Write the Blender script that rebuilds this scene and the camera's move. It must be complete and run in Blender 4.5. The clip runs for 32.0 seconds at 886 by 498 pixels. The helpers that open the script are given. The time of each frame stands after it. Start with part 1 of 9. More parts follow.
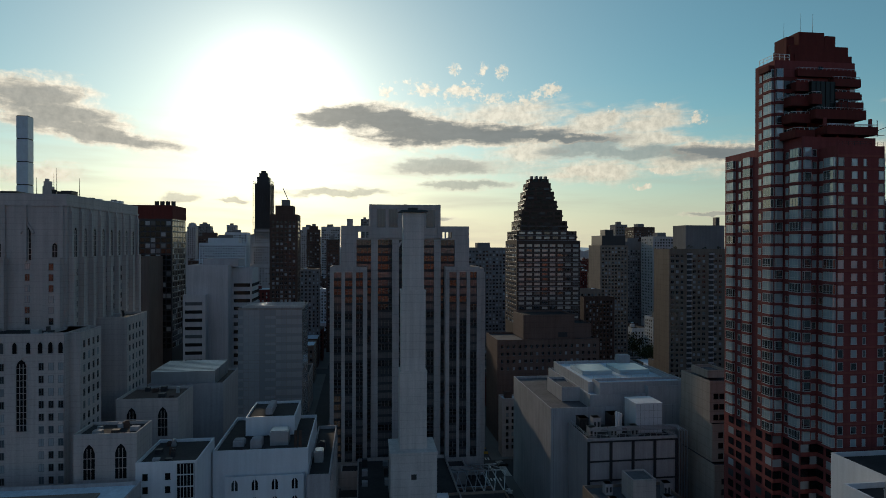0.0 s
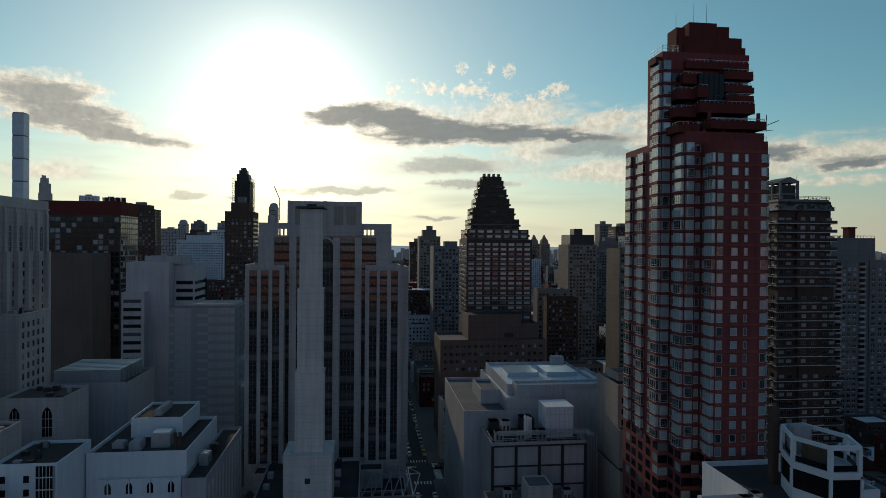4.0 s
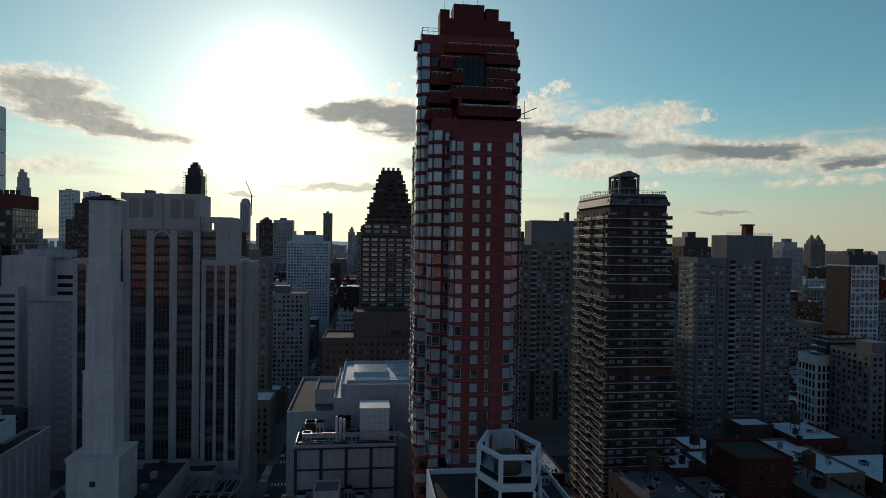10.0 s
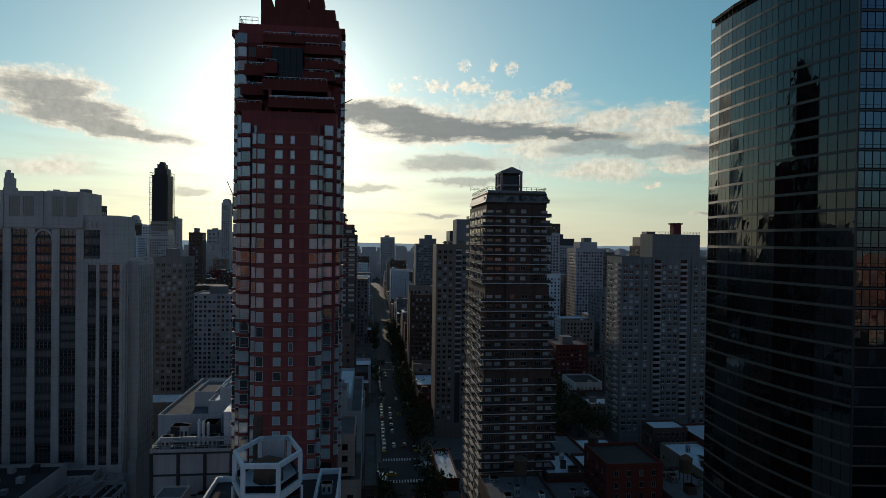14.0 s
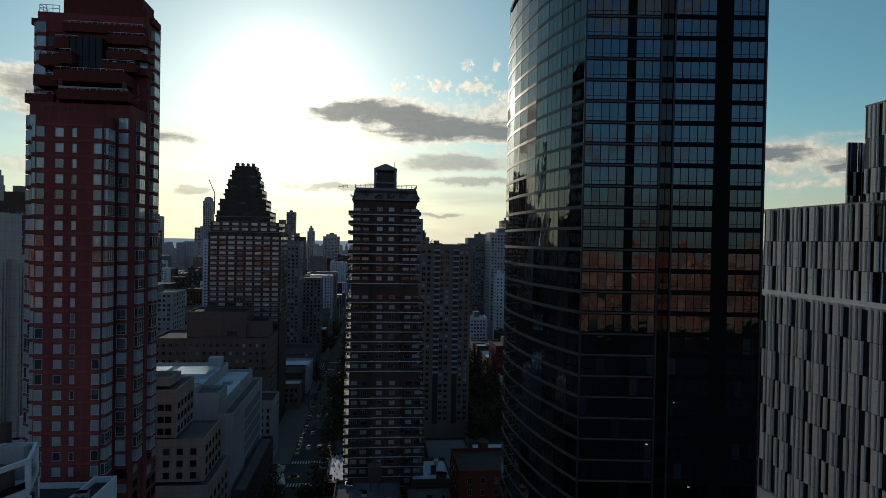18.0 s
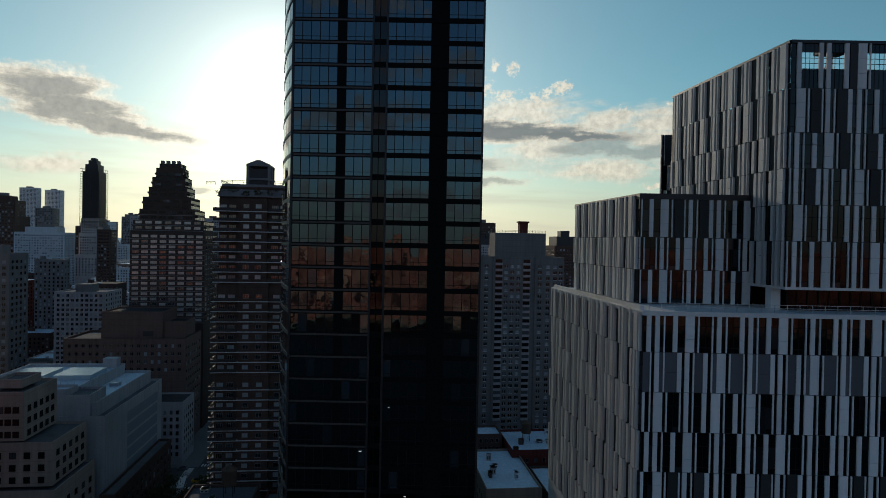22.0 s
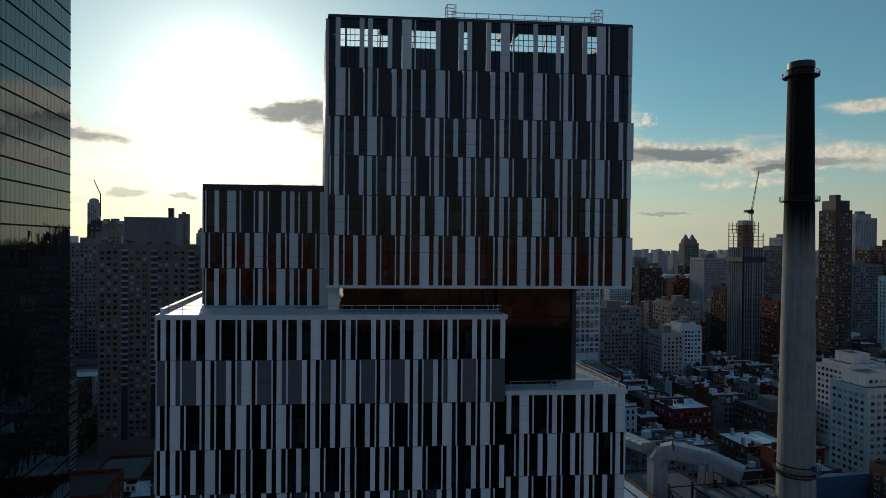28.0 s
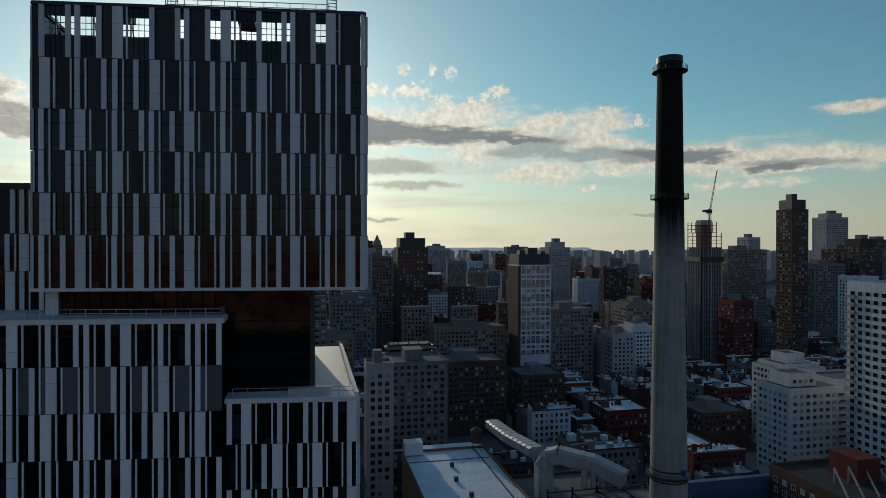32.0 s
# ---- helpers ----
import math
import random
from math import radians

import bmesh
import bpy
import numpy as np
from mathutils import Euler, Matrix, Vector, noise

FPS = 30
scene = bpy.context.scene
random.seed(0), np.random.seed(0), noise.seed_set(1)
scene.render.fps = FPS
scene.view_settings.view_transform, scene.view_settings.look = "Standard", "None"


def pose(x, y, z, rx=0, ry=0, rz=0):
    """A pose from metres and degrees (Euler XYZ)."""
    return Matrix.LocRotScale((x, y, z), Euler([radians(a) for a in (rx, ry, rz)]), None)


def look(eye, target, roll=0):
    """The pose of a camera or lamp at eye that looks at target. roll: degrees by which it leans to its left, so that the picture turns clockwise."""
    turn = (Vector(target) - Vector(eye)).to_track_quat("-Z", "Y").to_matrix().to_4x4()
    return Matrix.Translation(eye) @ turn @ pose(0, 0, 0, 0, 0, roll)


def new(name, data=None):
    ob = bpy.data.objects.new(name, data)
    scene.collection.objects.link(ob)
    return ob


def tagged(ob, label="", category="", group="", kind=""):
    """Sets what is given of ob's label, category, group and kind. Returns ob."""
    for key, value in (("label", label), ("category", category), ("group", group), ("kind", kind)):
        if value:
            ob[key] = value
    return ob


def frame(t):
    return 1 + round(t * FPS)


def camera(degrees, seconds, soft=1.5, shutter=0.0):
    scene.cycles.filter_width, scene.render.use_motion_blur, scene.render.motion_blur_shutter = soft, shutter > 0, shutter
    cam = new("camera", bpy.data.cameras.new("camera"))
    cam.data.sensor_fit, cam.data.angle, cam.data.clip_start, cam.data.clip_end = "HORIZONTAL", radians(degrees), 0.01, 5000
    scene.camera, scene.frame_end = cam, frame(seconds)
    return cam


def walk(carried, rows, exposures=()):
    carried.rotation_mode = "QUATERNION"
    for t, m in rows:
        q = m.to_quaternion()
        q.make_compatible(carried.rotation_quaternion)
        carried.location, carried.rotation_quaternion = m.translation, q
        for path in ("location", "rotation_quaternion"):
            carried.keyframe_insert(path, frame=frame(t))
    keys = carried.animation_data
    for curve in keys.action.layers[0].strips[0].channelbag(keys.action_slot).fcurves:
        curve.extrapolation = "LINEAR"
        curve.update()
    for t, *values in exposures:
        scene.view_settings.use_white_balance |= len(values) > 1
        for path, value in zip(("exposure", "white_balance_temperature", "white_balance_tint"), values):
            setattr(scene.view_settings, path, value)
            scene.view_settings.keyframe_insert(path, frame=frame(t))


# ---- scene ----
cam = camera(71.5, 32.0, soft=0.9)
PATH = [
    (0, pose(-4.65, 1.73, 101.45, 89.689, -0.126, -7.517)),
    (1, pose(2.62, 2.20, 101.50, 89.649, -0.290, -7.338)),
    (2, pose(10.14, 2.77, 101.53, 89.600, -0.358, -7.249)),
    (3, pose(18.17, 3.33, 101.59, 89.540, -0.440, -7.249)),
    (3.5, pose(23.17, 3.14, 101.35, 89.576, -0.445, -6.988)),
    (5.5, pose(41.66, 3.71, 101.32, 89.485, -0.461, -6.901)),
    (6, pose(45.94, 4.13, 101.55, 89.399, -0.496, -7.103)),
    (7, pose(56.12, 4.21, 101.46, 89.357, -0.590, -7.022)),
    (8, pose(66.46, 4.19, 101.37, 89.297, -0.753, -6.949)),
    (9, pose(76.72, 4.17, 101.26, 89.299, -0.781, -6.925)),
    (10, pose(86.90, 4.05, 101.15, 89.301, -0.790, -6.915)),
    (11, pose(97.00, 3.85, 101.05, 89.289, -0.661, -6.859)),
    (12, pose(107.13, 3.82, 101.02, 89.298, -0.599, -6.826)),
    (13, pose(117.46, 4.05, 101.09, 89.314, -0.693, -6.789)),
    (13.5, pose(122.52, 4.40, 100.93, 89.370, -0.727, -6.779)),
    (15.5, pose(142.84, 5.08, 101.20, 89.335, -0.867, -6.795)),
    (16, pose(148.17, 5.10, 101.44, 89.269, -0.864, -6.742)),
    (17, pose(158.64, 5.28, 101.45, 89.280, -0.881, -6.699)),
    (18, pose(169.02, 5.34, 101.46, 89.312, -1.066, -6.613)),
    (19, pose(179.19, 5.45, 101.46, 89.332, -1.079, -6.614)),
    (20, pose(189.05, 5.61, 101.42, 89.361, -1.103, -6.727)),
    (21, pose(198.38, 5.72, 101.42, 89.356, -1.119, -6.744)),
    (22, pose(207.53, 5.73, 101.44, 89.336, -1.078, -6.742)),
    (23, pose(216.90, 5.92, 101.45, 89.381, -1.081, -6.820)),
    (23.5, pose(221.62, 6.10, 101.47, 89.423, -1.037, -7.027)),
    (24, pose(226.22, 6.27, 101.48, 89.467, -0.926, -7.320)),
    (24.5, pose(229.99, 5.88, 101.39, 89.547, -0.904, -7.755)),
    (26.5, pose(247.70, 5.77, 101.40, 89.570, -0.721, -9.676)),
    (27, pose(252.55, 6.18, 101.49, 89.503, -0.591, -10.217)),
    (27.5, pose(256.60, 6.04, 101.47, 89.500, -0.515, -10.951)),
    (28, pose(260.56, 5.77, 101.44, 89.511, -0.451, -11.666)),
    (28.5, pose(264.52, 5.46, 101.41, 89.526, -0.395, -12.154)),
    (29, pose(268.47, 5.12, 101.38, 89.549, -0.342, -12.281)),
    (30, pose(276.45, 4.48, 101.31, 89.600, -0.226, -12.256)),
    (31, pose(284.54, 3.82, 101.25, 89.637, -0.170, -12.242)),
    (32, pose(292.57, 3.19, 101.21, 89.717, -0.067, -12.227)),
]
walk(cam, PATH, [(0.0, -0.35, 6480.0, 9.0), (14.0, -0.36, 6330.0, 8.2), (32.0, -0.38, 6300.0, 8.0)])

# ---- world: low sun in haze, broken clouds ----
SUN_AZ, SUN_EL = radians(-7.8), radians(12.5)          # azimuth to the right of +Y, elevation
SUN_DIR = Vector((math.sin(SUN_AZ) * math.cos(SUN_EL), math.cos(SUN_AZ) * math.cos(SUN_EL), math.sin(SUN_EL)))


class Nodes:
    """Short hand for building a node tree."""

    def __init__(self, tree):
        self.tree, self.links = tree, tree.links

    def put(self, value, socket):
        if isinstance(value, bpy.types.NodeSocket):
            self.links.new(value, socket)
        elif value is not None:
            socket.default_value = value

    def math(self, op, a, b=None, c=None, clamp=False):
        n = self.tree.nodes.new("ShaderNodeMath")
        n.operation, n.use_clamp = op, clamp
        for v, s in zip((a, b, c), n.inputs):
            self.put(v, s)
        return n.outputs[0]

    def mix(self, fac, a, b, blend="MIX"):
        n = self.tree.nodes.new("ShaderNodeMix")
        n.data_type, n.blend_type = "RGBA", blend
        self.put(fac, n.inputs[0])
        for v, s in ((a, n.inputs[6]), (b, n.inputs[7])):
            self.put((*v, 1) if isinstance(v, tuple) and len(v) == 3 else v, s)
        return n.outputs[2]

    def noise(self, vector, scale, detail=4.0, rough=0.55, dims="3D", distortion=0.0):
        n = self.tree.nodes.new("ShaderNodeTexNoise")
        n.noise_dimensions = dims
        self.put(vector, n.inputs["Vector"])
        n.inputs["Scale"].default_value, n.inputs["Detail"].default_value = scale, detail
        n.inputs["Roughness"].default_value, n.inputs["Distortion"].default_value = rough, distortion
        return n.outputs["Fac"]

    def combine(self, x, y, z=0.0):
        n = self.tree.nodes.new("ShaderNodeCombineXYZ")
        for v, s in zip((x, y, z), n.inputs):
            self.put(v, s)
        return n.outputs[0]

    def separate(self, v):
        n = self.tree.nodes.new("ShaderNodeSeparateXYZ")
        self.put(v, n.inputs[0])
        return n.outputs

    def ramp(self, fac, low, high):
        n = self.tree.nodes.new("ShaderNodeMapRange")
        n.interpolation_type = "SMOOTHSTEP"
        self.put(fac, n.inputs[0])
        self.put(low, n.inputs[1])
        self.put(high, n.inputs[2])
        return n.outputs[0]


world = bpy.data.worlds.new("evening_sky")
scene.world, world.use_nodes = world, True
world.node_tree.nodes.clear()
W = Nodes(world.node_tree)
sky = W.tree.nodes.new("ShaderNodeTexSky")
sky.sky_type, sky.sun_disc = "NISHITA", False
sky.sun_elevation, sky.sun_rotation = SUN_EL, SUN_AZ
sky.air_density, sky.dust_density, sky.ozone_density = 1.0, 0.3, 2.0
coord = W.tree.nodes.new("ShaderNodeTexCoord").outputs["Generated"]
cx, cy, cz = W.separate(coord)
az = W.math("MULTIPLY", W.math("ARCTAN2", cx, cy), 57.2958)
el = W.math("MULTIPLY", W.math("ARCSINE", cz), 57.2958)
dot = W.tree.nodes.new("ShaderNodeVectorMath")
dot.operation = "DOT_PRODUCT"
W.put(coord, dot.inputs[0])
dot.inputs[1].default_value = SUN_DIR
sun_angle = W.math("MULTIPLY", W.math("ARCCOSINE", W.math("MINIMUM", dot.outputs["Value"], 0.99999)), 57.2958)
# hazy aureole round the sun
glow = W.math("ADD", W.math("MULTIPLY", W.math("POWER", 2.718, W.math("DIVIDE", sun_angle, -2.0)), 40.0),
              W.math("MULTIPLY", W.math("POWER", 2.718, W.math("DIVIDE", sun_angle, -7.5)), 5.4))
toward = W.ramp(sun_angle, 115.0, 35.0)
air = W.mix(toward, (0.84, 1.0, 1.12), (0.60, 1.0, 0.94))
air = W.mix(W.ramp(sun_angle, 42.0, 6.0), air, (0.90, 1.0, 0.9))
blue = W.mix(1.0, sky.outputs[0], air, "MULTIPLY")
low_air = W.math("MULTIPLY", W.math("POWER", 2.718, W.math("MULTIPLY", W.math("POWER", W.math("DIVIDE", el, 6.4), 2.0), -1.0)), 0.85)
pale = W.mix(W.math("POWER", 2.718, W.math("DIVIDE", sun_angle, -48.0)), (1.7, 1.7, 1.8), (13.6, 11.5, 7.7))
blue = W.mix(low_air, blue, pale)
haze = W.tree.nodes.new("ShaderNodeVectorMath")
haze.operation = "SCALE"
haze.inputs[0].default_value = (1.0, 0.94, 0.82)
W.put(glow, haze.inputs["Scale"])
wide = W.tree.nodes.new("ShaderNodeVectorMath")
wide.operation = "SCALE"
wide.inputs[0].default_value = (0.66, 0.93, 0.96)
W.put(W.math("MULTIPLY", W.math("POWER", 2.718, W.math("DIVIDE", sun_angle, -36.0)), 2.75), wide.inputs["Scale"])
clear = W.mix(1.0, W.mix(1.0, blue, haze.outputs[0], "ADD"), wide.outputs[0], "ADD")

# clouds: azimuth, elevation, half length, half height, tilt in degrees
HEAVY = [(-26.0, 11.2, 3.0, 1.2, 0), (-24.4, 10.1, 3.6, 1.05, -6), (-21.9, 9.0, 4.9, 0.62, -6), (-1.5, 11.8, 4.3, 0.79, 6), (2.4, 11.4, 5.5, 1.0, -3), (5.8, 10.3, 5.4, 1.0, 1),
         (12.0, 10.2, 6.6, 0.84, -2), (17.5, 9.8, 5.2, 0.42, -2), (33.1, 7.8, 4.4, 0.62, -5), (41.0, 6.5, 2.6, 0.42, 1)]
SOFT = [(42.0, 6.7, 4.5, 0.4, -1), (25.6, 8.3, 3.6, 0.6, 0), (20.4, 8.9, 3.8, 0.95, 7), (22.6, 8.5, 3.0, 0.55, 0), (7.5, 7.3, 5.2, 0.72, -1), (9.4, 5.7, 4.4, 0.42, 1), (-2.3, 4.8, 5.2, 0.42, 2), (-15.3, 4.1, 1.7, 0.4, 6), (29.5, 7.9, 4.2, 0.6, -3), (-11.3, 3.9, 1.5, 0.25, 3), (31.2, 2.7, 2.4, 0.19, 0), (6.3, 2.4, 2.3, 0.21, 0)]
PALE = [(-24.6, 11.7, 2.3, 0.9, -4), (-25.9, 5.6, 2.3, 0.6, 6), (13.2, 11.9, 4.6, 0.9, 2), (20.9, 6.8, 4.2, 0.9, 0), (15.6, 8.6, 3.4, 0.9, 4), (30.0, 7.3, 5.0, 0.9, -2), (37.5, 7.3, 6.4, 1.1, -2),
        (43.5, 7.0, 5.0, 0.75, -1), (36.2, 5.2, 1.7, 0.32, 3), (39.3, 5.2, 1.2, 0.31, 3), (41.6, 5.3, 1.3, 0.3, 5), (46.4, 10.7, 1.9, 0.36, -2), (21.5, 10.9, 3.0, 0.8, 3), (26.0, 10.9, 2.6, 1.0, 4), (25.5, 9.3, 3.2, 0.9, 0)]
PUFFS = [(8.7, 15.9, 0.6, 0.63, 0), (11.0, 15.9, 0.6, 0.43, 0), (13.0, 15.8, 0.4, 0.48, 0), (5.7, 14.2, 1.9, 0.69, 3), (9.0, 13.9, 1.8, 0.69, 10), (12.7, 13.4, 1.8, 0.66, 4), (15.3, 13.2, 1.5, 0.66, 8),
         (17.4, 13.9, 1.2, 0.58, 6), (2.2, 13.9, 1.1, 0.69, 18), (27.0, 12.1, 0.7, 0.33, 0), (30.0, 10.8, 0.75, 0.6, 0), (22.9, 11.7, 0.9, 0.48, 8), (27.0, 6.7, 1.5, 0.34, 0), (25.4, 5.3, 0.8, 0.25, 4)]
# banks behind the camera, over the opposite shore (azimuth from due south)
EAST = [(5, 3.6, 26, 0.9, 0), (-3, 8.6, 13, 1.0, 2), (15, 11.2, 9, 1.2, -3), (6, 15.6, 9, 1.2, 2), (-9, 20.0, 10, 1.5, 0), (20, 21.5, 12, 1.3, 3), (60, 16, 30, 4, 0), (-70, 12, 30, 3, 0)]
wx, wy = W.math("MULTIPLY", cx, 57.3), W.math("MULTIPLY", cy, 57.3)
dome = W.combine(wx, wy, el)
bend_a = W.math("MULTIPLY", W.math("SUBTRACT", W.noise(dome, 0.55, 5.0, 0.6), 0.5), 2.6)
bend_e = W.math("MULTIPLY", W.math("SUBTRACT", W.noise(W.combine(wx, wy, W.math("MULTIPLY", el, 1.6)), 0.42, 6.0, 0.62), 0.5), 1.5)
billow = W.noise(W.combine(W.math("MULTIPLY", wx, 0.30), W.math("MULTIPLY", wy, 0.30), W.math("MULTIPLY", el, 1.25)), 1.0, 9.0, 0.6, distortion=0.3)
puffs = W.noise(dome, 1.9, 8.0, 0.6, distortion=0.25)
wel = W.math("ADD", el, bend_e)
front_plane = W.combine(W.math("ADD", az, bend_a), wel)
back_plane = W.combine(W.math("ADD", W.math("MULTIPLY", W.math("ARCTAN2", W.math("MULTIPLY", cx, -1.0), W.math("MULTIPLY", cy, -1.0)), 57.2958), bend_a), wel)


def inside(bank, flat):
    """How deep a direction lies in a bank of clouds: 1 in the middle of a cloud, 0 on its rim, less outside."""
    least = None
    for a0, e0, ra, re, tilt in bank:
        fit = W.tree.nodes.new("ShaderNodeMapping")
        fit.vector_type = "TEXTURE"
        fit.inputs["Location"].default_value = (a0, e0, 0)
        fit.inputs["Rotation"].default_value = (0, 0, radians(tilt))
        fit.inputs["Scale"].default_value = (ra, re, 1)
        W.put(flat, fit.inputs["Vector"])
        far = W.tree.nodes.new("ShaderNodeVectorMath")
        far.operation = "LENGTH"
        W.put(fit.outputs[0], far.inputs[0])
        least = far.outputs["Value"] if least is None else W.math("MINIMUM", least, far.outputs["Value"])
    return W.math("SUBTRACT", 1.0, least)


in_heavy, in_soft, in_pale, in_puffs, in_east = inside(HEAVY, front_plane), inside(SOFT, front_plane), inside(PALE, front_plane), inside(PUFFS, front_plane), inside(EAST, back_plane)
grain = W.math("SUBTRACT", puffs, 0.5)
swell = W.math("SUBTRACT", billow, 0.5)
ragged = W.math("ADD", W.math("MULTIPLY", grain, 1.5), W.math("MULTIPLY", swell, 1.2))
fine = W.math("ADD", W.math("MULTIPLY", grain, 0.7), W.math("MULTIPLY", swell, 1.5))
d_heavy = W.ramp(W.math("ADD", in_heavy, fine), -0.85, -0.05)
d_soft = W.math("MULTIPLY", W.ramp(W.math("ADD", in_soft, fine), -0.6, 0.35), 0.75)
d_pale = W.math("MULTIPLY", W.ramp(W.math("ADD", in_pale, W.math("MULTIPLY", swell, 2.6)), -0.85, 0.55), 0.88)
d_puffs = W.math("MULTIPLY", W.ramp(W.math("ADD", in_puffs, W.math("MULTIPLY", ragged, 2.3)), -0.15, 0.8), 0.9)
d_east = W.math("MULTIPLY", W.ramp(W.math("ADD", in_east, W.math("MULTIPLY", ragged, 1.2)), -0.1, 0.5), 0.9)
density = W.math("MAXIMUM", W.math("MAXIMUM", W.math("MAXIMUM", d_heavy, d_soft), W.math("MAXIMUM", d_pale, d_puffs)), d_east)
thick = W.math("MULTIPLY", W.ramp(W.math("ADD", in_heavy, W.math("MULTIPLY", swell, 2.2)), -0.36, 0.36), 0.95)
thick = W.math("MAXIMUM", thick, W.math("MULTIPLY", W.ramp(W.math("ADD", in_soft, fine), -0.3, 0.45), 0.72))
thick = W.math("MAXIMUM", thick, W.math("MULTIPLY", W.ramp(W.math("ADD", in_east, swell), 0.2, 0.8), 0.5))
near_sun = W.math("POWER", 2.718, W.math("DIVIDE", sun_angle, -15.0))
glint = W.math("ADD", 0.45, W.math("MULTIPLY", puffs, 1.15))
lit = W.mix(1.0, W.mix(near_sun, W.mix(W.ramp(sun_angle, 55.0, 110.0), (8.0, 7.1, 5.6), (3.6, 3.0, 2.8)), (18.0, 16.5, 13.5)), W.combine(glint, glint, glint), "MULTIPLY")
depth = W.math("ADD", 0.72, W.math("MULTIPLY", billow, 0.6))
shade = W.mix(1.0, W.mix(near_sun, (2.0, 2.3, 2.45), (3.6, 3.45, 3.1)), W.combine(depth, depth, depth), "MULTIPLY")
thick = W.math("MULTIPLY", thick, W.math("ADD", 0.74, W.math("MULTIPLY", W.ramp(az, -24.0, -8.0), 0.26)))
cloud = W.mix(thick, lit, shade)
# thin high veil in long streaks
streaks = W.noise(W.combine(W.math("MULTIPLY", az, 0.07), W.math("MULTIPLY", el, 0.62), 21.0), 1.0, 6.0, 0.55, distortion=0.4)
veil = W.math("MULTIPLY", W.math("MULTIPLY", W.ramp(streaks, 0.42, 0.72), W.ramp(el, 15.0, 6.0)), W.math("MULTIPLY", W.ramp(sun_angle, 60.0, 15.0), 0.5))
clear = W.mix(veil, clear, W.mix(near_sun, (4.6, 4.6, 3.9), (15.0, 13.5, 10.8)))
full = W.mix(W.math("MULTIPLY", density, 0.95), clear, cloud)
bg = W.tree.nodes.new("ShaderNodeBackground")
W.put(full, bg.inputs[0])
bg.inputs[1].default_value = 0.1
W.links.new(bg.outputs[0], W.tree.nodes.new("ShaderNodeOutputWorld").inputs[0])

sun = new("sun", bpy.data.lights.new("sun", "SUN"))
sun.data.energy, sun.data.angle, sun.data.color = 2.0, radians(0.5), (1.0, 0.82, 0.62)
sun.matrix_world = look(SUN_DIR * 1000, (0, 0, 0))


# ---- materials ----
def principled(name, rough=0.6, metal=0.0, ior=1.45):
    m = bpy.data.materials.new(name)
    m.use_nodes = True
    N = Nodes(m.node_tree)
    b = m.node_tree.nodes["Principled BSDF"]
    b.inputs["Roughness"].default_value, b.inputs["Metallic"].default_value, b.inputs["IOR"].default_value = rough, metal, ior
    return m, N, b


def masonry(name, colour, rough=0.85, stain=0.25, grain=0.18, random_part=0.0, courses=0.0, metal=0.0, streak=0.3):
    """Wall surface: big stains, fine grain, rain streaks, optional courses."""
    m, N, b = principled(name, rough, metal)
    b.inputs["Specular IOR Level"].default_value = 0.5 if rough < 0.55 else 0.12
    geo = N.tree.nodes.new("ShaderNodeNewGeometry").outputs["Position"]
    x, y, z = N.separate(geo)
    big = N.noise(geo, 0.09, 5, 0.6)
    fine = N.noise(geo, 2.2, 4, 0.6)
    run = N.noise(N.combine(N.math("MULTIPLY", x, 0.9), N.math("MULTIPLY", y, 0.9), N.math("MULTIPLY", z, 0.04)), 1.0, 3, 0.6)
    f = N.math("ADD", 1.0 + 0.0, N.math("MULTIPLY", N.math("SUBTRACT", big, 0.5), 2 * stain))
    f = N.math("ADD", f, N.math("MULTIPLY", N.math("SUBTRACT", fine, 0.5), 2 * grain))
    f = N.math("ADD", f, N.math("MULTIPLY", N.math("SUBTRACT", run, 0.5), 2 * streak))
    if random_part:
        rnd = N.tree.nodes.new("ShaderNodeObjectInfo").outputs["Random"]
        f = N.math("ADD", f, N.math("MULTIPLY", N.math("SUBTRACT", rnd, 0.5), 2 * random_part))
    if courses:
        saw = N.math("FRACT", N.math("DIVIDE", z, courses))
        f = N.math("MULTIPLY", f, N.math("ADD", 0.80, N.math("MULTIPLY", N.ramp(saw, 0.0, 0.12), 0.2)))
    base = N.tree.nodes.new("ShaderNodeVectorMath")
    base.operation = "SCALE"
    base.inputs[0].default_value = colour
    N.put(f, base.inputs["Scale"])
    N.put(base.outputs[0], b.inputs["Base Color"])
    N.put(N.math("ADD", rough - 0.08, N.math("MULTIPLY", fine, 0.16)), b.inputs["Roughness"])
    bump = N.tree.nodes.new("ShaderNodeBump")
    bump.inputs["Strength"].default_value, bump.inputs["Distance"].default_value = 0.25, 0.03
    N.put(fine, bump.inputs["Height"])
    N.put(bump.outputs[0], b.inputs["Normal"])
    return m


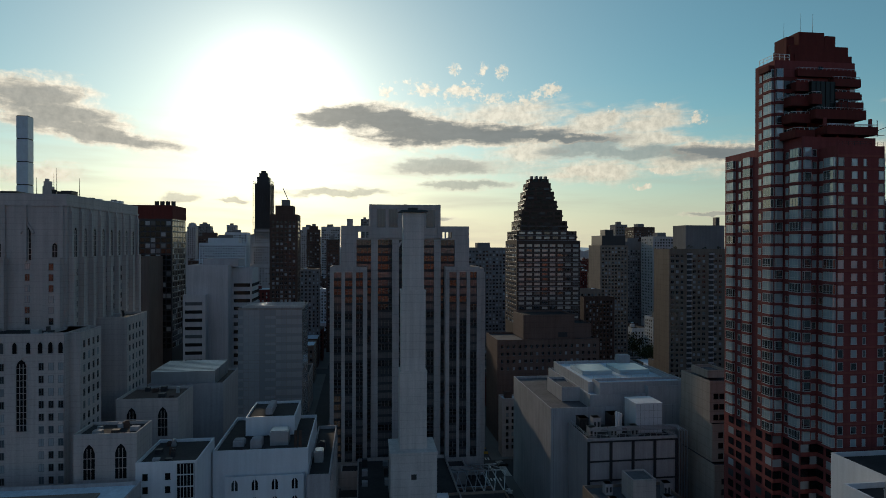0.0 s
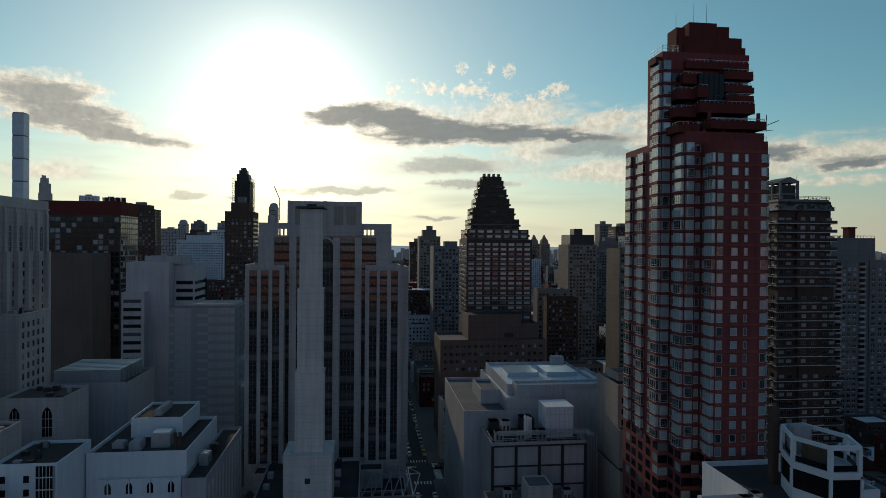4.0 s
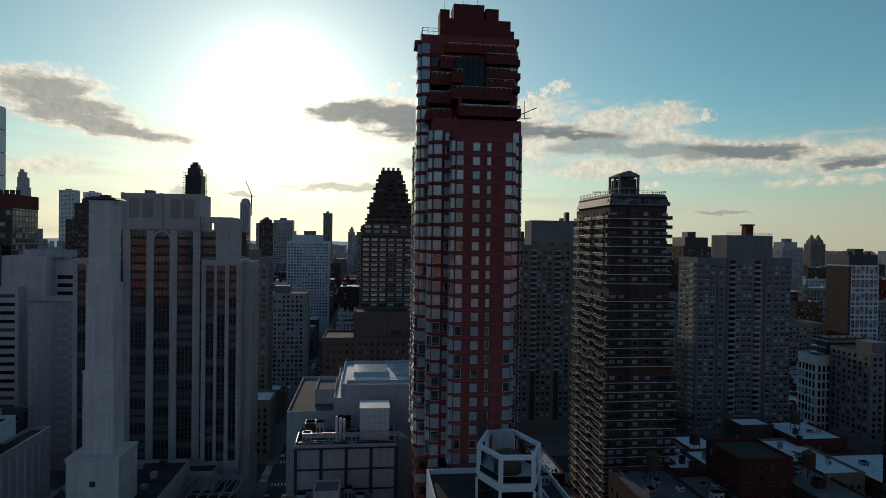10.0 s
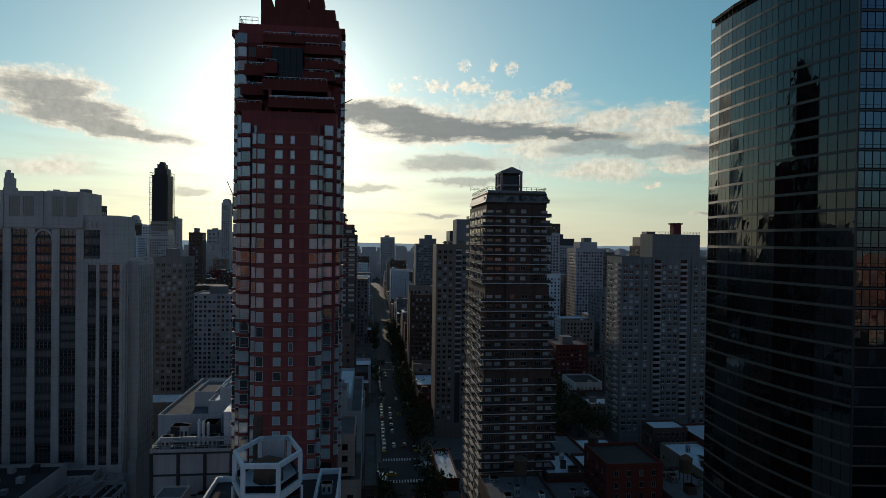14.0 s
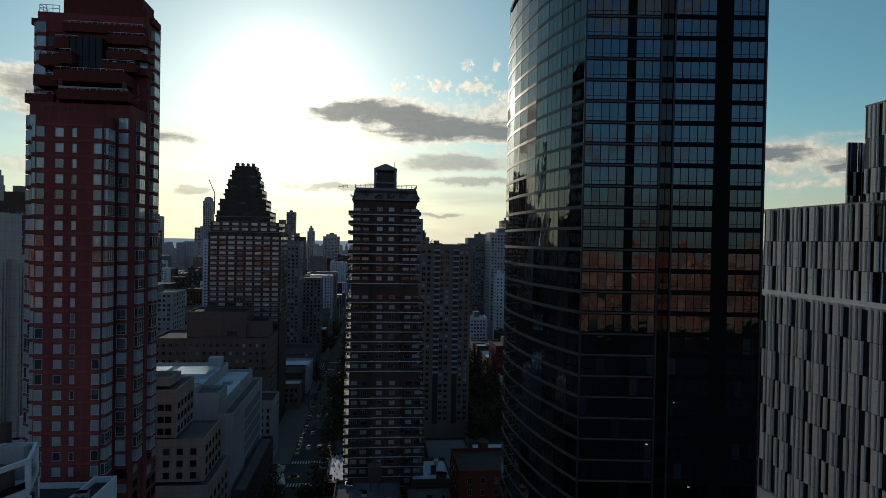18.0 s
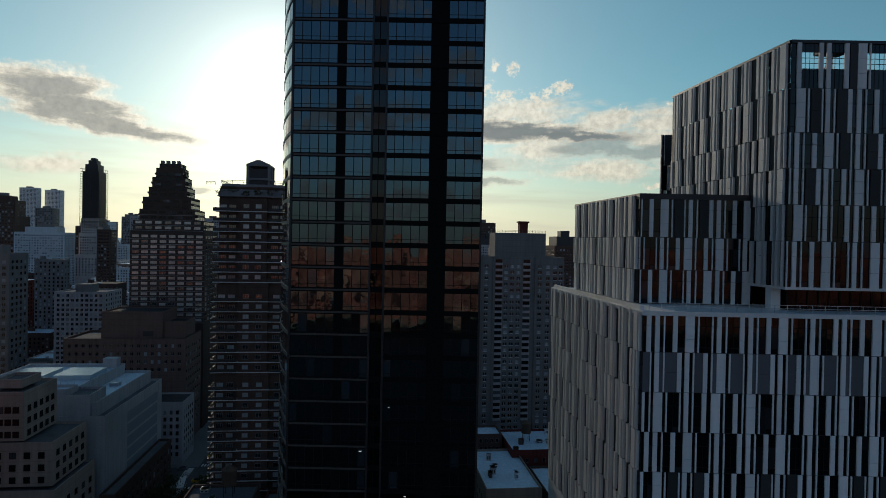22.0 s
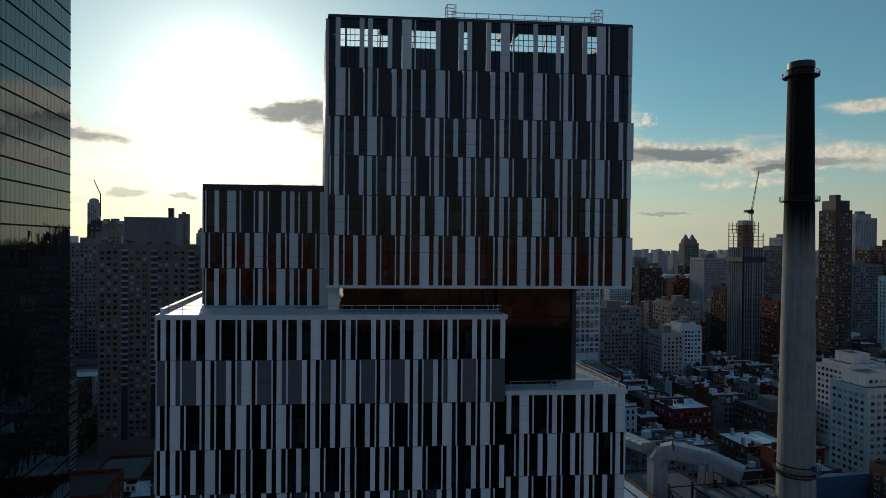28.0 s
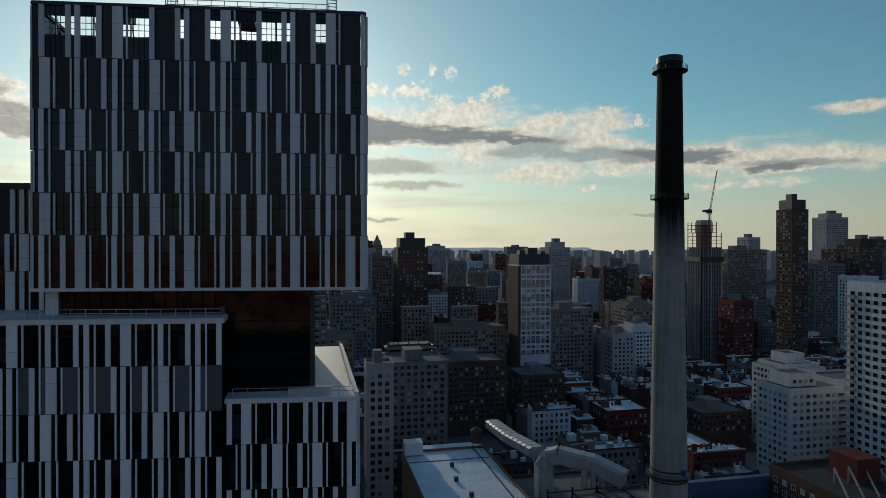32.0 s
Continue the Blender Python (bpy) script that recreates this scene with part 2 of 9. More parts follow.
def glazing(name, deep, blind, share=0.35, rough=0.06, ior=1.9, island=False, lit=0.0, tint=(1, 1, 1)):
    """Window panes: dark rooms behind a coated reflecting pane, some paled as drawn blinds and reflected sky."""
    m, N, b = principled(name, rough, 0.0, ior)
    b.inputs["Specular Tint"].default_value = (*tint, 1)
    if island:
        rnd = N.tree.nodes.new("ShaderNodeNewGeometry").outputs["Random Per Island"]
    else:
        rnd = N.tree.nodes.new("ShaderNodeObjectInfo").outputs["Random"]
    geo = N.tree.nodes.new("ShaderNodeNewGeometry").outputs["Position"]
    wobble = N.noise(geo, 0.35, 2, 0.5)
    # The pale tone serves for blinds and paints in sky reflections.
    lightened = N.ramp(rnd, 1 - share - 0.1, 1 - share + 0.1)
    tone = N.mix(N.math("MULTIPLY", lightened, N.math("ADD", 0.5, N.math("MULTIPLY", wobble, 0.5))), deep, blind)
    N.put(tone, b.inputs["Base Color"])
    N.put(N.math("ADD", rough, N.math("MULTIPLY", rnd, 0.06)), b.inputs["Roughness"])
    bump = N.tree.nodes.new("ShaderNodeBump")
    bump.inputs["Strength"].default_value, bump.inputs["Distance"].default_value = 0.12, 0.08
    N.put(N.noise(geo, 0.5, 2, 0.5), bump.inputs["Height"])
    N.put(bump.outputs[0], b.inputs["Normal"])
    if lit:
        warm = N.math("MULTIPLY", N.math("GREATER_THAN", N.math("FRACT", N.math("MULTIPLY", rnd, 37.7)), 1 - lit), 0.35)
        b.inputs["Emission Color"].default_value = (1.0, 0.55, 0.2, 1)
        N.put(warm, b.inputs["Emission Strength"])
    return m


LAB_CONCRETE = masonry("pale_grey_concrete", (0.41, 0.405, 0.415), stain=0.3)
LIMESTONE = masonry("limestone", (0.45, 0.405, 0.385), courses=3.4)
CHIMNEY_STONE = masonry("pale_chimney_stone", (0.58, 0.53, 0.50), courses=2.4)
PALE_STONE = masonry("pale_stone", (0.46, 0.405, 0.385), courses=1.6)
GREY_STONE = masonry("grey_concrete", (0.38, 0.355, 0.36))
TAN_BRICK = masonry("tan_brick", (0.24, 0.19, 0.155), courses=2.9)
DEEP_BRICK = masonry("dark_umber_brick", (0.075, 0.055, 0.047), courses=2.9)
BROWN_BRICK = masonry("brown_brick", (0.092, 0.06, 0.05), courses=2.9)
RED_BRICK = masonry("red_brick", (0.205, 0.058, 0.056), stain=0.18, courses=2.98)
DARK_BRICK = masonry("dark_red_brick", (0.125, 0.034, 0.029))
WHITE_BRICK = masonry("white_glazed_brick", (0.55, 0.58, 0.62), rough=0.6)
WHITE_PAINT = masonry("white_paint", (0.66, 0.67, 0.70), rough=0.55, stain=0.12, grain=0.08, streak=0.15)
GREY_BRICK = masonry("grey_brick", (0.19, 0.18, 0.18))
CHARCOAL = masonry("charcoal_panel", (0.03, 0.03, 0.034), rough=0.5)
DARK_METAL = masonry("dark_metal", (0.035, 0.036, 0.04), rough=0.45, metal=0.6)
STEEL = masonry("galvanised_steel", (0.42, 0.44, 0.47), rough=0.42, metal=0.7, streak=0.2)
ROOF_GREY = masonry("grey_roofing", (0.13, 0.13, 0.14), rough=0.9, stain=0.5)
ROOF_PALE = masonry("pale_roof_coating", (0.55, 0.63, 0.70), rough=0.65, stain=0.3)
ROOF_BROWN = masonry("brown_roofing", (0.115, 0.085, 0.075), rough=0.9, stain=0.5)
ROOF_DARK = masonry("tar_roofing", (0.055, 0.052, 0.052), rough=0.9, stain=0.5)
ASPHALT = masonry("asphalt", (0.055, 0.055, 0.057), rough=0.78, stain=0.4, streak=0.0)
CONCRETE = masonry("pavement_concrete", (0.15, 0.148, 0.145), rough=0.9, streak=0.0)
ROAD_PAINT = masonry("road_paint", (0.62, 0.62, 0.6), rough=0.7, streak=0.0)
TANK_WOOD = masonry("weathered_cedar", (0.11, 0.075, 0.055), rough=0.85)
PANE = glazing("window_pane", (0.012, 0.016, 0.02), (0.50, 0.53, 0.54), 0.45, ior=1.9)
PANE_DARK = glazing("dark_window_pane", (0.008, 0.009, 0.011), (0.12, 0.13, 0.14), 0.12, ior=1.32)
PANES = glazing("far_window_panes", (0.006, 0.008, 0.010), (0.40, 0.43, 0.46), 0.22, ior=1.42, island=True)
WHITE_FRAME = masonry("white_window_frame", (0.62, 0.62, 0.63), rough=0.5, stain=0.05, grain=0.05, streak=0.1)
GREY_FRAME = masonry("grey_window_frame", (0.2, 0.2, 0.21), rough=0.5, stain=0.05, grain=0.05)
DARK_FRAME = masonry("dark_window_frame", (0.014, 0.014, 0.014), rough=0.6, stain=0.05, grain=0.05)
SHORE_LAND = masonry("shore_scrub", (0.10, 0.07, 0.05), rough=0.9, stain=0.4, streak=0.0)


# ---- building blocks ----
class Shape:
    """Collects faces for one mesh."""

    def __init__(self):
        self.v, self.f, self.m = [], [], []

    def quad(self, a, b, c, d, m=0):
        n = len(self.v)
        self.v += [a, b, c, d]
        self.f.append((n, n + 1, n + 2, n + 3))
        self.m.append(m)

    def box(self, x0, x1, y0, y1, z0, z1, m=0, bottom=True):
        n = len(self.v)
        self.v += [(x0, y0, z0), (x1, y0, z0), (x1, y1, z0), (x0, y1, z0), (x0, y0, z1), (x1, y0, z1), (x1, y1, z1), (x0, y1, z1)]
        fs = [(0, 1, 5, 4), (1, 2, 6, 5), (2, 3, 7, 6), (3, 0, 4, 7), (4, 5, 6, 7)] + ([(3, 2, 1, 0)] if bottom else [])
        self.f += [tuple(n + i for i in q) for q in fs]
        self.m += [m] * len(fs)
        return self

    def prism(self, pts, z0, z1, m=0, top=True, bottom=True):
        n, k = len(self.v), len(pts)
        self.v += [(x, y, z0) for x, y in pts] + [(x, y, z1) for x, y in pts]
        for i in range(k):
            j = (i + 1) % k
            self.f.append((n + i, n + j, n + k + j, n + k + i))
            self.m.append(m)
        if top:
            self.f.append(tuple(n + k + i for i in range(k)))
            self.m.append(m)
        if bottom:
            self.f.append(tuple(n + i for i in reversed(range(k))))
            self.m.append(m)
        return self

    def loft(self, rings, m=0, caps=True):
        """Rings of equally many points, joined one to the next."""
        n, k = len(self.v), len(rings[0])
        for r in rings:
            self.v += [tuple(p) for p in r]
        for a in range(len(rings) - 1):
            for i in range(k):
                j = (i + 1) % k
                self.f.append((n + a * k + i, n + a * k + j, n + (a + 1) * k + j, n + (a + 1) * k + i))
                self.m.append(m)
        if caps:
            self.f.append(tuple(n + i for i in reversed(range(k))))
            self.f.append(tuple(n + (len(rings) - 1) * k + i for i in range(k)))
            self.m += [m, m]
        return self

    def tube(self, x, y, z0, z1, r0, r1=None, n=16, m=0):
        r1 = r0 if r1 is None else r1
        ring = lambda r, z: [(x + r * math.cos(2 * math.pi * i / n), y + r * math.sin(2 * math.pi * i / n), z) for i in range(n)]
        return self.loft([ring(r0, z0), ring(r1, z1)], m)

    def beam(self, a, b, r, m=0):
        """A square bar from a to b."""
        a, b = Vector(a), Vector(b)
        d = (b - a).normalized()
        s = d.cross(Vector((0, 0, 1)))
        s = (s.normalized() if s.length > 1e-3 else Vector((1, 0, 0))) * r
        u = s.cross(d).normalized() * r
        ring = lambda p: [p - s - u, p + s - u, p + s + u, p - s + u]
        return self.loft([ring(a), ring(b)], m)

    def mesh(self, name, mats):
        me = bpy.data.meshes.new(name)
        me.from_pydata(self.v, [], self.f)
        for mt in (mats if isinstance(mats, (list, tuple)) else [mats]):
            me.materials.append(mt)
        if any(self.m):
            me.polygons.foreach_set("material_index", self.m)
        me.update()
        return me


def thing(name, label, category, group="", kind="", at=(0, 0, 0), turn=0.0):
    ob = tagged(new(name), label, category, group, kind)
    ob.matrix_basis = pose(*at, 0, 0, turn)
    ob.empty_display_size = 0.5
    return ob


def part(name, shape, mats, parent=None, label="", at=None, kind=""):
    """Links a shape (or a shared mesh) as one mesh under a thing or part."""
    me = shape.mesh(name, mats) if isinstance(shape, Shape) else shape
    ob = new(name, me)
    ob.parent = parent
    if at is not None:
        ob.matrix_basis = at
    return tagged(ob, label, kind=kind)


def solo(name, shape, mats, label, category, group="", kind="", at=None):
    ob = part(name, shape, mats)
    if at is not None:
        ob.matrix_basis = at
    return tagged(ob, label, category, group, kind)


MESHES = {}


def window_mesh(w, h, frame=WHITE_FRAME, pane=PANE, split=1, bar=0.07, proud=0.10, sill=True):
    """One window: frame bars round panes, sill, mullions. Origin in the middle of its foot, the outside is -y."""
    key = (round(w, 2), round(h, 2), frame.name, pane.name, split, bar, proud, sill)
    if key not in MESHES:
        s = Shape()
        s.box(-w / 2, -w / 2 + bar, -proud, 0.0, 0, h, 0, False)
        s.box(w / 2 - bar, w / 2, -proud, 0.0, 0, h, 0, False)
        s.box(-w / 2 + bar, w / 2 - bar, -proud, 0.0, h - bar, h, 0, True)
        s.box(-w / 2 - (0.06 if sill else -bar), w / 2 + (0.06 if sill else -bar), -proud - (0.05 if sill else 0), 0.0, -0.02, bar, 0, False)
        for i in range(1, split):
            x = -w / 2 + w * i / split
            s.box(x - bar * 0.4, x + bar * 0.4, -proud * 0.8, -0.01, bar, h - bar, 0, False)
        s.quad((-w / 2 + bar, -0.02, bar), (w / 2 - bar, -0.02, bar), (w / 2 - bar, -0.02, h - bar), (-w / 2 + bar, -0.02, h - bar), 1)
        MESHES[key] = s.mesh("window", [frame, pane])
    return MESHES[key]


def wall_pose(p, ang, u, z, out=0.0):
    """A pose on a wall that starts at p and runs at ang degrees; the outside is to its right hand."""
    c, s = math.cos(radians(ang)), math.sin(radians(ang))
    return pose(p[0] + c * u + s * out, p[1] + s * u - c * out, z, 0, 0, ang)


def sides(x0, x1, y0, y1):
    """The faces of a box: start, angle, length."""
    return {"front": ((x0, y0), 0, x1 - x0), "right": ((x1, y0), 90, y1 - y0), "back": ((x1, y1), 180, x1 - x0), "left": ((x0, y1), -90, y1 - y0)}


def windows(parent, face, z0, z1, cols, floor, w, h, frame=WHITE_FRAME, pane=PANE, split=1, rise=0.9, margin=1.0, single=True, skip=0.0, name="window"):
    """Rows of windows on a wall: objects of their own, or joined where they stay far off."""
    p, ang, length = face
    rows = max(1, int((z1 - z0) / floor))
    us = [margin + (length - 2 * margin) * (i + 0.5) / cols for i in range(cols)] if isinstance(cols, int) else list(cols)
    if single:
        me = window_mesh(w, h, frame, pane, split)
        for r in range(rows):
            for u in us:
                if random.random() >= skip:
                    part(name, me, None, parent, at=wall_pose(p, ang, u, z0 + r * floor + rise))
        return
    s = Shape()
    c, sn = math.cos(radians(ang)), math.sin(radians(ang))
    for r in range(rows):
        for u in us:
            if random.random() < skip:
                continue
            z = z0 + r * floor + rise
            pt = lambda du, dz, o: (p[0] + c * (u + du) + sn * o, p[1] + sn * (u + du) - c * o, z + dz)
            s.quad(pt(-w / 2, 0, 0.03), pt(w / 2, 0, 0.03), pt(w / 2, h, 0.03), pt(-w / 2, h, 0.03), 0)
            s.quad(pt(-w / 2 - 0.08, -0.14, 0.10), pt(w / 2 + 0.08, -0.14, 0.10), pt(w / 2 + 0.08, 0, 0.05), pt(-w / 2 - 0.08, 0, 0.05), 1)
            for k in range(1, split):
                x = -w / 2 + w * k / split
                s.quad(pt(x - 0.05, 0, 0.06), pt(x + 0.05, 0, 0.06), pt(x + 0.05, h, 0.06), pt(x - 0.05, h, 0.06), 1)
    part("far_glazing", s, [PANES, frame], parent, kind="stuff")


def shell(parent, x0, x1, y0, y1, z0, z1, wall, roof=ROOF_GREY, lip=0.9, thick=0.35, name="wall", label=""):
    """Walls with a parapet round a sunken roof."""
    s = Shape()
    for a, b in (((x0, y0), (x1, y0)), ((x1, y0), (x1, y1)), ((x1, y1), (x0, y1)), ((x0, y1), (x0, y0))):
        s.quad((*a, z0), (*b, z0), (*b, z1), (*a, z1))
    i0, i1, j0, j1 = x0 + thick, x1 - thick, y0 + thick, y1 - thick
    out, inn = [(x0, y0), (x1, y0), (x1, y1), (x0, y1)], [(i0, j0), (i1, j0), (i1, j1), (i0, j1)]
    for k in range(4):
        l = (k + 1) % 4
        s.quad((*out[k], z1), (*out[l], z1), (*inn[l], z1), (*inn[k], z1))
        s.quad((*inn[k], z1), (*inn[l], z1), (*inn[l], z1 - lip), (*inn[k], z1 - lip))
    part(name, s, wall, parent, label)
    t = Shape()
    t.quad((i0, j0, z1 - lip), (i1, j0, z1 - lip), (i1, j1, z1 - lip), (i0, j1, z1 - lip))
    part("roof", t, roof, parent)


def tower(name, label, x0, x1, y0, y1, z1, wall, roof=ROOF_GREY, floor=3.0, w=1.4, h=1.5, cols=None, side_cols=None, frame=GREY_FRAME, split=2,
          single=False, z0=0.15, base=4.0, category="building", group="", faces=("front", "left", "right"), top=3.0, head=None, pane=PANE):
    """A plain building with rows of windows, parapet and roof."""
    t = thing(name, label, category, group)
    shell(t, x0, x1, y0, y1, z0, z1, wall, roof)
    fs = sides(x0, x1, y0, y1)
    for k in faces:
        n = cols if k == "front" else side_cols
        n = n or max(2, int(fs[k][2] / 3.4))
        windows(t, fs[k], z0 + base, z1 - top, n, floor, w, h, frame, pane, split, single=single and k == "front")
    if head:
        hx0, hx1, hy0, hy1, hz = head
        shell(t, hx0, hx1, hy0, hy1, z1 - 1.0, hz, wall, ROOF_DARK, 0.5, name="bulkhead")
    return t


# ---- ground, streets, river ----
g = Shape()
g.quad((-4000, -40, 0), (4500, -40, 0), (4500, 4800, 0), (-4000, 4800, 0))
solo("ground", g, ASPHALT, "worn dark asphalt of the city streets", "ground", kind="structure")
m, N, b = principled("river_water", 0.35, 0.0, 1.33)
b.inputs["Base Color"].default_value = (0.002, 0.003, 0.0035, 1)
b.inputs["Specular IOR Level"].default_value = 0.02
bump = N.tree.nodes.new("ShaderNodeBump")
bump.inputs["Strength"].default_value, bump.inputs["Distance"].default_value = 0.6, 0.4
N.put(N.noise(N.tree.nodes.new("ShaderNodeNewGeometry").outputs["Position"], 0.25, 5, 0.6), bump.inputs["Height"])
N.put(bump.outputs[0], b.inputs["Normal"])
g = Shape()
g.quad((-4000, -610, -2.5), (4500, -610, -2.5), (4500, -40, -2.5), (-4000, -40, -2.5))
solo("river", g, m, "wide dark rippled river beside the city", "water", kind="structure")
g = Shape()
g.box(-4000, 4500, -41, -40, -3, 1.0)
solo("river_wall", g, CONCRETE, "grey concrete embankment wall along the river", "wall", kind="structure")
g = Shape()
g.quad((-4000, -4500, 0.5), (4500, -4500, 0.5), (4500, -610, 0.5), (-4000, -610, 0.5))
solo("far_shore", g, SHORE_LAND, "flat land across the river", "ground", kind="structure")

STREETS = [-268, -188, -108, -28, 52, 143, 233, 310, 392, 472, 552, 632, 712, 792, 872, 952, 1032]
WIDE = {143: 11.5, 233: 13.5}
AVENUES = [(20, 12), (276, 14), (505, 15), (700, 15), (880, 15), (1060, 18), (1250, 15), (1450, 15)]
BLOCKS = []
for a, b in zip(STREETS, STREETS[1:]):
    for (c, wc), (d, wd) in zip(AVENUES, AVENUES[1:]):
        x0, x1 = a + WIDE.get(a, 7.0) - 2.5, b - WIDE.get(b, 7.0) + 2.5
        y0, y1 = c + wc - 3.5, d - wd + 3.5
        BLOCKS.append((x0, x1, y0, y1))
        s = Shape().box(x0, x1, y0, y1, 0.0, 0.15, bottom=False)
        solo("pavement", s, CONCRETE, "grey concrete pavement with kerb round a city block", "pavement", "city blocks", "structure")


def crossing(x, y, w, along_x):
    s = Shape()
    n = int(w / 1.2)
    for i in range(n):
        o = -w / 2 + (i + 0.25) * w / n
        if along_x:
            s.box(x + o, x + o + 0.6, y - 1.6, y + 1.6, 0.004, 0.012)
        else:
            s.box(x - 1.6, x + 1.6, y + o, y + o + 0.6, 0.004, 0.012)
    solo("crosswalk", s, ROAD_PAINT, "white striped zebra crossing on the asphalt", "crosswalk", "crossings", "structure")


for sx in (52, 143, 233):
    for ya, hw in ((276, 14), (505, 15)):
        w = WIDE.get(sx, 7.0) * 2 - 6
        crossing(sx, ya - hw + 1.0, w, True)
        crossing(sx, ya + hw - 1.0, w, True)
        crossing(sx - w / 2 - 3.5, ya, 2 * hw - 8, False)
        crossing(sx + w / 2 + 3.5, ya, 2 * hw - 8, False)


# ---- stepped medical building with striped cladding ----
WHITE_PANEL = masonry("white_metal_panel", (0.71, 0.72, 0.74), rough=0.55, stain=0.10, grain=0.05, streak=0.12, random_part=0.08)
# Upper block's duller panel; it also carries the lower west side's shade.
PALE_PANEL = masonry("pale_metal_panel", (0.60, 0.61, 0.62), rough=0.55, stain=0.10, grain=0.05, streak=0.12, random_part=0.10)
SLATE_PANEL = masonry("slate_grey_panel", (0.045, 0.049, 0.051), rough=0.55, stain=0.10, grain=0.05, streak=0.1, random_part=0.2)
BLUE_SLATE = masonry("blue_slate_panel", (0.085, 0.095, 0.11), rough=0.5, stain=0.10, grain=0.05, streak=0.1, random_part=0.15)
DEEP_GLASS = glazing("deep_glass", (0.003, 0.004, 0.005), (0.03, 0.034, 0.04), 0.12, rough=0.02, ior=1.34, island=True)
WHITE_TRIM = masonry("pale_ledge", (0.62, 0.63, 0.64), rough=0.5, stain=0.1, grain=0.06, streak=0.15)


def panel_mesh(w, h, mat, name, joints=3):
    """A cladding panel in stacked sheets with shadow joints between them."""
    key = (name, mat.name, round(w, 2), round(h, 2))
    if key not in MESHES:
        s = Shape()
        for i in range(joints):
            s.box(-w / 2, w / 2, -0.22, 0.0, h * i / joints + 0.015, h * (i + 1) / joints - 0.015)
        MESHES[key] = s.mesh(name, mat)
    return MESHES[key]


# one run of cladding, 12 m long: wide, thin and fin-like pale panels and where each begins
RUNS = {"a": "t0 t2.35 w4.1 f5.6 t8.15 t11.0", "b": "t0 f1.1 t2.9 t4.1 f5.2 t6.4 w8.2 f9.7 f11.5", "c": "w0 f1.6 f3.4 t4.05 f5.2 t7.0 t8.1 f9.2 t10.4",
        "d": "t0 f1.05 t2.35 f3.4 w4.1 f5.7 f7.5 t8.1 f9.2 t11.0", "e": "w0 f1.6 f3.4 t4.0 f5.2 w6.4 t8.1 f9.2 t10.4", "g": "t0 f1.05 t2.3 w3.5 f5.1 t6.35 f7.5 w8.05 f9.65 f11.4"}
WIDTHS = {"w": 1.14, "t": 0.57, "f": 0.17}


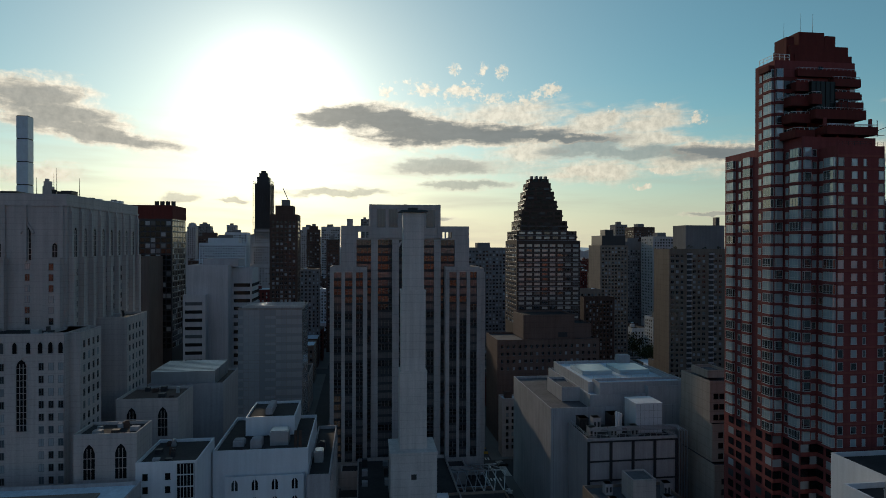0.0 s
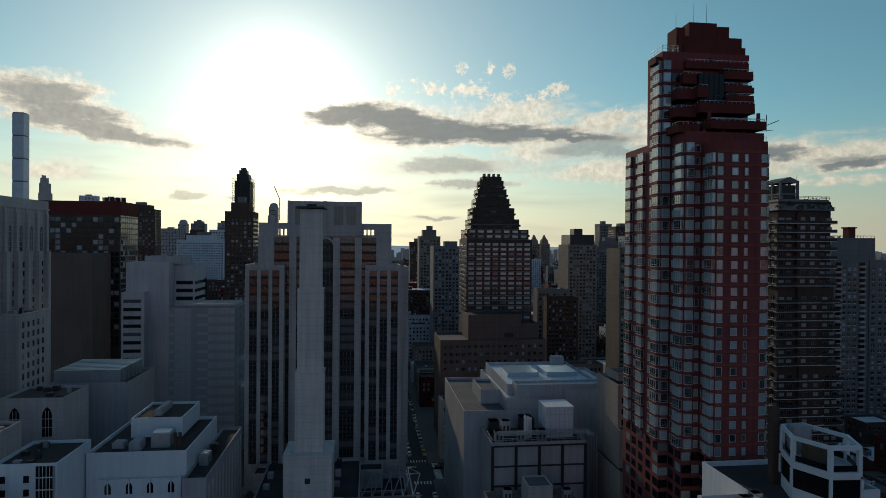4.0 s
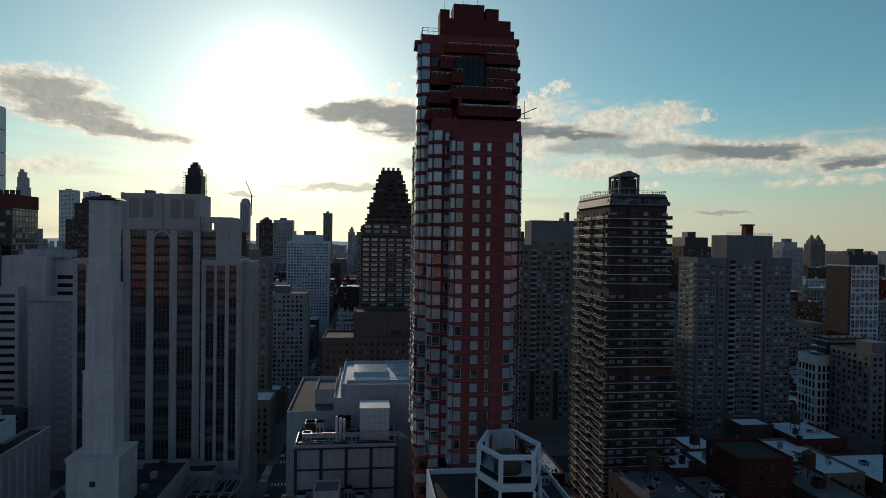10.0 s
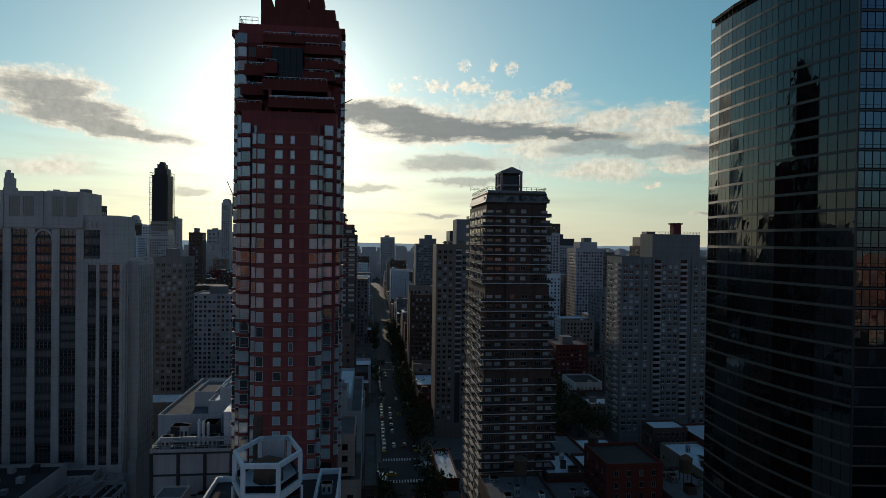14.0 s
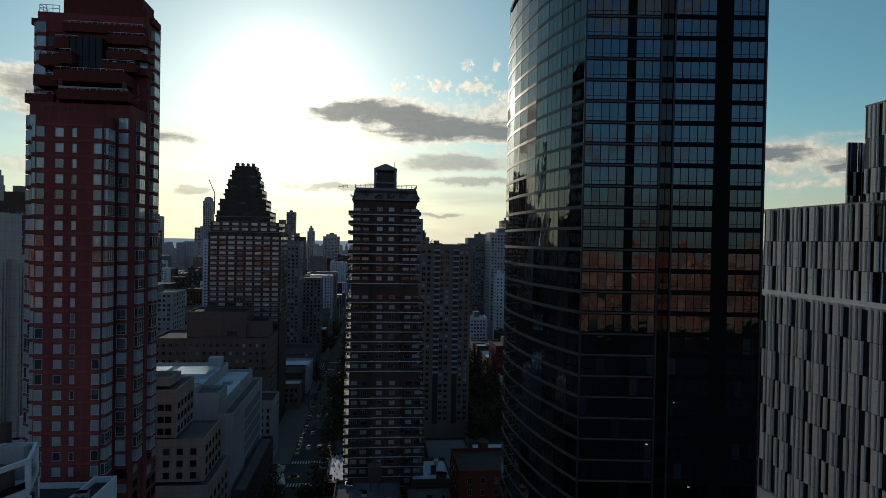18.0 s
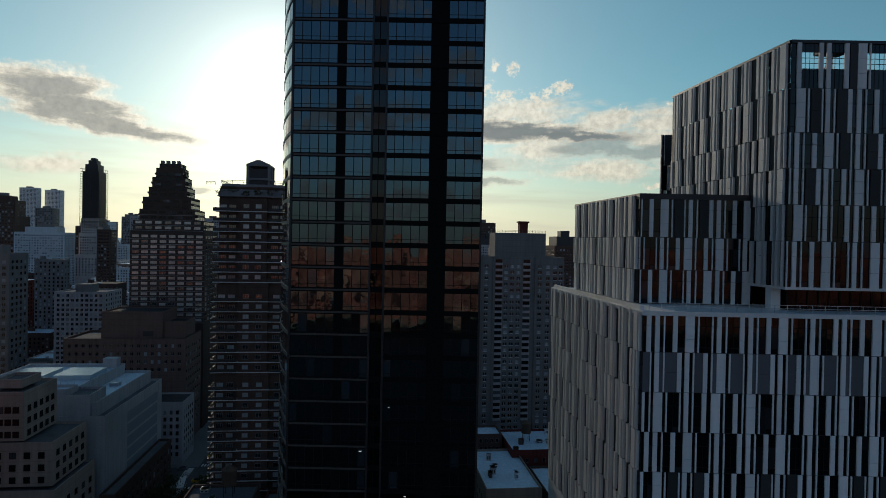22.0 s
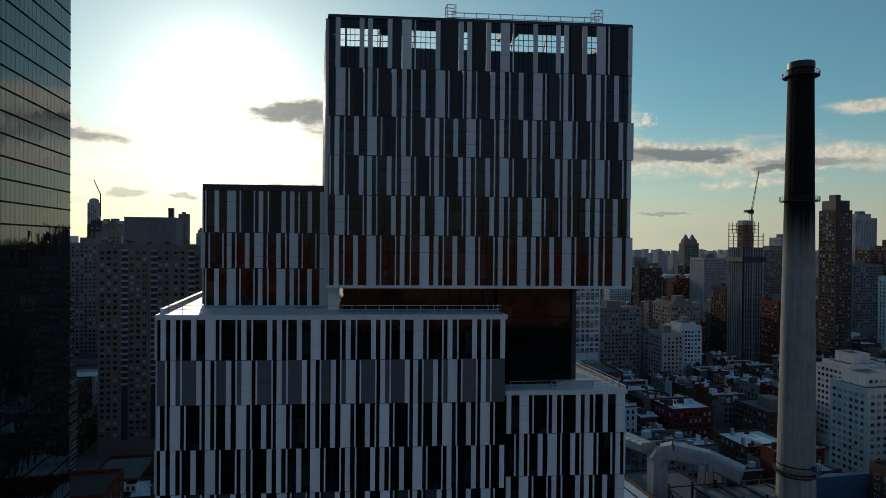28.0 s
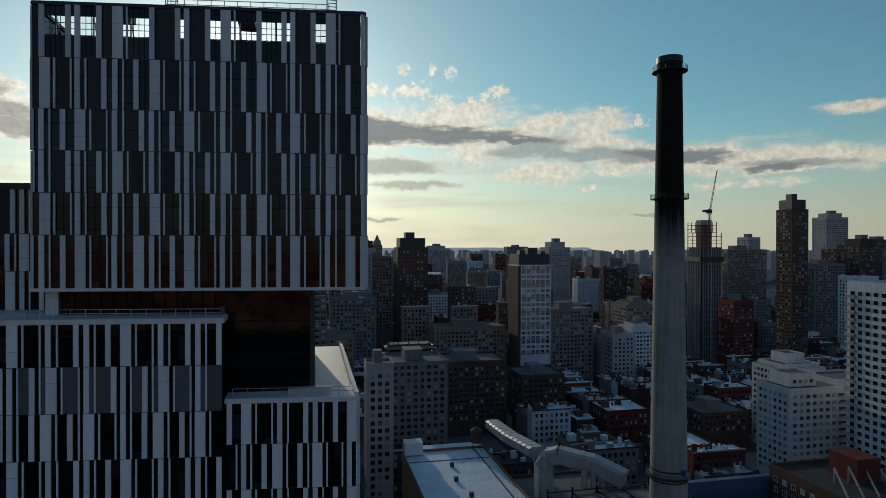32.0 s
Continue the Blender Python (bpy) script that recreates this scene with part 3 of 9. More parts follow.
def striped(parent, p, ang, length, rows, start=0.0, single=True, clad=None):
    """Bands of pale panels over dark glass or slate. Each row: foot, head, run of panels, filling (glass, slate, mixed or an open screen)."""
    rng = random.Random(int(length * 10))
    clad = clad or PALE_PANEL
    c, sn = math.cos(radians(ang)), math.sin(radians(ang))
    pt = lambda u, z, o=0.0: (p[0] + c * u + sn * o, p[1] + sn * u - c * o, z)
    joined = Shape()
    for z0, z1, run, fill in rows:
        h = z1 - z0 - 0.06
        items = [(k[0], float(k[1:])) for k in RUNS[run].split()]
        spans = sorted((start - 12.0 + 12.0 * r + u, WIDTHS[k], k) for r in range(int(length / 12) + 3) for k, u in items)
        spans = [(max(u, 0.0), min(u + w, length) - max(u, 0.0), k) for u, w, k in spans if u + w > 0.05 and u < length - 0.05]
        glass, bars = Shape(), Shape()
        edge = 0.0
        for u, w, k in spans + [(length, 0.0, "")]:
            if w > 0.04:
                if single:
                    part("panel" if k != "f" else "fin", panel_mesh(w, h, clad, "panel" if k != "f" else "fin"), None, parent, at=pose(*pt(u + w / 2, z0 + 0.03), 0, 0, ang))
                else:
                    for dz in range(3):
                        a, b2 = z0 + 0.05 + h * dz / 3, z0 + 0.02 + h * (dz + 1) / 3
                        joined.quad(pt(u, a, 0.42), pt(u + w, a, 0.42), pt(u + w, b2, 0.42), pt(u, b2, 0.42))
                    for uu in (u, u + w):
                        joined.quad(pt(uu, z0 + 0.03, 0), pt(uu, z0 + 0.03, 0.42), pt(uu, z1 - 0.03, 0.42), pt(uu, z1 - 0.03, 0))
            g = u - edge
            if g > 0.06:
                a0, a1 = edge, u
                blind = fill == "slate" or fill == "mixed" and g > 1.25 or fill == "screen" and g > 0.9 and rng.random() < 0.38
                if blind and g > 0.5:
                    m0, m1 = (a0 + min(0.35, g * 0.18), a1 - 0.04) if fill != "slate" else (a0 + 0.02, a1 - 0.02)
                    if single:
                        part("slate_panel", panel_mesh(m1 - m0, h, SLATE_PANEL if fill != "slate" else BLUE_SLATE, "slate_panel", 2), None, parent, at=pose(*pt((m0 + m1) / 2, z0 + 0.03, -0.08), 0, 0, ang))
                    else:
                        joined.quad(pt(m0, z0, 0.1), pt(m1, z0, 0.1), pt(m1, z1, 0.1), pt(m0, z1, 0.1), 1)
                    if m0 - a0 > 0.05:
                        glass.quad(pt(a0, z0 + 0.03), pt(m0, z0 + 0.03), pt(m0, z1 - 0.03), pt(a0, z1 - 0.03))
                elif fill == "screen" and (g > 0.75 or rng.random() < 0.75):
                    zl, zh = z0 + (z1 - z0) * 0.42, z0 + (z1 - z0) * 0.80
                    glass.quad(pt(a0, z0), pt(a1, z0), pt(a1, zl), pt(a0, zl))
                    glass.quad(pt(a0, zh), pt(a1, zh), pt(a1, z1), pt(a0, z1))
                    for zz in (zl, zl + 0.32 * (zh - zl), zl + 0.62 * (zh - zl), zh - 0.09):
                        bars.quad(pt(a0, zz, 0.02), pt(a1, zz, 0.02), pt(a1, zz + 0.09, 0.02), pt(a0, zz + 0.09, 0.02))
                    for q in range(1, max(1, round(g / 0.55))):
                        x = a0 + g * q / max(1, round(g / 0.55))
                        bars.quad(pt(x - 0.04, z0, 0.02), pt(x + 0.04, z0, 0.02), pt(x + 0.04, z1, 0.02), pt(x - 0.04, z1, 0.02))
                else:
                    n = 1 if g < 1.2 else 2
                    split = 0.66
                    for q in range(n):
                        a, b2 = a0 + g * q / n, a0 + g * (q + 1) / n
                        for zz0, zz1 in ((z0, z0 + (z1 - z0) * 0.13), (z0 + (z1 - z0) * 0.13, z0 + (z1 - z0) * split), (z0 + (z1 - z0) * split, z1)):
                            t0, t1 = rng.uniform(-0.015, 0.015), rng.uniform(-0.015, 0.015)
                            glass.quad(pt(a, zz0 + 0.03, t0), pt(b2, zz0 + 0.03, t1), pt(b2, zz1 - 0.03, t1), pt(a, zz1 - 0.03, t0))
                        bars.quad(pt(a, z0, 0.07), pt(a + 0.05, z0, 0.07), pt(a + 0.05, z1, 0.07), pt(a, z1, 0.07))
                    for f in (0.13, split):
                        zz = z0 + (z1 - z0) * f
                        bars.quad(pt(a0, zz - 0.04, 0.05), pt(a1, zz - 0.04, 0.05), pt(a1, zz + 0.04, 0.05), pt(a0, zz + 0.04, 0.05))
            edge = max(edge, u + w)
        if glass.f:
            part("glazing_band", glass, DEEP_GLASS, parent, kind="stuff")
        if bars.f:
            part("mullion", bars, DARK_FRAME, parent, kind="stuff")
        line = Shape()
        line.quad(pt(0, z1 - 0.05, 0.05), pt(length, z1 - 0.05, 0.05), pt(length, z1 + 0.03, 0.05), pt(0, z1 + 0.03, 0.05))
        part("band_joint", line, DARK_METAL, parent)
    if joined.f:
        part("cladding_beyond", joined, [clad, SLATE_PANEL], parent, kind="stuff")


def slab(pts, z0, z1):
    return Shape().prism(pts, z0, z1)


def rail(parent, pts, z, h=1.1, step=2.0, mat=STEEL, name="railing", r=0.03, levels=(1.0, 0.55)):
    """A railing: posts and rails along a line of points."""
    s = Shape()
    for a, b in zip(pts, pts[1:]):
        d = math.dist(a, b)
        n = max(1, int(d / step))
        for i in range(n + 1):
            x, y = a[0] + (b[0] - a[0]) * i / n, a[1] + (b[1] - a[1]) * i / n
            s.beam((x, y, z), (x, y, z + h), r)
        for q in levels:
            s.beam((*a, z + h * q), (*b, z + h * q), r)
    return part(name, s, mat, parent)


med = thing("medical_building", "stepped medical building clad in pale and dark vertical panels", "building")
TURN = -7.2
c7, s7 = math.cos(radians(TURN)), math.sin(radians(TURN))
low_l = (242.8, 81.6)
low_r = (low_l[0] + 40.4 * c7, low_l[1] + 40.4 * s7)
ledge_r = (low_r[0] + 15.2 * c7, low_r[1] + 15.2 * s7 + 0.8)
LOWZ, LEDGEZ, SOFFIT = 92.9, 83.6, 96.0
# dark cores behind the glass
CORE = masonry("dark_interior", (0.012, 0.012, 0.013), rough=0.9)
part("core", slab([(low_l[0] + 0.5, low_l[1] + 0.5), (low_r[0] - 0.3, low_r[1] + 0.5), (low_r[0] - 0.3, 120), (low_l[0] + 0.5, 120)], 0.15, LOWZ - 0.6), CORE, med)
part("core", slab([(low_r[0] - 0.3, low_r[1] + 1.2), (ledge_r[0] - 0.5, ledge_r[1] + 0.5), (ledge_r[0] - 0.5, 112), (low_r[0] - 0.3, 112)], 0.15, LEDGEZ - 0.6), CORE, med)
order = (("c", "glass"), ("d", "slate"), ("g", "glass"), ("c", "glass"), ("b", "mixed"), ("e", "glass"), ("d", "slate"))
rows_low = [(LOWZ - 5.18 * (i + 1), LOWZ - 5.18 * i, *order[i]) for i in range(7)]
striped(med, low_l, TURN, 40.4, rows_low[:5], 5.4, clad=WHITE_PANEL)
striped(med, low_l, TURN, 40.4, rows_low[5:], 5.4, single=False, clad=WHITE_PANEL)
# West side: duller panels and more slate put its shade into the cladding colour.
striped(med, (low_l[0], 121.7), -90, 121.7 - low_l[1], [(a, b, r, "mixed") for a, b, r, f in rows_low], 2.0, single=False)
rows_ledge = [(LEDGEZ - 5.18 * (i + 1), LEDGEZ - 5.18 * i, *order[(0, 2, 3, 5, 1)[i]]) for i in range(5)]
striped(med, (low_r[0] + 0.05, low_r[1] + 0.75), TURN, 15.2, rows_ledge[:3], 2.0, clad=WHITE_PANEL)
striped(med, (low_r[0] + 0.05, low_r[1] + 0.75), TURN, 15.2, rows_ledge[3:], 2.0, single=False, clad=WHITE_PANEL)
striped(med, ledge_r, 90, 28, rows_ledge, 1.0, single=False, clad=WHITE_PANEL)
foot = Shape()
foot.prism([low_l, low_r, (low_r[0], 121.7), (low_l[0], 121.7)], 0.15, LOWZ - 36.26)
foot.prism([(low_r[0] + 0.05, low_r[1] + 0.75), ledge_r, (ledge_r[0], 112), (low_r[0], 112)], 0.15, LEDGEZ - 25.9)
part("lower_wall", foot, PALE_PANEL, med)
# ledges and terraces
part("roof_terrace", slab([(low_l[0] - 0.25, low_l[1] - 0.3), (low_r[0] + 0.2, low_r[1] - 0.3), (low_r[0] + 0.2, 121.7), (low_l[0] - 0.25, 121.7)], LOWZ - 0.45, LOWZ + 0.12), WHITE_TRIM, med, "pale terrace deck with a light ledge")
part("roof_terrace", slab([(low_r[0] + 0.2, low_r[1] + 0.4), (ledge_r[0] + 0.25, ledge_r[1] - 0.3), (ledge_r[0] + 0.25, 112), (low_r[0] + 0.2, 112)], LEDGEZ - 0.45, LEDGEZ + 0.12), WHITE_TRIM, med, "pale terrace deck with a light ledge")
lip = Shape()
for a, b in (((ledge_r[0], ledge_r[1]), (ledge_r[0], 112)),):
    lip.box(a[0] - 0.25, a[0] + 0.2, a[1], b[1], LEDGEZ + 0.12, LEDGEZ + 0.55)
part("kerb", lip, WHITE_TRIM, med)
rail(med, [(low_r[0] + 1.0, low_r[1] + 0.9), (ledge_r[0] - 0.4, ledge_r[1] + 0.5), (ledge_r[0] - 0.4, 111)], LEDGEZ + 0.12, 1.0, 1.6, STEEL)
part("kerb", Shape().box(low_l[0], low_l[0] + 0.5, low_l[1] + 1.0, 121, LOWZ + 0.12, LOWZ + 0.7), WHITE_TRIM, med)
rail(med, [(low_l[0] + 1.0, low_l[1] + 0.6), (low_r[0] - 0.3, low_r[1] + 0.6), (low_r[0] - 0.3, low_r[1] + 9)], LOWZ + 0.12, 1.0, 1.6, STEEL)
# middle block
mid_l, mid_w, MIDZ = (246.2, 91.0), 16.5, 108.8
rows_mid = [(LOWZ + 0.2, 98.0, "e", "glass"), (98.0, 102.7, "g", "glass"), (102.7, MIDZ, "c", "mixed")]
striped(med, mid_l, TURN, mid_w, rows_mid, 3.0)
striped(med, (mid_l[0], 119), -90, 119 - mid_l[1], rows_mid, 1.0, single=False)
part("core", slab([(mid_l[0] + 0.4, mid_l[1] + 0.4), (mid_l[0] + mid_w, mid_l[1] - 1.5), (mid_l[0] + mid_w, 119), (mid_l[0] + 0.4, 119)], 92.9, 108.2), CORE, med)
part("coping", slab([(mid_l[0] - 0.15, mid_l[1] - 0.3), (mid_l[0] + mid_w, mid_l[1] - 2.4), (mid_l[0] + mid_w, 119.2), (mid_l[0] - 0.15, 119.2)], 108.2, 109.0), DARK_METAL, med)
# upper block over a recessed glass storey
up_l = (262.0, 81.0)
up_r = (up_l[0] + 37.2 * c7, up_l[1] + 37.2 * s7)
rows_up = [(96.3, 102.4, "e", "glass"), (102.4, 107.2, "b", "glass"), (107.2, 112.0, "d", "mixed"), (112.0, 116.7, "c", "mixed"), (116.7, 122.5, "b", "mixed"), (122.5, 128.5, "a", "screen")]
rows_side = rows_up[:5] + [(122.5, 128.5, "d", "mixed")]
striped(med, up_l, TURN, 37.2, rows_up, 4.6)
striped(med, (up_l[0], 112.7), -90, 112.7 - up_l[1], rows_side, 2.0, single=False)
striped(med, up_r, 90, 36, rows_side, 5.0, single=False)
striped(med, (up_r[0], up_r[1] + 36), 180 + TURN, 37.2, rows_up[:5], 1.0, single=False)
part("core", slab([(up_l[0] + 0.4, up_l[1] + 0.5), (up_r[0] - 0.4, up_r[1] + 0.5), (up_r[0] - 0.4, up_r[1] + 35.5), (up_l[0] + 0.4, 112)], 96.4, 122.2), CORE, med)
part("soffit_ledge", slab([(up_l[0] - 0.2, up_l[1] - 0.3), (up_r[0] + 0.2, up_r[1] - 0.3), (up_r[0] + 0.2, up_r[1] + 36), (up_l[0] - 0.2, 112.7)], SOFFIT, 96.35), WHITE_TRIM, med)
cop = Shape()
for a, b in ((up_l, up_r), (up_r, (up_r[0], up_r[1] + 36)), ((up_r[0], up_r[1] + 36), (up_l[0], 112.7)), ((up_l[0], 112.7), up_l)):
    cop.beam((*a, 128.62), (*b, 128.62), 0.2)
part("coping", cop, DARK_METAL, med)
fr = Shape()
for i in range(9):
    f = (i + 0.5) / 9
    x, y = up_l[0] + (up_r[0] - up_l[0]) * f, up_l[1] + (up_r[1] - up_l[1]) * f
    fr.beam((x, y + 1.2, 122.2), (x, y + 1.2, 128.3), 0.09)
    fr.beam((x, y + 1.2, 127.6), (x, y + 5, 122.3), 0.07)
part("screen_frame", fr, STEEL, med)
rec = Shape()
rec.quad((up_l[0] + 2, up_l[1] + 2.6, LOWZ + 0.1), (292.5, 80.2, LOWZ + 0.1), (292.5, 80.2, SOFFIT), (up_l[0] + 2, up_l[1] + 2.6, SOFFIT))
rec.quad((low_r[0] + 0.1, low_r[1] + 3.6, LEDGEZ + 0.1), (293.0, 79.6, LEDGEZ + 0.1), (293.0, 79.6, SOFFIT), (low_r[0] + 0.1, low_r[1] + 3.6, SOFFIT))
rec.quad((293.0, 79.6, LEDGEZ + 0.1), (293.0, 108, LEDGEZ + 0.1), (293.0, 108, SOFFIT), (293.0, 79.6, SOFFIT))
part("recessed_glazing", rec, DEEP_GLASS, med)
mu = Shape()
for i in range(21):
    x = up_l[0] + 2 + i * 1.45
    y = up_l[1] + 2.5 - (x - up_l[0] - 2) * 0.121
    mu.box(x - 0.04, x + 0.04, y - 0.08, y, LEDGEZ + 0.1 if x > low_r[0] else LOWZ + 0.1, SOFFIT)
for z in (87.0, 88.2, 91.0, 92.2):
    mu.beam((low_r[0] + 0.1, low_r[1] + 3.45, z), (293.0, 79.45, z), 0.05)
part("mullion", mu, DARK_FRAME, med, kind="stuff")
part("core", slab([(up_l[0] + 3, up_l[1] + 4.0), (292.4, 82), (292.4, 108), (up_l[0] + 3, 110)], 83.5, SOFFIT), CORE, med)
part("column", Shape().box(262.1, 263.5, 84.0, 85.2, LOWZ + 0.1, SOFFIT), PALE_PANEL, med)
part("column", Shape().box(292.6, 293.2, 79.3, 79.9, LEDGEZ + 0.1, SOFFIT), CHARCOAL, med)
# roof gear
roof_front = lambda x: up_l[1] + (x - up_l[0]) * math.tan(radians(TURN)) + 0.9
rail(med, [(276.8, roof_front(276.8)), (294.8, roof_front(294.8))], 128.6, 1.3, 1.5, WHITE_FRAME, "roof_railing", 0.04)
for x in (276.2, 294.6):
    cage_y = roof_front(x)
    cage = Shape()
    for dx, dy in ((0, 0), (1.1, 0), (1.1, 1.1), (0, 1.1)):
        cage.beam((x + dx, cage_y + dy, 128.3), (x + dx, cage_y + dy, 130.9), 0.05)
    for z in (129.3, 130.1, 130.9):
        for a, b in (((0, 0), (1.1, 0)), ((1.1, 0), (1.1, 1.1)), ((1.1, 1.1), (0, 1.1)), ((0, 1.1), (0, 0))):
            cage.beam((x + a[0], cage_y + a[1], z), (x + b[0], cage_y + b[1], z), 0.04)
    part("ladder_cage", cage, STEEL, med)
part("roof_unit", Shape().box(268.2, 271.8, 82, 85, 128.2, 129.0), DARK_METAL, med)
part("roof_unit", Shape().box(284, 286, 82, 85, 128.4, 129.3), DARK_METAL, med)
bench = Shape()
bench.box(low_r[0] + 7.2, low_r[0] + 12.2, low_r[1] + 1.4, low_r[1] + 2.6, LEDGEZ + 0.12, LEDGEZ + 0.75)
part("terrace_planter", bench, STEEL, med)


# ---- dark glass tower ----
gt = thing("glass_tower", "tall dark residential tower with a reflecting glass curtain wall", "building")
TOWER_GLASS = glazing("tower_glass", (0.002, 0.003, 0.004), (0.03, 0.038, 0.046), 0.1, rough=0.01, ior=2.05, tint=(0.62, 0.86, 1.0))
# Same tower glass, darkened: dim reflections of lower floors and slot put into colour.
TOWER_GLASS_DIM = glazing("tower_glass_sides", (0.001, 0.0015, 0.002), (0.006, 0.007, 0.008), 0.08, rough=0.01, ior=1.45, island=True)
# Flank copy: weaker reflection and darker base than the front panes.
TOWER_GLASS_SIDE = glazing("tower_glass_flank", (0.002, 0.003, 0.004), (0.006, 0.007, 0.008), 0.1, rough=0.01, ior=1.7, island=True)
BLACK_PANEL = masonry("black_spandrel", (0.006, 0.006, 0.007), rough=0.8, stain=0.1, grain=0.05, streak=0.1)
SPANDREL = masonry("bronze_grey_spandrel", (0.062, 0.058, 0.054), rough=0.5, stain=0.1, grain=0.05, streak=0.1)
GC, GR, GTOP, GF = (197.4, 86.3), (221.5, 83.3), 145.6, 2.87
GLEN = math.dist(GC, GR)
GANG = math.degrees(math.atan2(GR[1] - GC[1], GR[0] - GC[0]))
body = [(GC[0] + 0.3, GC[1] + 0.3), (GR[0] - 0.3, GR[1] + 0.3), (221.2, 115.3), (194.8, 119.6), (194.4, 112), (194.7, 103), (195.6, 94)]
part("core", Shape().prism(body, 0.15, GTOP - 0.5), CORE, gt)
gx, gy = math.cos(radians(GANG)), math.sin(radians(GANG))
gpt = lambda u, z, o=0.0: (GC[0] + gx * u + gy * o, GC[1] + gy * u - gx * o, z)
FLOORS = int((GTOP - 2) / GF)
left_us = [i * 10.2 / 9 for i in range(10)]
right_us = [12.0 + i * (GLEN - 12.0) / 11 for i in range(12)]


def tower_pane(w, h):
    key = ("tower_pane", round(w, 2), round(h, 2))
    if key not in MESHES:
        s = Shape()
        s.quad((-w / 2 + 0.04, -0.06, 0.04), (w / 2 - 0.04, -0.06, 0.04), (w / 2 - 0.04, -0.06, h), (-w / 2 + 0.04, -0.06, h))
        for x in (-w / 2, w / 2 - 0.04):
            s.box(x, x + 0.035, -0.12, 0, 0, h, 1)
        s.box(-w / 2 + 0.04, w / 2 - 0.04, -0.10, 0, h * 0.2, h * 0.2 + 0.05, 1)
        MESHES[key] = s.mesh("pane", [TOWER_GLASS, DARK_FRAME])
    return MESHES[key]


deep = Shape()
rng = random.Random(5)
for k in range(FLOORS):
    z = GTOP - 2.0 - (k + 1) * GF
    sp_l = 0.5
    for us, sp in ((left_us, sp_l), (right_us, 0.62)):
        for i, (a, b2) in enumerate(zip(us, us[1:])):
            h = GF - sp
            if us is right_us and i in (5, 6) or us is left_us and i == 5:
                continue
            if z > 67:
                part("pane", tower_pane(b2 - a, h), None, gt, at=pose(*gpt((a + b2) / 2, z + sp), 0.5 * rng.uniform(-1, 1), 0, GANG + 0.6 * rng.uniform(-1, 1)))
            else:
                deep.quad(gpt(a + 0.05, z + sp, 0.06), gpt(b2 - 0.05, z + sp, 0.06), gpt(b2 - 0.05, z + GF, 0.06), gpt(a + 0.05, z + GF, 0.06))
    band = Shape().box(0, 10.2, -0.16, 0, 0.14, 0.36).box(0, 10.2, -0.1, 0, 0, 0.14, 1).box(0, 10.2, -0.1, 0, 0.36, sp_l, 1)
    part("spandrel", MESHES.setdefault("sp_left", band.mesh("spandrel", [SPANDREL, BLACK_PANEL])), None, gt, at=pose(*gpt(0, z), 0, 0, GANG))
    band = Shape().box(12.0, GLEN, -0.14, 0, 0, 0.60)
    part("spandrel", MESHES.setdefault("sp_right", band.mesh("spandrel", BLACK_PANEL)), None, gt, at=pose(*gpt(0, z), 0, 0, GANG))
part("glazing_below", deep, TOWER_GLASS_DIM, gt, kind="stuff")
# Flat black strips put the shade of slot and recessed bays into colour.
for a, b2, deep_y in ((10.2, 12.0, 0.02), (right_us[5], right_us[7], 0.05), (left_us[5], left_us[6], 0.05)):
    part("recess", Shape().box(a, b2, -deep_y, 0.0, 0.15, GTOP), BLACK_PANEL, gt, at=pose(GC[0], GC[1], 0, 0, 0, GANG))
slot = Shape()
for k in range(FLOORS):
    z = GTOP - 2.0 - (k + 1) * GF
    for a, b2 in ((10.35, 11.0), (11.1, 11.85)):
        slot.quad(gpt(a, z + 0.75, 0.05), gpt(b2, z + 0.75, 0.05), gpt(b2, z + GF, 0.05), gpt(a, z + GF, 0.05))
part("slot_glazing", slot, TOWER_GLASS_DIM, gt, kind="stuff")
for u in (10.2, 12.0, 0.0, GLEN):
    part("fin", Shape().box(u - 0.12, u + 0.12, -0.3, 0.0, 0.15, GTOP), DARK_METAL, gt, at=pose(GC[0], GC[1], 0, 0, 0, GANG))


LAMP_GLOW, N, b = principled("lit_ceiling_lamp", 0.5)
b.inputs["Emission Color"].default_value, b.inputs["Emission Strength"].default_value = (1.0, 0.95, 0.85, 1), 0.7
rng = random.Random(12)
for i in range(6):
    u, k = rng.choice((0.6, 2.4, 3.9, 5.2, 8.0, 9.4, 13.0, 15.2, 20.4, 22.6)), rng.randrange(22, 34)
    z = GTOP - 2.0 - k * GF - 0.35
    part("ceiling_lamp", MESHES.setdefault("tower_lamp", Shape().box(-0.16, 0.16, -0.09, -0.07, -0.04, 0.04).mesh("ceiling_lamp", LAMP_GLOW)), None, gt, at=pose(*gpt(u, z), 0, 0, GANG))


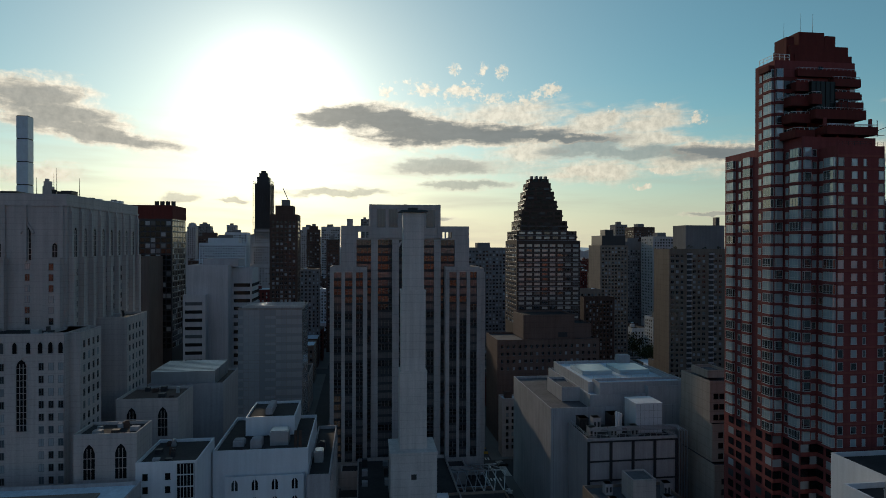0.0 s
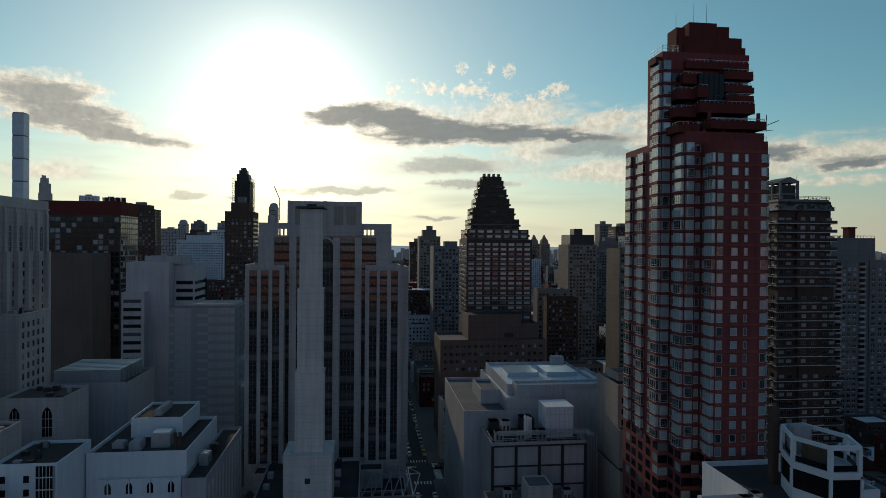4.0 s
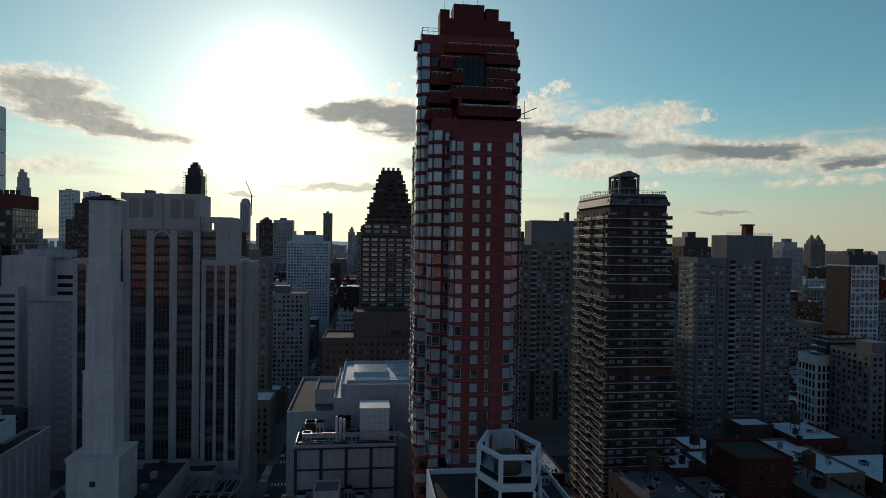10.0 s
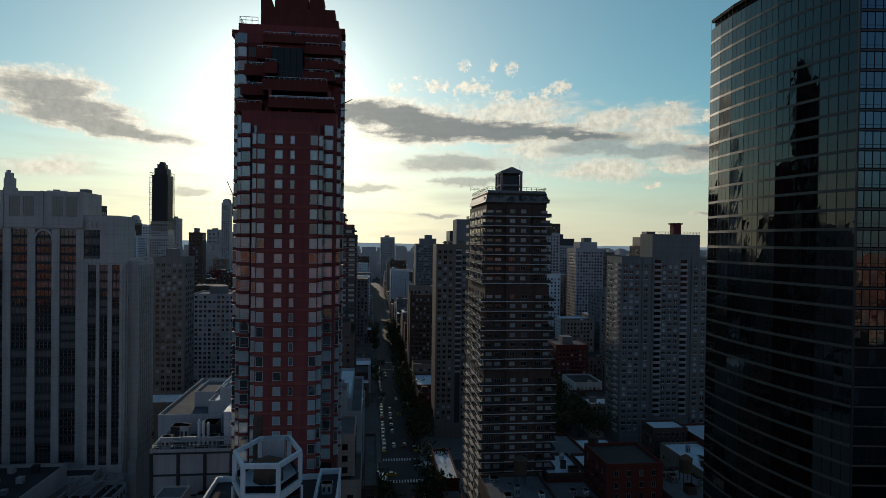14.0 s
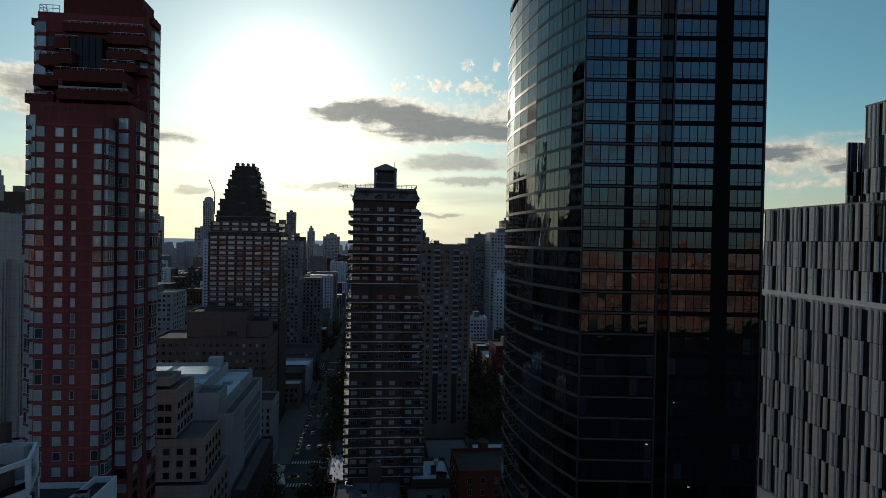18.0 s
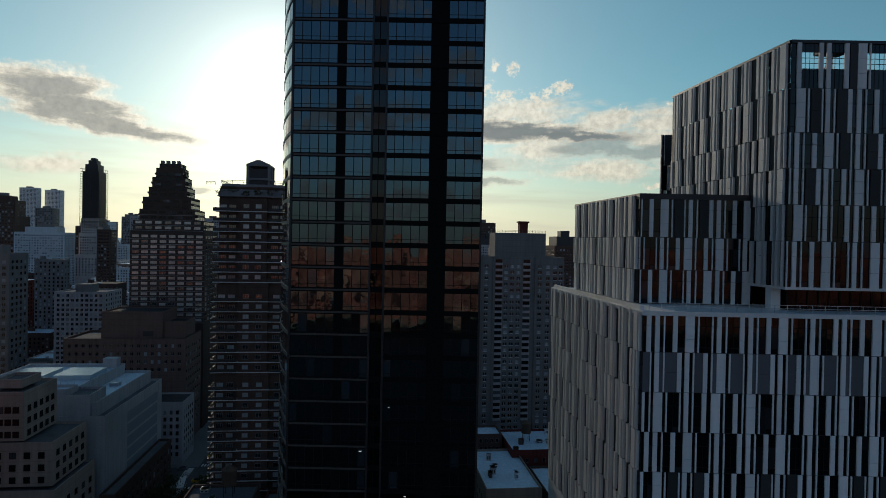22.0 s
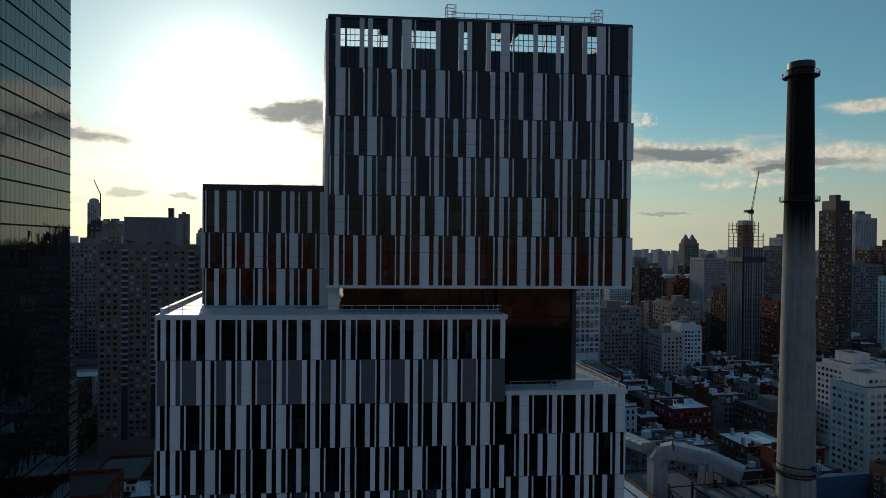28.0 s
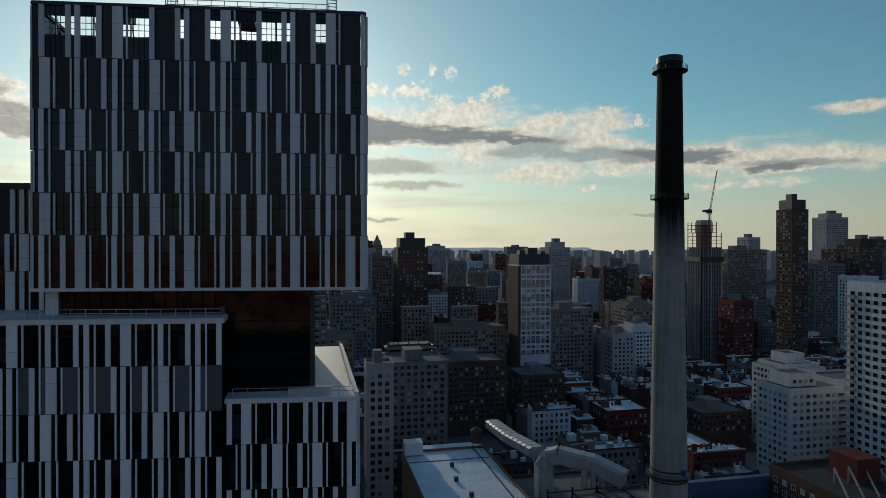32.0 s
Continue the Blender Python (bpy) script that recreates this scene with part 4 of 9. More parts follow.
def glass_side(pts, sp, mat_sp, seed, name):
    """Joined panes along a run of plan points."""
    rng = random.Random(seed)
    gl, bd, ml = Shape(), Shape(), Shape()
    for a, b2 in zip(pts, pts[1:]):
        d = math.dist(a, b2)
        ux, uy = (b2[0] - a[0]) / d, (b2[1] - a[1]) / d
        nx, ny = uy, -ux
        q = lambda u, z, o: (a[0] + ux * u + nx * o, a[1] + uy * u + ny * o, z)
        n = max(1, round(d / 1.25))
        for k in range(FLOORS):
            z = GTOP - 2.0 - (k + 1) * GF
            for i in range(n):
                u0, u1 = d * i / n, d * (i + 1) / n
                e = [rng.uniform(-0.006, 0.006) for _ in range(4)]
                gl.quad(q(u0, z + sp, 0.05 + e[0]), q(u1, z + sp, 0.05 + e[1]), q(u1, z + GF, 0.05 + e[2]), q(u0, z + GF, 0.05 + e[3]))
            bd.quad(q(0, z, 0.12), q(d, z, 0.12), q(d, z + sp, 0.12), q(0, z + sp, 0.12))
            bd.quad(q(0, z + sp, 0.12), q(d, z + sp, 0.12), q(d, z + sp, 0.04), q(0, z + sp, 0.04))
        for i in range(n + 1):
            u = min(max(d * i / n, 0.03), d - 0.03)
            ml.quad(q(u - 0.025, 0.15, 0.09), q(u + 0.025, 0.15, 0.09), q(u + 0.025, GTOP, 0.09), q(u - 0.025, GTOP, 0.09))
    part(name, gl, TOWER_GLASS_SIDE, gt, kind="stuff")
    part("spandrel_run", bd, mat_sp, gt, kind="stuff")
    part("mullion_run", ml, DARK_FRAME, gt, kind="stuff")


arc = [(194.3, 120.0), (193.9, 116.0), (193.75, 112.0), (193.8, 108.0), (194.05, 104.0), (194.45, 100.0), (195.05, 96.0), (195.85, 92.0), (196.6, 89.0), GC]
glass_side(arc, 0.45, SPANDREL, 21, "side_glazing")
glass_side([GR, (221.5, 115.6)], 0.22, BLACK_PANEL, 22, "side_glazing")
glass_side([(221.5, 115.6), (194.3, 120.0)], 0.45, SPANDREL, 23, "side_glazing")
part("roof_slab", Shape().prism([GC, GR, (221.5, 115.6), (194.3, 120.0), (193.75, 112), (194.45, 100)], GTOP - 0.6, GTOP), BLACK_PANEL, gt)
part("coping", Shape().box(-0.2, GLEN + 0.2, -0.35, 0.3, GTOP - 1.2, GTOP + 0.05), DARK_METAL, gt, at=pose(GC[0], GC[1], 0, 0, 0, GANG))


# ---- red brick apartment tower with stacked bay windows ----
red = thing("red_brick_tower", "tall stepped red brick apartment tower with stacked bay windows", "building")
RF = 2.98
RED_BANDS = masonry("red_brick_course", (0.24, 0.075, 0.062), stain=0.15)
# Pale blue-grey base stands in for sky reflected in the bay panes.
RED_PANE = glazing("blue_grey_pane", (0.03, 0.045, 0.05), (0.44, 0.53, 0.56), 0.66, rough=0.04, ior=2.2)
STEPS = [(104.8, 117.0, 131.5, 138.0, 125.0), (100.6, 120.2, 137.6, 145.0, 128.0), (98.4, 120.6, 144.6, 152.4, 148.4), (98.8, 116.0, 152.0, 166.4, 127.0)]
for x0, x1, y0, y1, z1 in STEPS:
    shell(red, x0, x1, y0, y1, 0.15, z1, RED_BRICK, ROOF_DARK, 1.0)
for k in range(16, 42):
    z = 0.15 + k * RF
    if z < 124:
        part("brick_band", MESHES.setdefault("red_band", Shape().box(0.0, 12.0, -0.05, 0, 0, 0.55).mesh("brick_band", RED_BANDS)), None, red, at=pose(104.9, 131.5, z))


def bay_mesh(w, d, h, frame, pane, key):
    """A boxed bay: panes on three sides between white frames, over a sill slab."""
    if key not in MESHES:
        s = Shape()
        s.box(-w / 2 - 0.02, w / 2 + 0.02, -d - 0.03, 0, -0.72, -0.1, 2)
        s.box(-w / 2 - 0.1, w / 2 + 0.1, -d - 0.12, 0, -0.1, 0.0, 0)
        s.box(-w / 2 - 0.05, w / 2 + 0.05, -d - 0.06, 0, h, h + 0.09, 0)
        n = max(1, round(w / 1.15))
        for i in range(n + 1):
            x = -w / 2 + w * i / n
            s.box(x - 0.05, x + 0.05, -d, -d + 0.08, 0, h, 0, False)
        for x in (-w / 2, w / 2):
            s.box(x - 0.04, x + 0.04, -0.1, 0, 0, h, 0, False)
        s.box(-w / 2, w / 2, -d - 0.01, -d + 0.04, h * 0.22, h * 0.22 + 0.06, 0, False)
        for i in range(n):
            a, b2 = -w / 2 + w * i / n, -w / 2 + w * (i + 1) / n
            s.quad((a, -d + 0.02, 0), (b2, -d + 0.02, 0), (b2, -d + 0.02, h), (a, -d + 0.02, h), 1)
        s.quad((-w / 2 + 0.02, 0, 0), (-w / 2 + 0.02, -d, 0), (-w / 2 + 0.02, -d, h), (-w / 2 + 0.02, 0, h), 1)
        s.quad((w / 2 - 0.02, -d, 0), (w / 2 - 0.02, 0, 0), (w / 2 - 0.02, 0, h), (w / 2 - 0.02, -d, h), 1)
        MESHES[key] = s.mesh("bay_window", [frame, pane, RED_BRICK])
    return MESHES[key]


RED_FRAME = masonry("pale_grey_frame", (0.44, 0.44, 0.44), rough=0.5, stain=0.1, grain=0.05)
BAY_W = bay_mesh(3.0, 0.8, 2.0, RED_FRAME, RED_PANE, "bay_wide")
BAY_S = bay_mesh(1.7, 0.6, 2.0, RED_FRAME, RED_PANE, "bay_small")
BAY_N = window_mesh(1.1, 1.7, RED_FRAME, RED_PANE, 1, 0.07)
BAY_LOW = Shape()
# wall start, angle, distance, wide or small, top
COLUMNS = [((100.6, 137.6), 0, 1.1, BAY_S, 126), ((98.4, 144.6), 0, 1.0, BAY_S, 147.5), ((100.6, 137.6), 0, 3.2, BAY_N, 126),
           ((104.8, 138.0), -90, 4.7, BAY_W, 124), ((104.8, 138.0), -90, 1.5, BAY_N, 124), ((100.6, 145.0), -90, 5.6, BAY_W, 127), ((100.6, 145.0), -90, 2.2, BAY_N, 127),
           ((98.4, 152.4), -90, 2.2, BAY_N, 147.5), ((98.4, 152.4), -90, 6.0, BAY_W, 147.5), ((98.8, 166.4), -90, 3.4, BAY_W, 126), ((98.8, 166.4), -90, 6.9, BAY_N, 126), ((98.8, 166.4), -90, 10.9, BAY_W, 126),
           ((117.0, 131.5), 90, 2.2, BAY_W, 124), ((117.0, 137.6), 0, 1.7, BAY_S, 127), ((120.2, 137.6), 90, 3.6, BAY_W, 127),
           ((120.6, 144.6), 90, 3.4, BAY_W, 147.5), ((120.6, 144.6), 90, 6.6, BAY_N, 147.5)]
for p, ang, u, me, top in COLUMNS:
    k = 0
    while 0.15 + (k + 1) * RF < top:
        z = 0.15 + k * RF + 0.85
        if z > 52:
            part("bay_window" if me is not BAY_N else "window", me, None, red, at=wall_pose(p, ang, u, z, 0.01))
        elif z > 5:
            c, s = math.cos(radians(ang)), math.sin(radians(ang))
            q = lambda du, dz: (p[0] + c * (u + du) + s * 0.06, p[1] + s * (u + du) - c * 0.06, z + dz)
            BAY_LOW.quad(q(-1.2, 0), q(1.2, 0), q(1.2, 1.9), q(-1.2, 1.9))
        k += 1
part("lower_glazing", BAY_LOW, PANES, red, kind="stuff")
WIDE_WIN, SLIM_WIN, CORNER_WIN = window_mesh(1.5, 1.7, RED_FRAME, RED_PANE, 1, 0.08), window_mesh(0.85, 1.7, RED_FRAME, RED_PANE, 1, 0.08), window_mesh(1.45, 2.0, RED_FRAME, RED_PANE, 1, 0.08)
for k in range(15, 41):
    z = 0.15 + k * RF + 0.9
    if z > 122.5:
        break
    part("window", WIDE_WIN, None, red, at=pose(109.2, 131.5, z))
    part("window", SLIM_WIN, None, red, at=pose(111.9, 131.5, z))
    part("window", CORNER_WIN, None, red, at=pose(105.75, 131.5, z - 0.1))
    part("window", CORNER_WIN, None, red, at=pose(116.15, 131.5, z - 0.1))
# terraces stepping back over the front block: parapet, floor slab and dark rooms behind
# Terraces, setback walls and crown: darker brick puts their shade into the colour.
crown_rng = random.Random(8)


def terrace(x0, x1, y0, z, h, back=144.8, wrap=True):
    t = Shape().box(x0, x1, y0, y0 + 0.35, z - 0.35, z + h)
    t.box(x0 + 0.1, x1 - 0.1, y0 + 0.35, back, z - 0.3, z)
    if wrap:
        t.box(x0, x0 + 0.35, y0 + 0.35, back, z, z + h).box(x1 - 0.35, x1, y0 + 0.35, back, z, z + h)
    part("terrace", t, DARK_BRICK, red)
    rail(red, [(x0 + 0.2, y0 + 3.0), (x0 + 0.2, y0 + 0.18), (x1 - 0.2, y0 + 0.18)], z + h, 0.5, 1.1, STEEL, "terrace_railing", 0.035, (1.0,))
    for k in range(int((x1 - x0) / 2.6)):
        if crown_rng.random() < 0.42:
            a = x0 + 0.6 + k * 2.6
            part("terrace_door", Shape().box(a, a + 1.3, back - 1.2, back - 1.12, z + 0.05, z + 2.3), RED_PANE if crown_rng.random() < 0.5 else PANE_DARK, red)


for x0, x1, y0, z, h in ((106.2, 119.8, 136.4, 128.9, 1.6), (104.6, 118.2, 138.2, 132.9, 2.0), (104.8, 107.4, 139.6, 136.8, 2.2), (112.6, 119.4, 140.4, 135.9, 1.5), (112.9, 120.2, 142.4, 139.0, 1.4), (113.0, 120.6, 142.6, 142.2, 1.6),
                         (99.2, 104.6, 138.4, 128.2, 1.6), (99.8, 104.8, 140.2, 132.2, 1.9), (100.4, 105.4, 141.2, 136.6, 2.0), (102.6, 107.4, 142.4, 140.6, 2.0), (103.8, 120.0, 143.4, 144.6, 1.4)):
    terrace(x0, x1, y0, z, h)
# Near-black glass on the setback walls stands in for deep terrace shade.
ROOM_SHADE = glazing("dim_terrace_glass", (0.006, 0.007, 0.008), (0.10, 0.10, 0.09), 0.12, rough=0.05, ior=1.5)
for x0, x1, y0, z0, z1 in ((105.6, 119.6, 140.2, 125.2, 128.6), (106.4, 118.6, 141.8, 129.2, 132.5), (113.2, 119.0, 143.2, 136.0, 142.0), (100.4, 104.4, 143.6, 128.4, 144.2)):
    y0 = min(y0 + 1.6, 144.3)
    part("setback_wall", Shape().box(x0, x1, y0, 144.9, z0, z1), DARK_BRICK, red)
    n = max(2, int((x1 - x0) / 1.5))
    for i in range(n):
        if i % 3 != 2:
            for k in range(max(1, int((z1 - z0) / 3.1))):
                a = x0 + 0.3 + (x1 - x0 - 0.6) * i / n
                part("terrace_door", Shape().box(a, a + (x1 - x0 - 0.6) / n - 0.2, y0 - 0.06, y0 + 0.02, z0 + 0.3 + k * 3.1, z0 + 2.4 + k * 3.1), ROOM_SHADE, red)
for x, y, z0, z1 in ((106.4, 137.2, 130.6, 132.6), (105.6, 138.0, 125.2, 128.6), (110.4, 138.0, 125.2, 128.6), (115.4, 138.0, 125.2, 128.6), (118.6, 137.2, 130.6, 132.6)):
    part("terrace_pillar", Shape().box(x - 0.3, x + 0.3, y, y + 0.6, z0, z1), RED_BRICK, red)
for x, y, z, me in ((112.0, 140.14, 125.6, BAY_S), (117.6, 140.14, 125.6, BAY_S), (108.6, 141.74, 129.4, SLIM_WIN), (111.8, 141.74, 129.6, WIDE_WIN), (115.6, 141.74, 129.6, WIDE_WIN), (114.4, 143.14, 136.6, SLIM_WIN), (117.8, 143.14, 136.6, SLIM_WIN), (119.8, 144.58, 137.0, CORNER_WIN), (119.8, 144.58, 140.3, CORNER_WIN)):
    part("window", me, None, red, at=pose(x, y, z))
GREEN_GLASS = glazing("green_glass", (0.002, 0.010, 0.009), (0.004, 0.016, 0.014), 0.3, rough=0.3, ior=1.35)
sr = part("sunroom", Shape().box(106.0, 112.6, 141.6, 144.9, 135.0, 142.6), GREEN_GLASS, red, "dark green glazed sunroom on the terrace")
for i in range(6):
    part("glazing_bar", Shape().box(106.0 + i * 1.29, 106.1 + i * 1.29, 141.5, 141.6, 135.0, 142.6), DARK_FRAME, sr)
for x0, x1, y0, y1, z in ((119.8, 121.2, 143.4, 147.0, 142.2), (119.8, 121.2, 143.0, 147.0, 139.0), (119.6, 121.0, 142.6, 147.0, 135.9), (96.9, 98.8, 145.0, 149.0, 146.0), (120.4, 121.4, 145.5, 150.0, 147.6)):
    part("side_terrace", Shape().box(x0, x1, y0, y1, z - 0.3, z + 1.1), DARK_BRICK, red)
awn = Shape()
for i in range(4):
    awn.beam((108.0 + i * 1.6, 138.0, 134.9), (108.2 + i * 1.6, 138.0, 137.2), 0.04)
awn.beam((107.8, 138.0, 136.6), (113.0, 138.0, 136.2), 0.04)
part("trellis", awn, DARK_METAL, red)
# Crown blocks use the same darkened brick as the terraces, shade included.
for x0, x1, y0, y1, z0, z1 in ((103.2, 119.2, 145.2, 152.0, 147.4, 152.6), (105.9, 113.1, 146.0, 151.5, 152.5, 156.3), (113.5, 116.6, 146.4, 151.5, 152.5, 155.7), (102.8, 105.0, 146.4, 151.0, 147.4, 155.0), (104.0, 120.0, 144.9, 152.2, 147.2, 150.2)):
    part("crown_block", Shape().box(x0, x1, y0, y1, z0, z1), DARK_BRICK, red)
for x, y in ((104.0, 149.0), (108.4, 148.5), (111.8, 148.5)):
    part("antenna", Shape().tube(x, y, 156.2 if x > 106 else 154.9, 162.0 if x > 106 else 159.5, 0.06, 0.03, 6), DARK_METAL, red)
rail(red, [(98.6, 151.0), (98.6, 144.9), (102.5, 144.9)], 148.4, 1.6, 1.3, STEEL, "roof_railing", 0.05)
rail(red, [(104.9, 131.8), (116.9, 131.8)], 125.0, 1.0, 1.4, DARK_METAL, "railing", 0.03)
rail(red, [(106.4, 136.6), (119.6, 136.6)], 130.5, 0.6, 1.4, STEEL, "railing", 0.03)
lamps = Shape()
for i in range(5):
    lamps.box(109.6 + i * 0.55, 109.9 + i * 0.55, 145.0, 145.35, 149.0, 149.7)
part("floodlight_row", lamps, WHITE_PAINT, red)
boom = Shape()
boom.beam((119.5, 138.5, 129.3), (123.5, 137.0, 131.0), 0.08)
boom.beam((121.0, 138.0, 128.5), (121.0, 138.0, 132.5), 0.06)
boom.beam((119.5, 138.5, 128.6), (122.5, 137.4, 128.8), 0.06)
part("window_cleaning_boom", boom, DARK_METAL, red)


# ---- brown balcony tower ----
bt = thing("balcony_tower", "brown brick apartment tower with banded balconies and a framed roof pavilion", "building")
SLAB_EDGE = masonry("pale_slab_edge", (0.58, 0.57, 0.56), rough=0.7, stain=0.15, grain=0.08)
BRONZE_RAIL = masonry("bronze_balcony_panel", (0.035, 0.03, 0.028), rough=0.5)
BFL = 2.97
TIERS = [(161.6, 185.8, 190.4, 226.0, 0.15, 61.6), (161.8, 184.8, 190.9, 225.2, 61.6, 88.0), (162.0, 183.8, 191.4, 224.6, 88.0, 113.0)]
for x0, x1, y0, y1, z0, z1 in TIERS:
    shell(bt, x0 + 1.4, x1 - 1.4, y0 + 1.4, y1, z0, z1, BROWN_BRICK, ROOF_DARK, 0.8)
    n = int((z1 - z0) / BFL)
    w = x1 - x0
    mid0, mid1 = x0 + w * 0.34, x0 + w * 0.70
    part("centre_bay", Shape().box(mid0, mid1, y0 + 0.2, y0 + 1.6, z0, z1), BROWN_BRICK, bt)
    for k in range(n):
        z = z0 + (k + 0.12) * BFL
        vis = z > 20
        key = ("bband", round(w, 1))
        # pale slab line round the front
        if key not in MESHES:
            s = Shape()
            s.box(0, w * 0.34, 0, 1.5, 0, 0.22)
            s.box(w * 0.34, w * 0.70, 0.02, 0.3, 0, 0.26)
            s.box(w * 0.70, w, 0, 1.5, 0, 0.22)
            MESHES[key] = s.mesh("slab_edge", SLAB_EDGE)
        part("slab_edge", MESHES[key], None, bt, at=pose(x0, y0, z))
        for nm, a, b2 in (("l", 0.0, 0.33), ("r", 0.71, 1.0)):
            kk = ("bpar", nm, round(w, 1))
            if kk not in MESHES:
                s = Shape()
                s.box(w * a, w * b2, 0, 0.08, 0.22, 1.15)
                e = w * a if nm == "l" else w * b2 - 0.08
                s.box(e, e + 0.08, 0.08, 1.4, 0.22, 1.15)
                MESHES[kk] = s.mesh("balcony", BRONZE_RAIL)
            part("balcony", MESHES[kk], None, bt, at=pose(x0, y0, z))
        if vis:
            for q in (0.43, 0.59):
                part("window", window_mesh(1.7, 1.25, GREY_FRAME, PANE, 2), None, bt, at=pose(x0 + w * q, y0 + 0.2, z + 1.05))
            for q in (0.12, 0.24, 0.80, 0.91):
                part("window", window_mesh(1.9, 1.75, GREY_FRAME, PANE, 3), None, bt, at=pose(x0 + w * q, y0 + 1.4, z + 0.3))
        # side balconies with pale edges
        kk = ("bside", round(y1 - y0, 1))
        if kk not in MESHES:
            s = Shape()
            d = y1 - y0
            for a in (0.10, 0.45, 0.78):
                s.box(-0.1, 1.5, d * a, d * a + 6.0, 0, 0.2, 0)
                s.box(-0.1, -0.02, d * a, d * a + 6.0, 0.2, 1.1, 1)
            s.box(1.25, 1.42, 0, d, 0.0, 0.2, 0)
            MESHES[kk] = s.mesh("side_balcony", [SLAB_EDGE, BRONZE_RAIL])
        part("side_balcony", MESHES[kk], None, bt, at=pose(x0, y0, z))
        part("side_balcony", MESHES[kk], None, bt, at=pose(x1, y0 + (y1 - y0), z, 0, 0, 180))
    for f in ("left", "right"):
        windows(bt, sides(x0 + 1.4, x1 - 1.4, y0 + 1.4, y1)[f], z0, z1, 10, BFL, 1.6, 1.5, GREY_FRAME, split=2, single=False, rise=1.2)
top = Shape()
top.box(163.6, 182.6, 193.0, 223.0, 112.2, 116.6)
part("penthouse_wall", top, BROWN_BRICK, bt)
part("sloped_parapet", Shape().loft([[(162.9, 192.2, 113.6), (183.4, 192.2, 113.6), (183.4, 223.6, 113.6), (162.9, 223.6, 113.6)], [(164.0, 193.6, 117.4), (182.2, 193.6, 117.4), (182.2, 222.6, 117.4), (164.0, 222.6, 117.4)]]), masonry("weathered_metal_roof", (0.19, 0.185, 0.19), rough=0.6), bt)
rail(bt, [(163.8, 222), (163.8, 193.4), (182.4, 193.4), (182.4, 222)], 117.4, 1.0, 1.5, DARK_METAL, "roof_railing", 0.05)
PAV_CONCRETE = masonry("sooty_concrete", (0.20, 0.19, 0.19), stain=0.4)
pav = Shape()
for x in (169.8, 176.2):
    for y in (200.8, 205.0, 209.2):
        pav.box(x - 0.35, x + 0.35, y - 0.35, y + 0.35, 117.0, 124.2)
for z in (120.0, 124.2):
    for y in (200.8, 209.2):
        pav.box(169.4, 176.6, y - 0.34, y + 0.34, z - 0.55, z)
    for x in (169.8, 176.2):
        pav.box(x - 0.34, x + 0.34, 201.14, 208.86, z - 0.55, z)
part("roof_pavilion", pav, PAV_CONCRETE, bt, "open concrete frame on the roof")
part("tank_house", Shape().box(170.2, 175.8, 201.2, 208.8, 117.0, 122.9), CHARCOAL, bt)
part("gable", Shape().loft([[(169.4, 200.4, 124.2), (176.6, 200.4, 124.2), (176.6, 209.6, 124.2), (169.4, 209.6, 124.2)], [(172.7, 200.4, 125.6), (173.3, 200.4, 125.6), (173.3, 209.6, 125.6), (172.7, 209.6, 125.6)]]), PAV_CONCRETE, bt)
part("flagpole", Shape().tube(175.8, 201, 124.2, 126.4, 0.08, 0.05, 6), DARK_METAL, bt)
rail(bt, [(161.5, 196), (158.8, 196)], 117.2, 0.9, 1.2, DARK_METAL, "mast_arm", 0.05)


# ---- limestone pier tower, its chimney, and the gothic hospital ----
PIER_SPANDREL = masonry("grey_metal_spandrel", (0.05, 0.05, 0.053), rough=0.6)
PIER_PANE = glazing("dim_office_pane", (0.010, 0.012, 0.015), (0.16, 0.15, 0.15), 0.35, ior=1.8)
BLUE_PANE = glazing("bluish_dark_pane", (0.010, 0.014, 0.020), (0.10, 0.12, 0.15), 0.3, rough=0.05, ior=1.8, island=True)


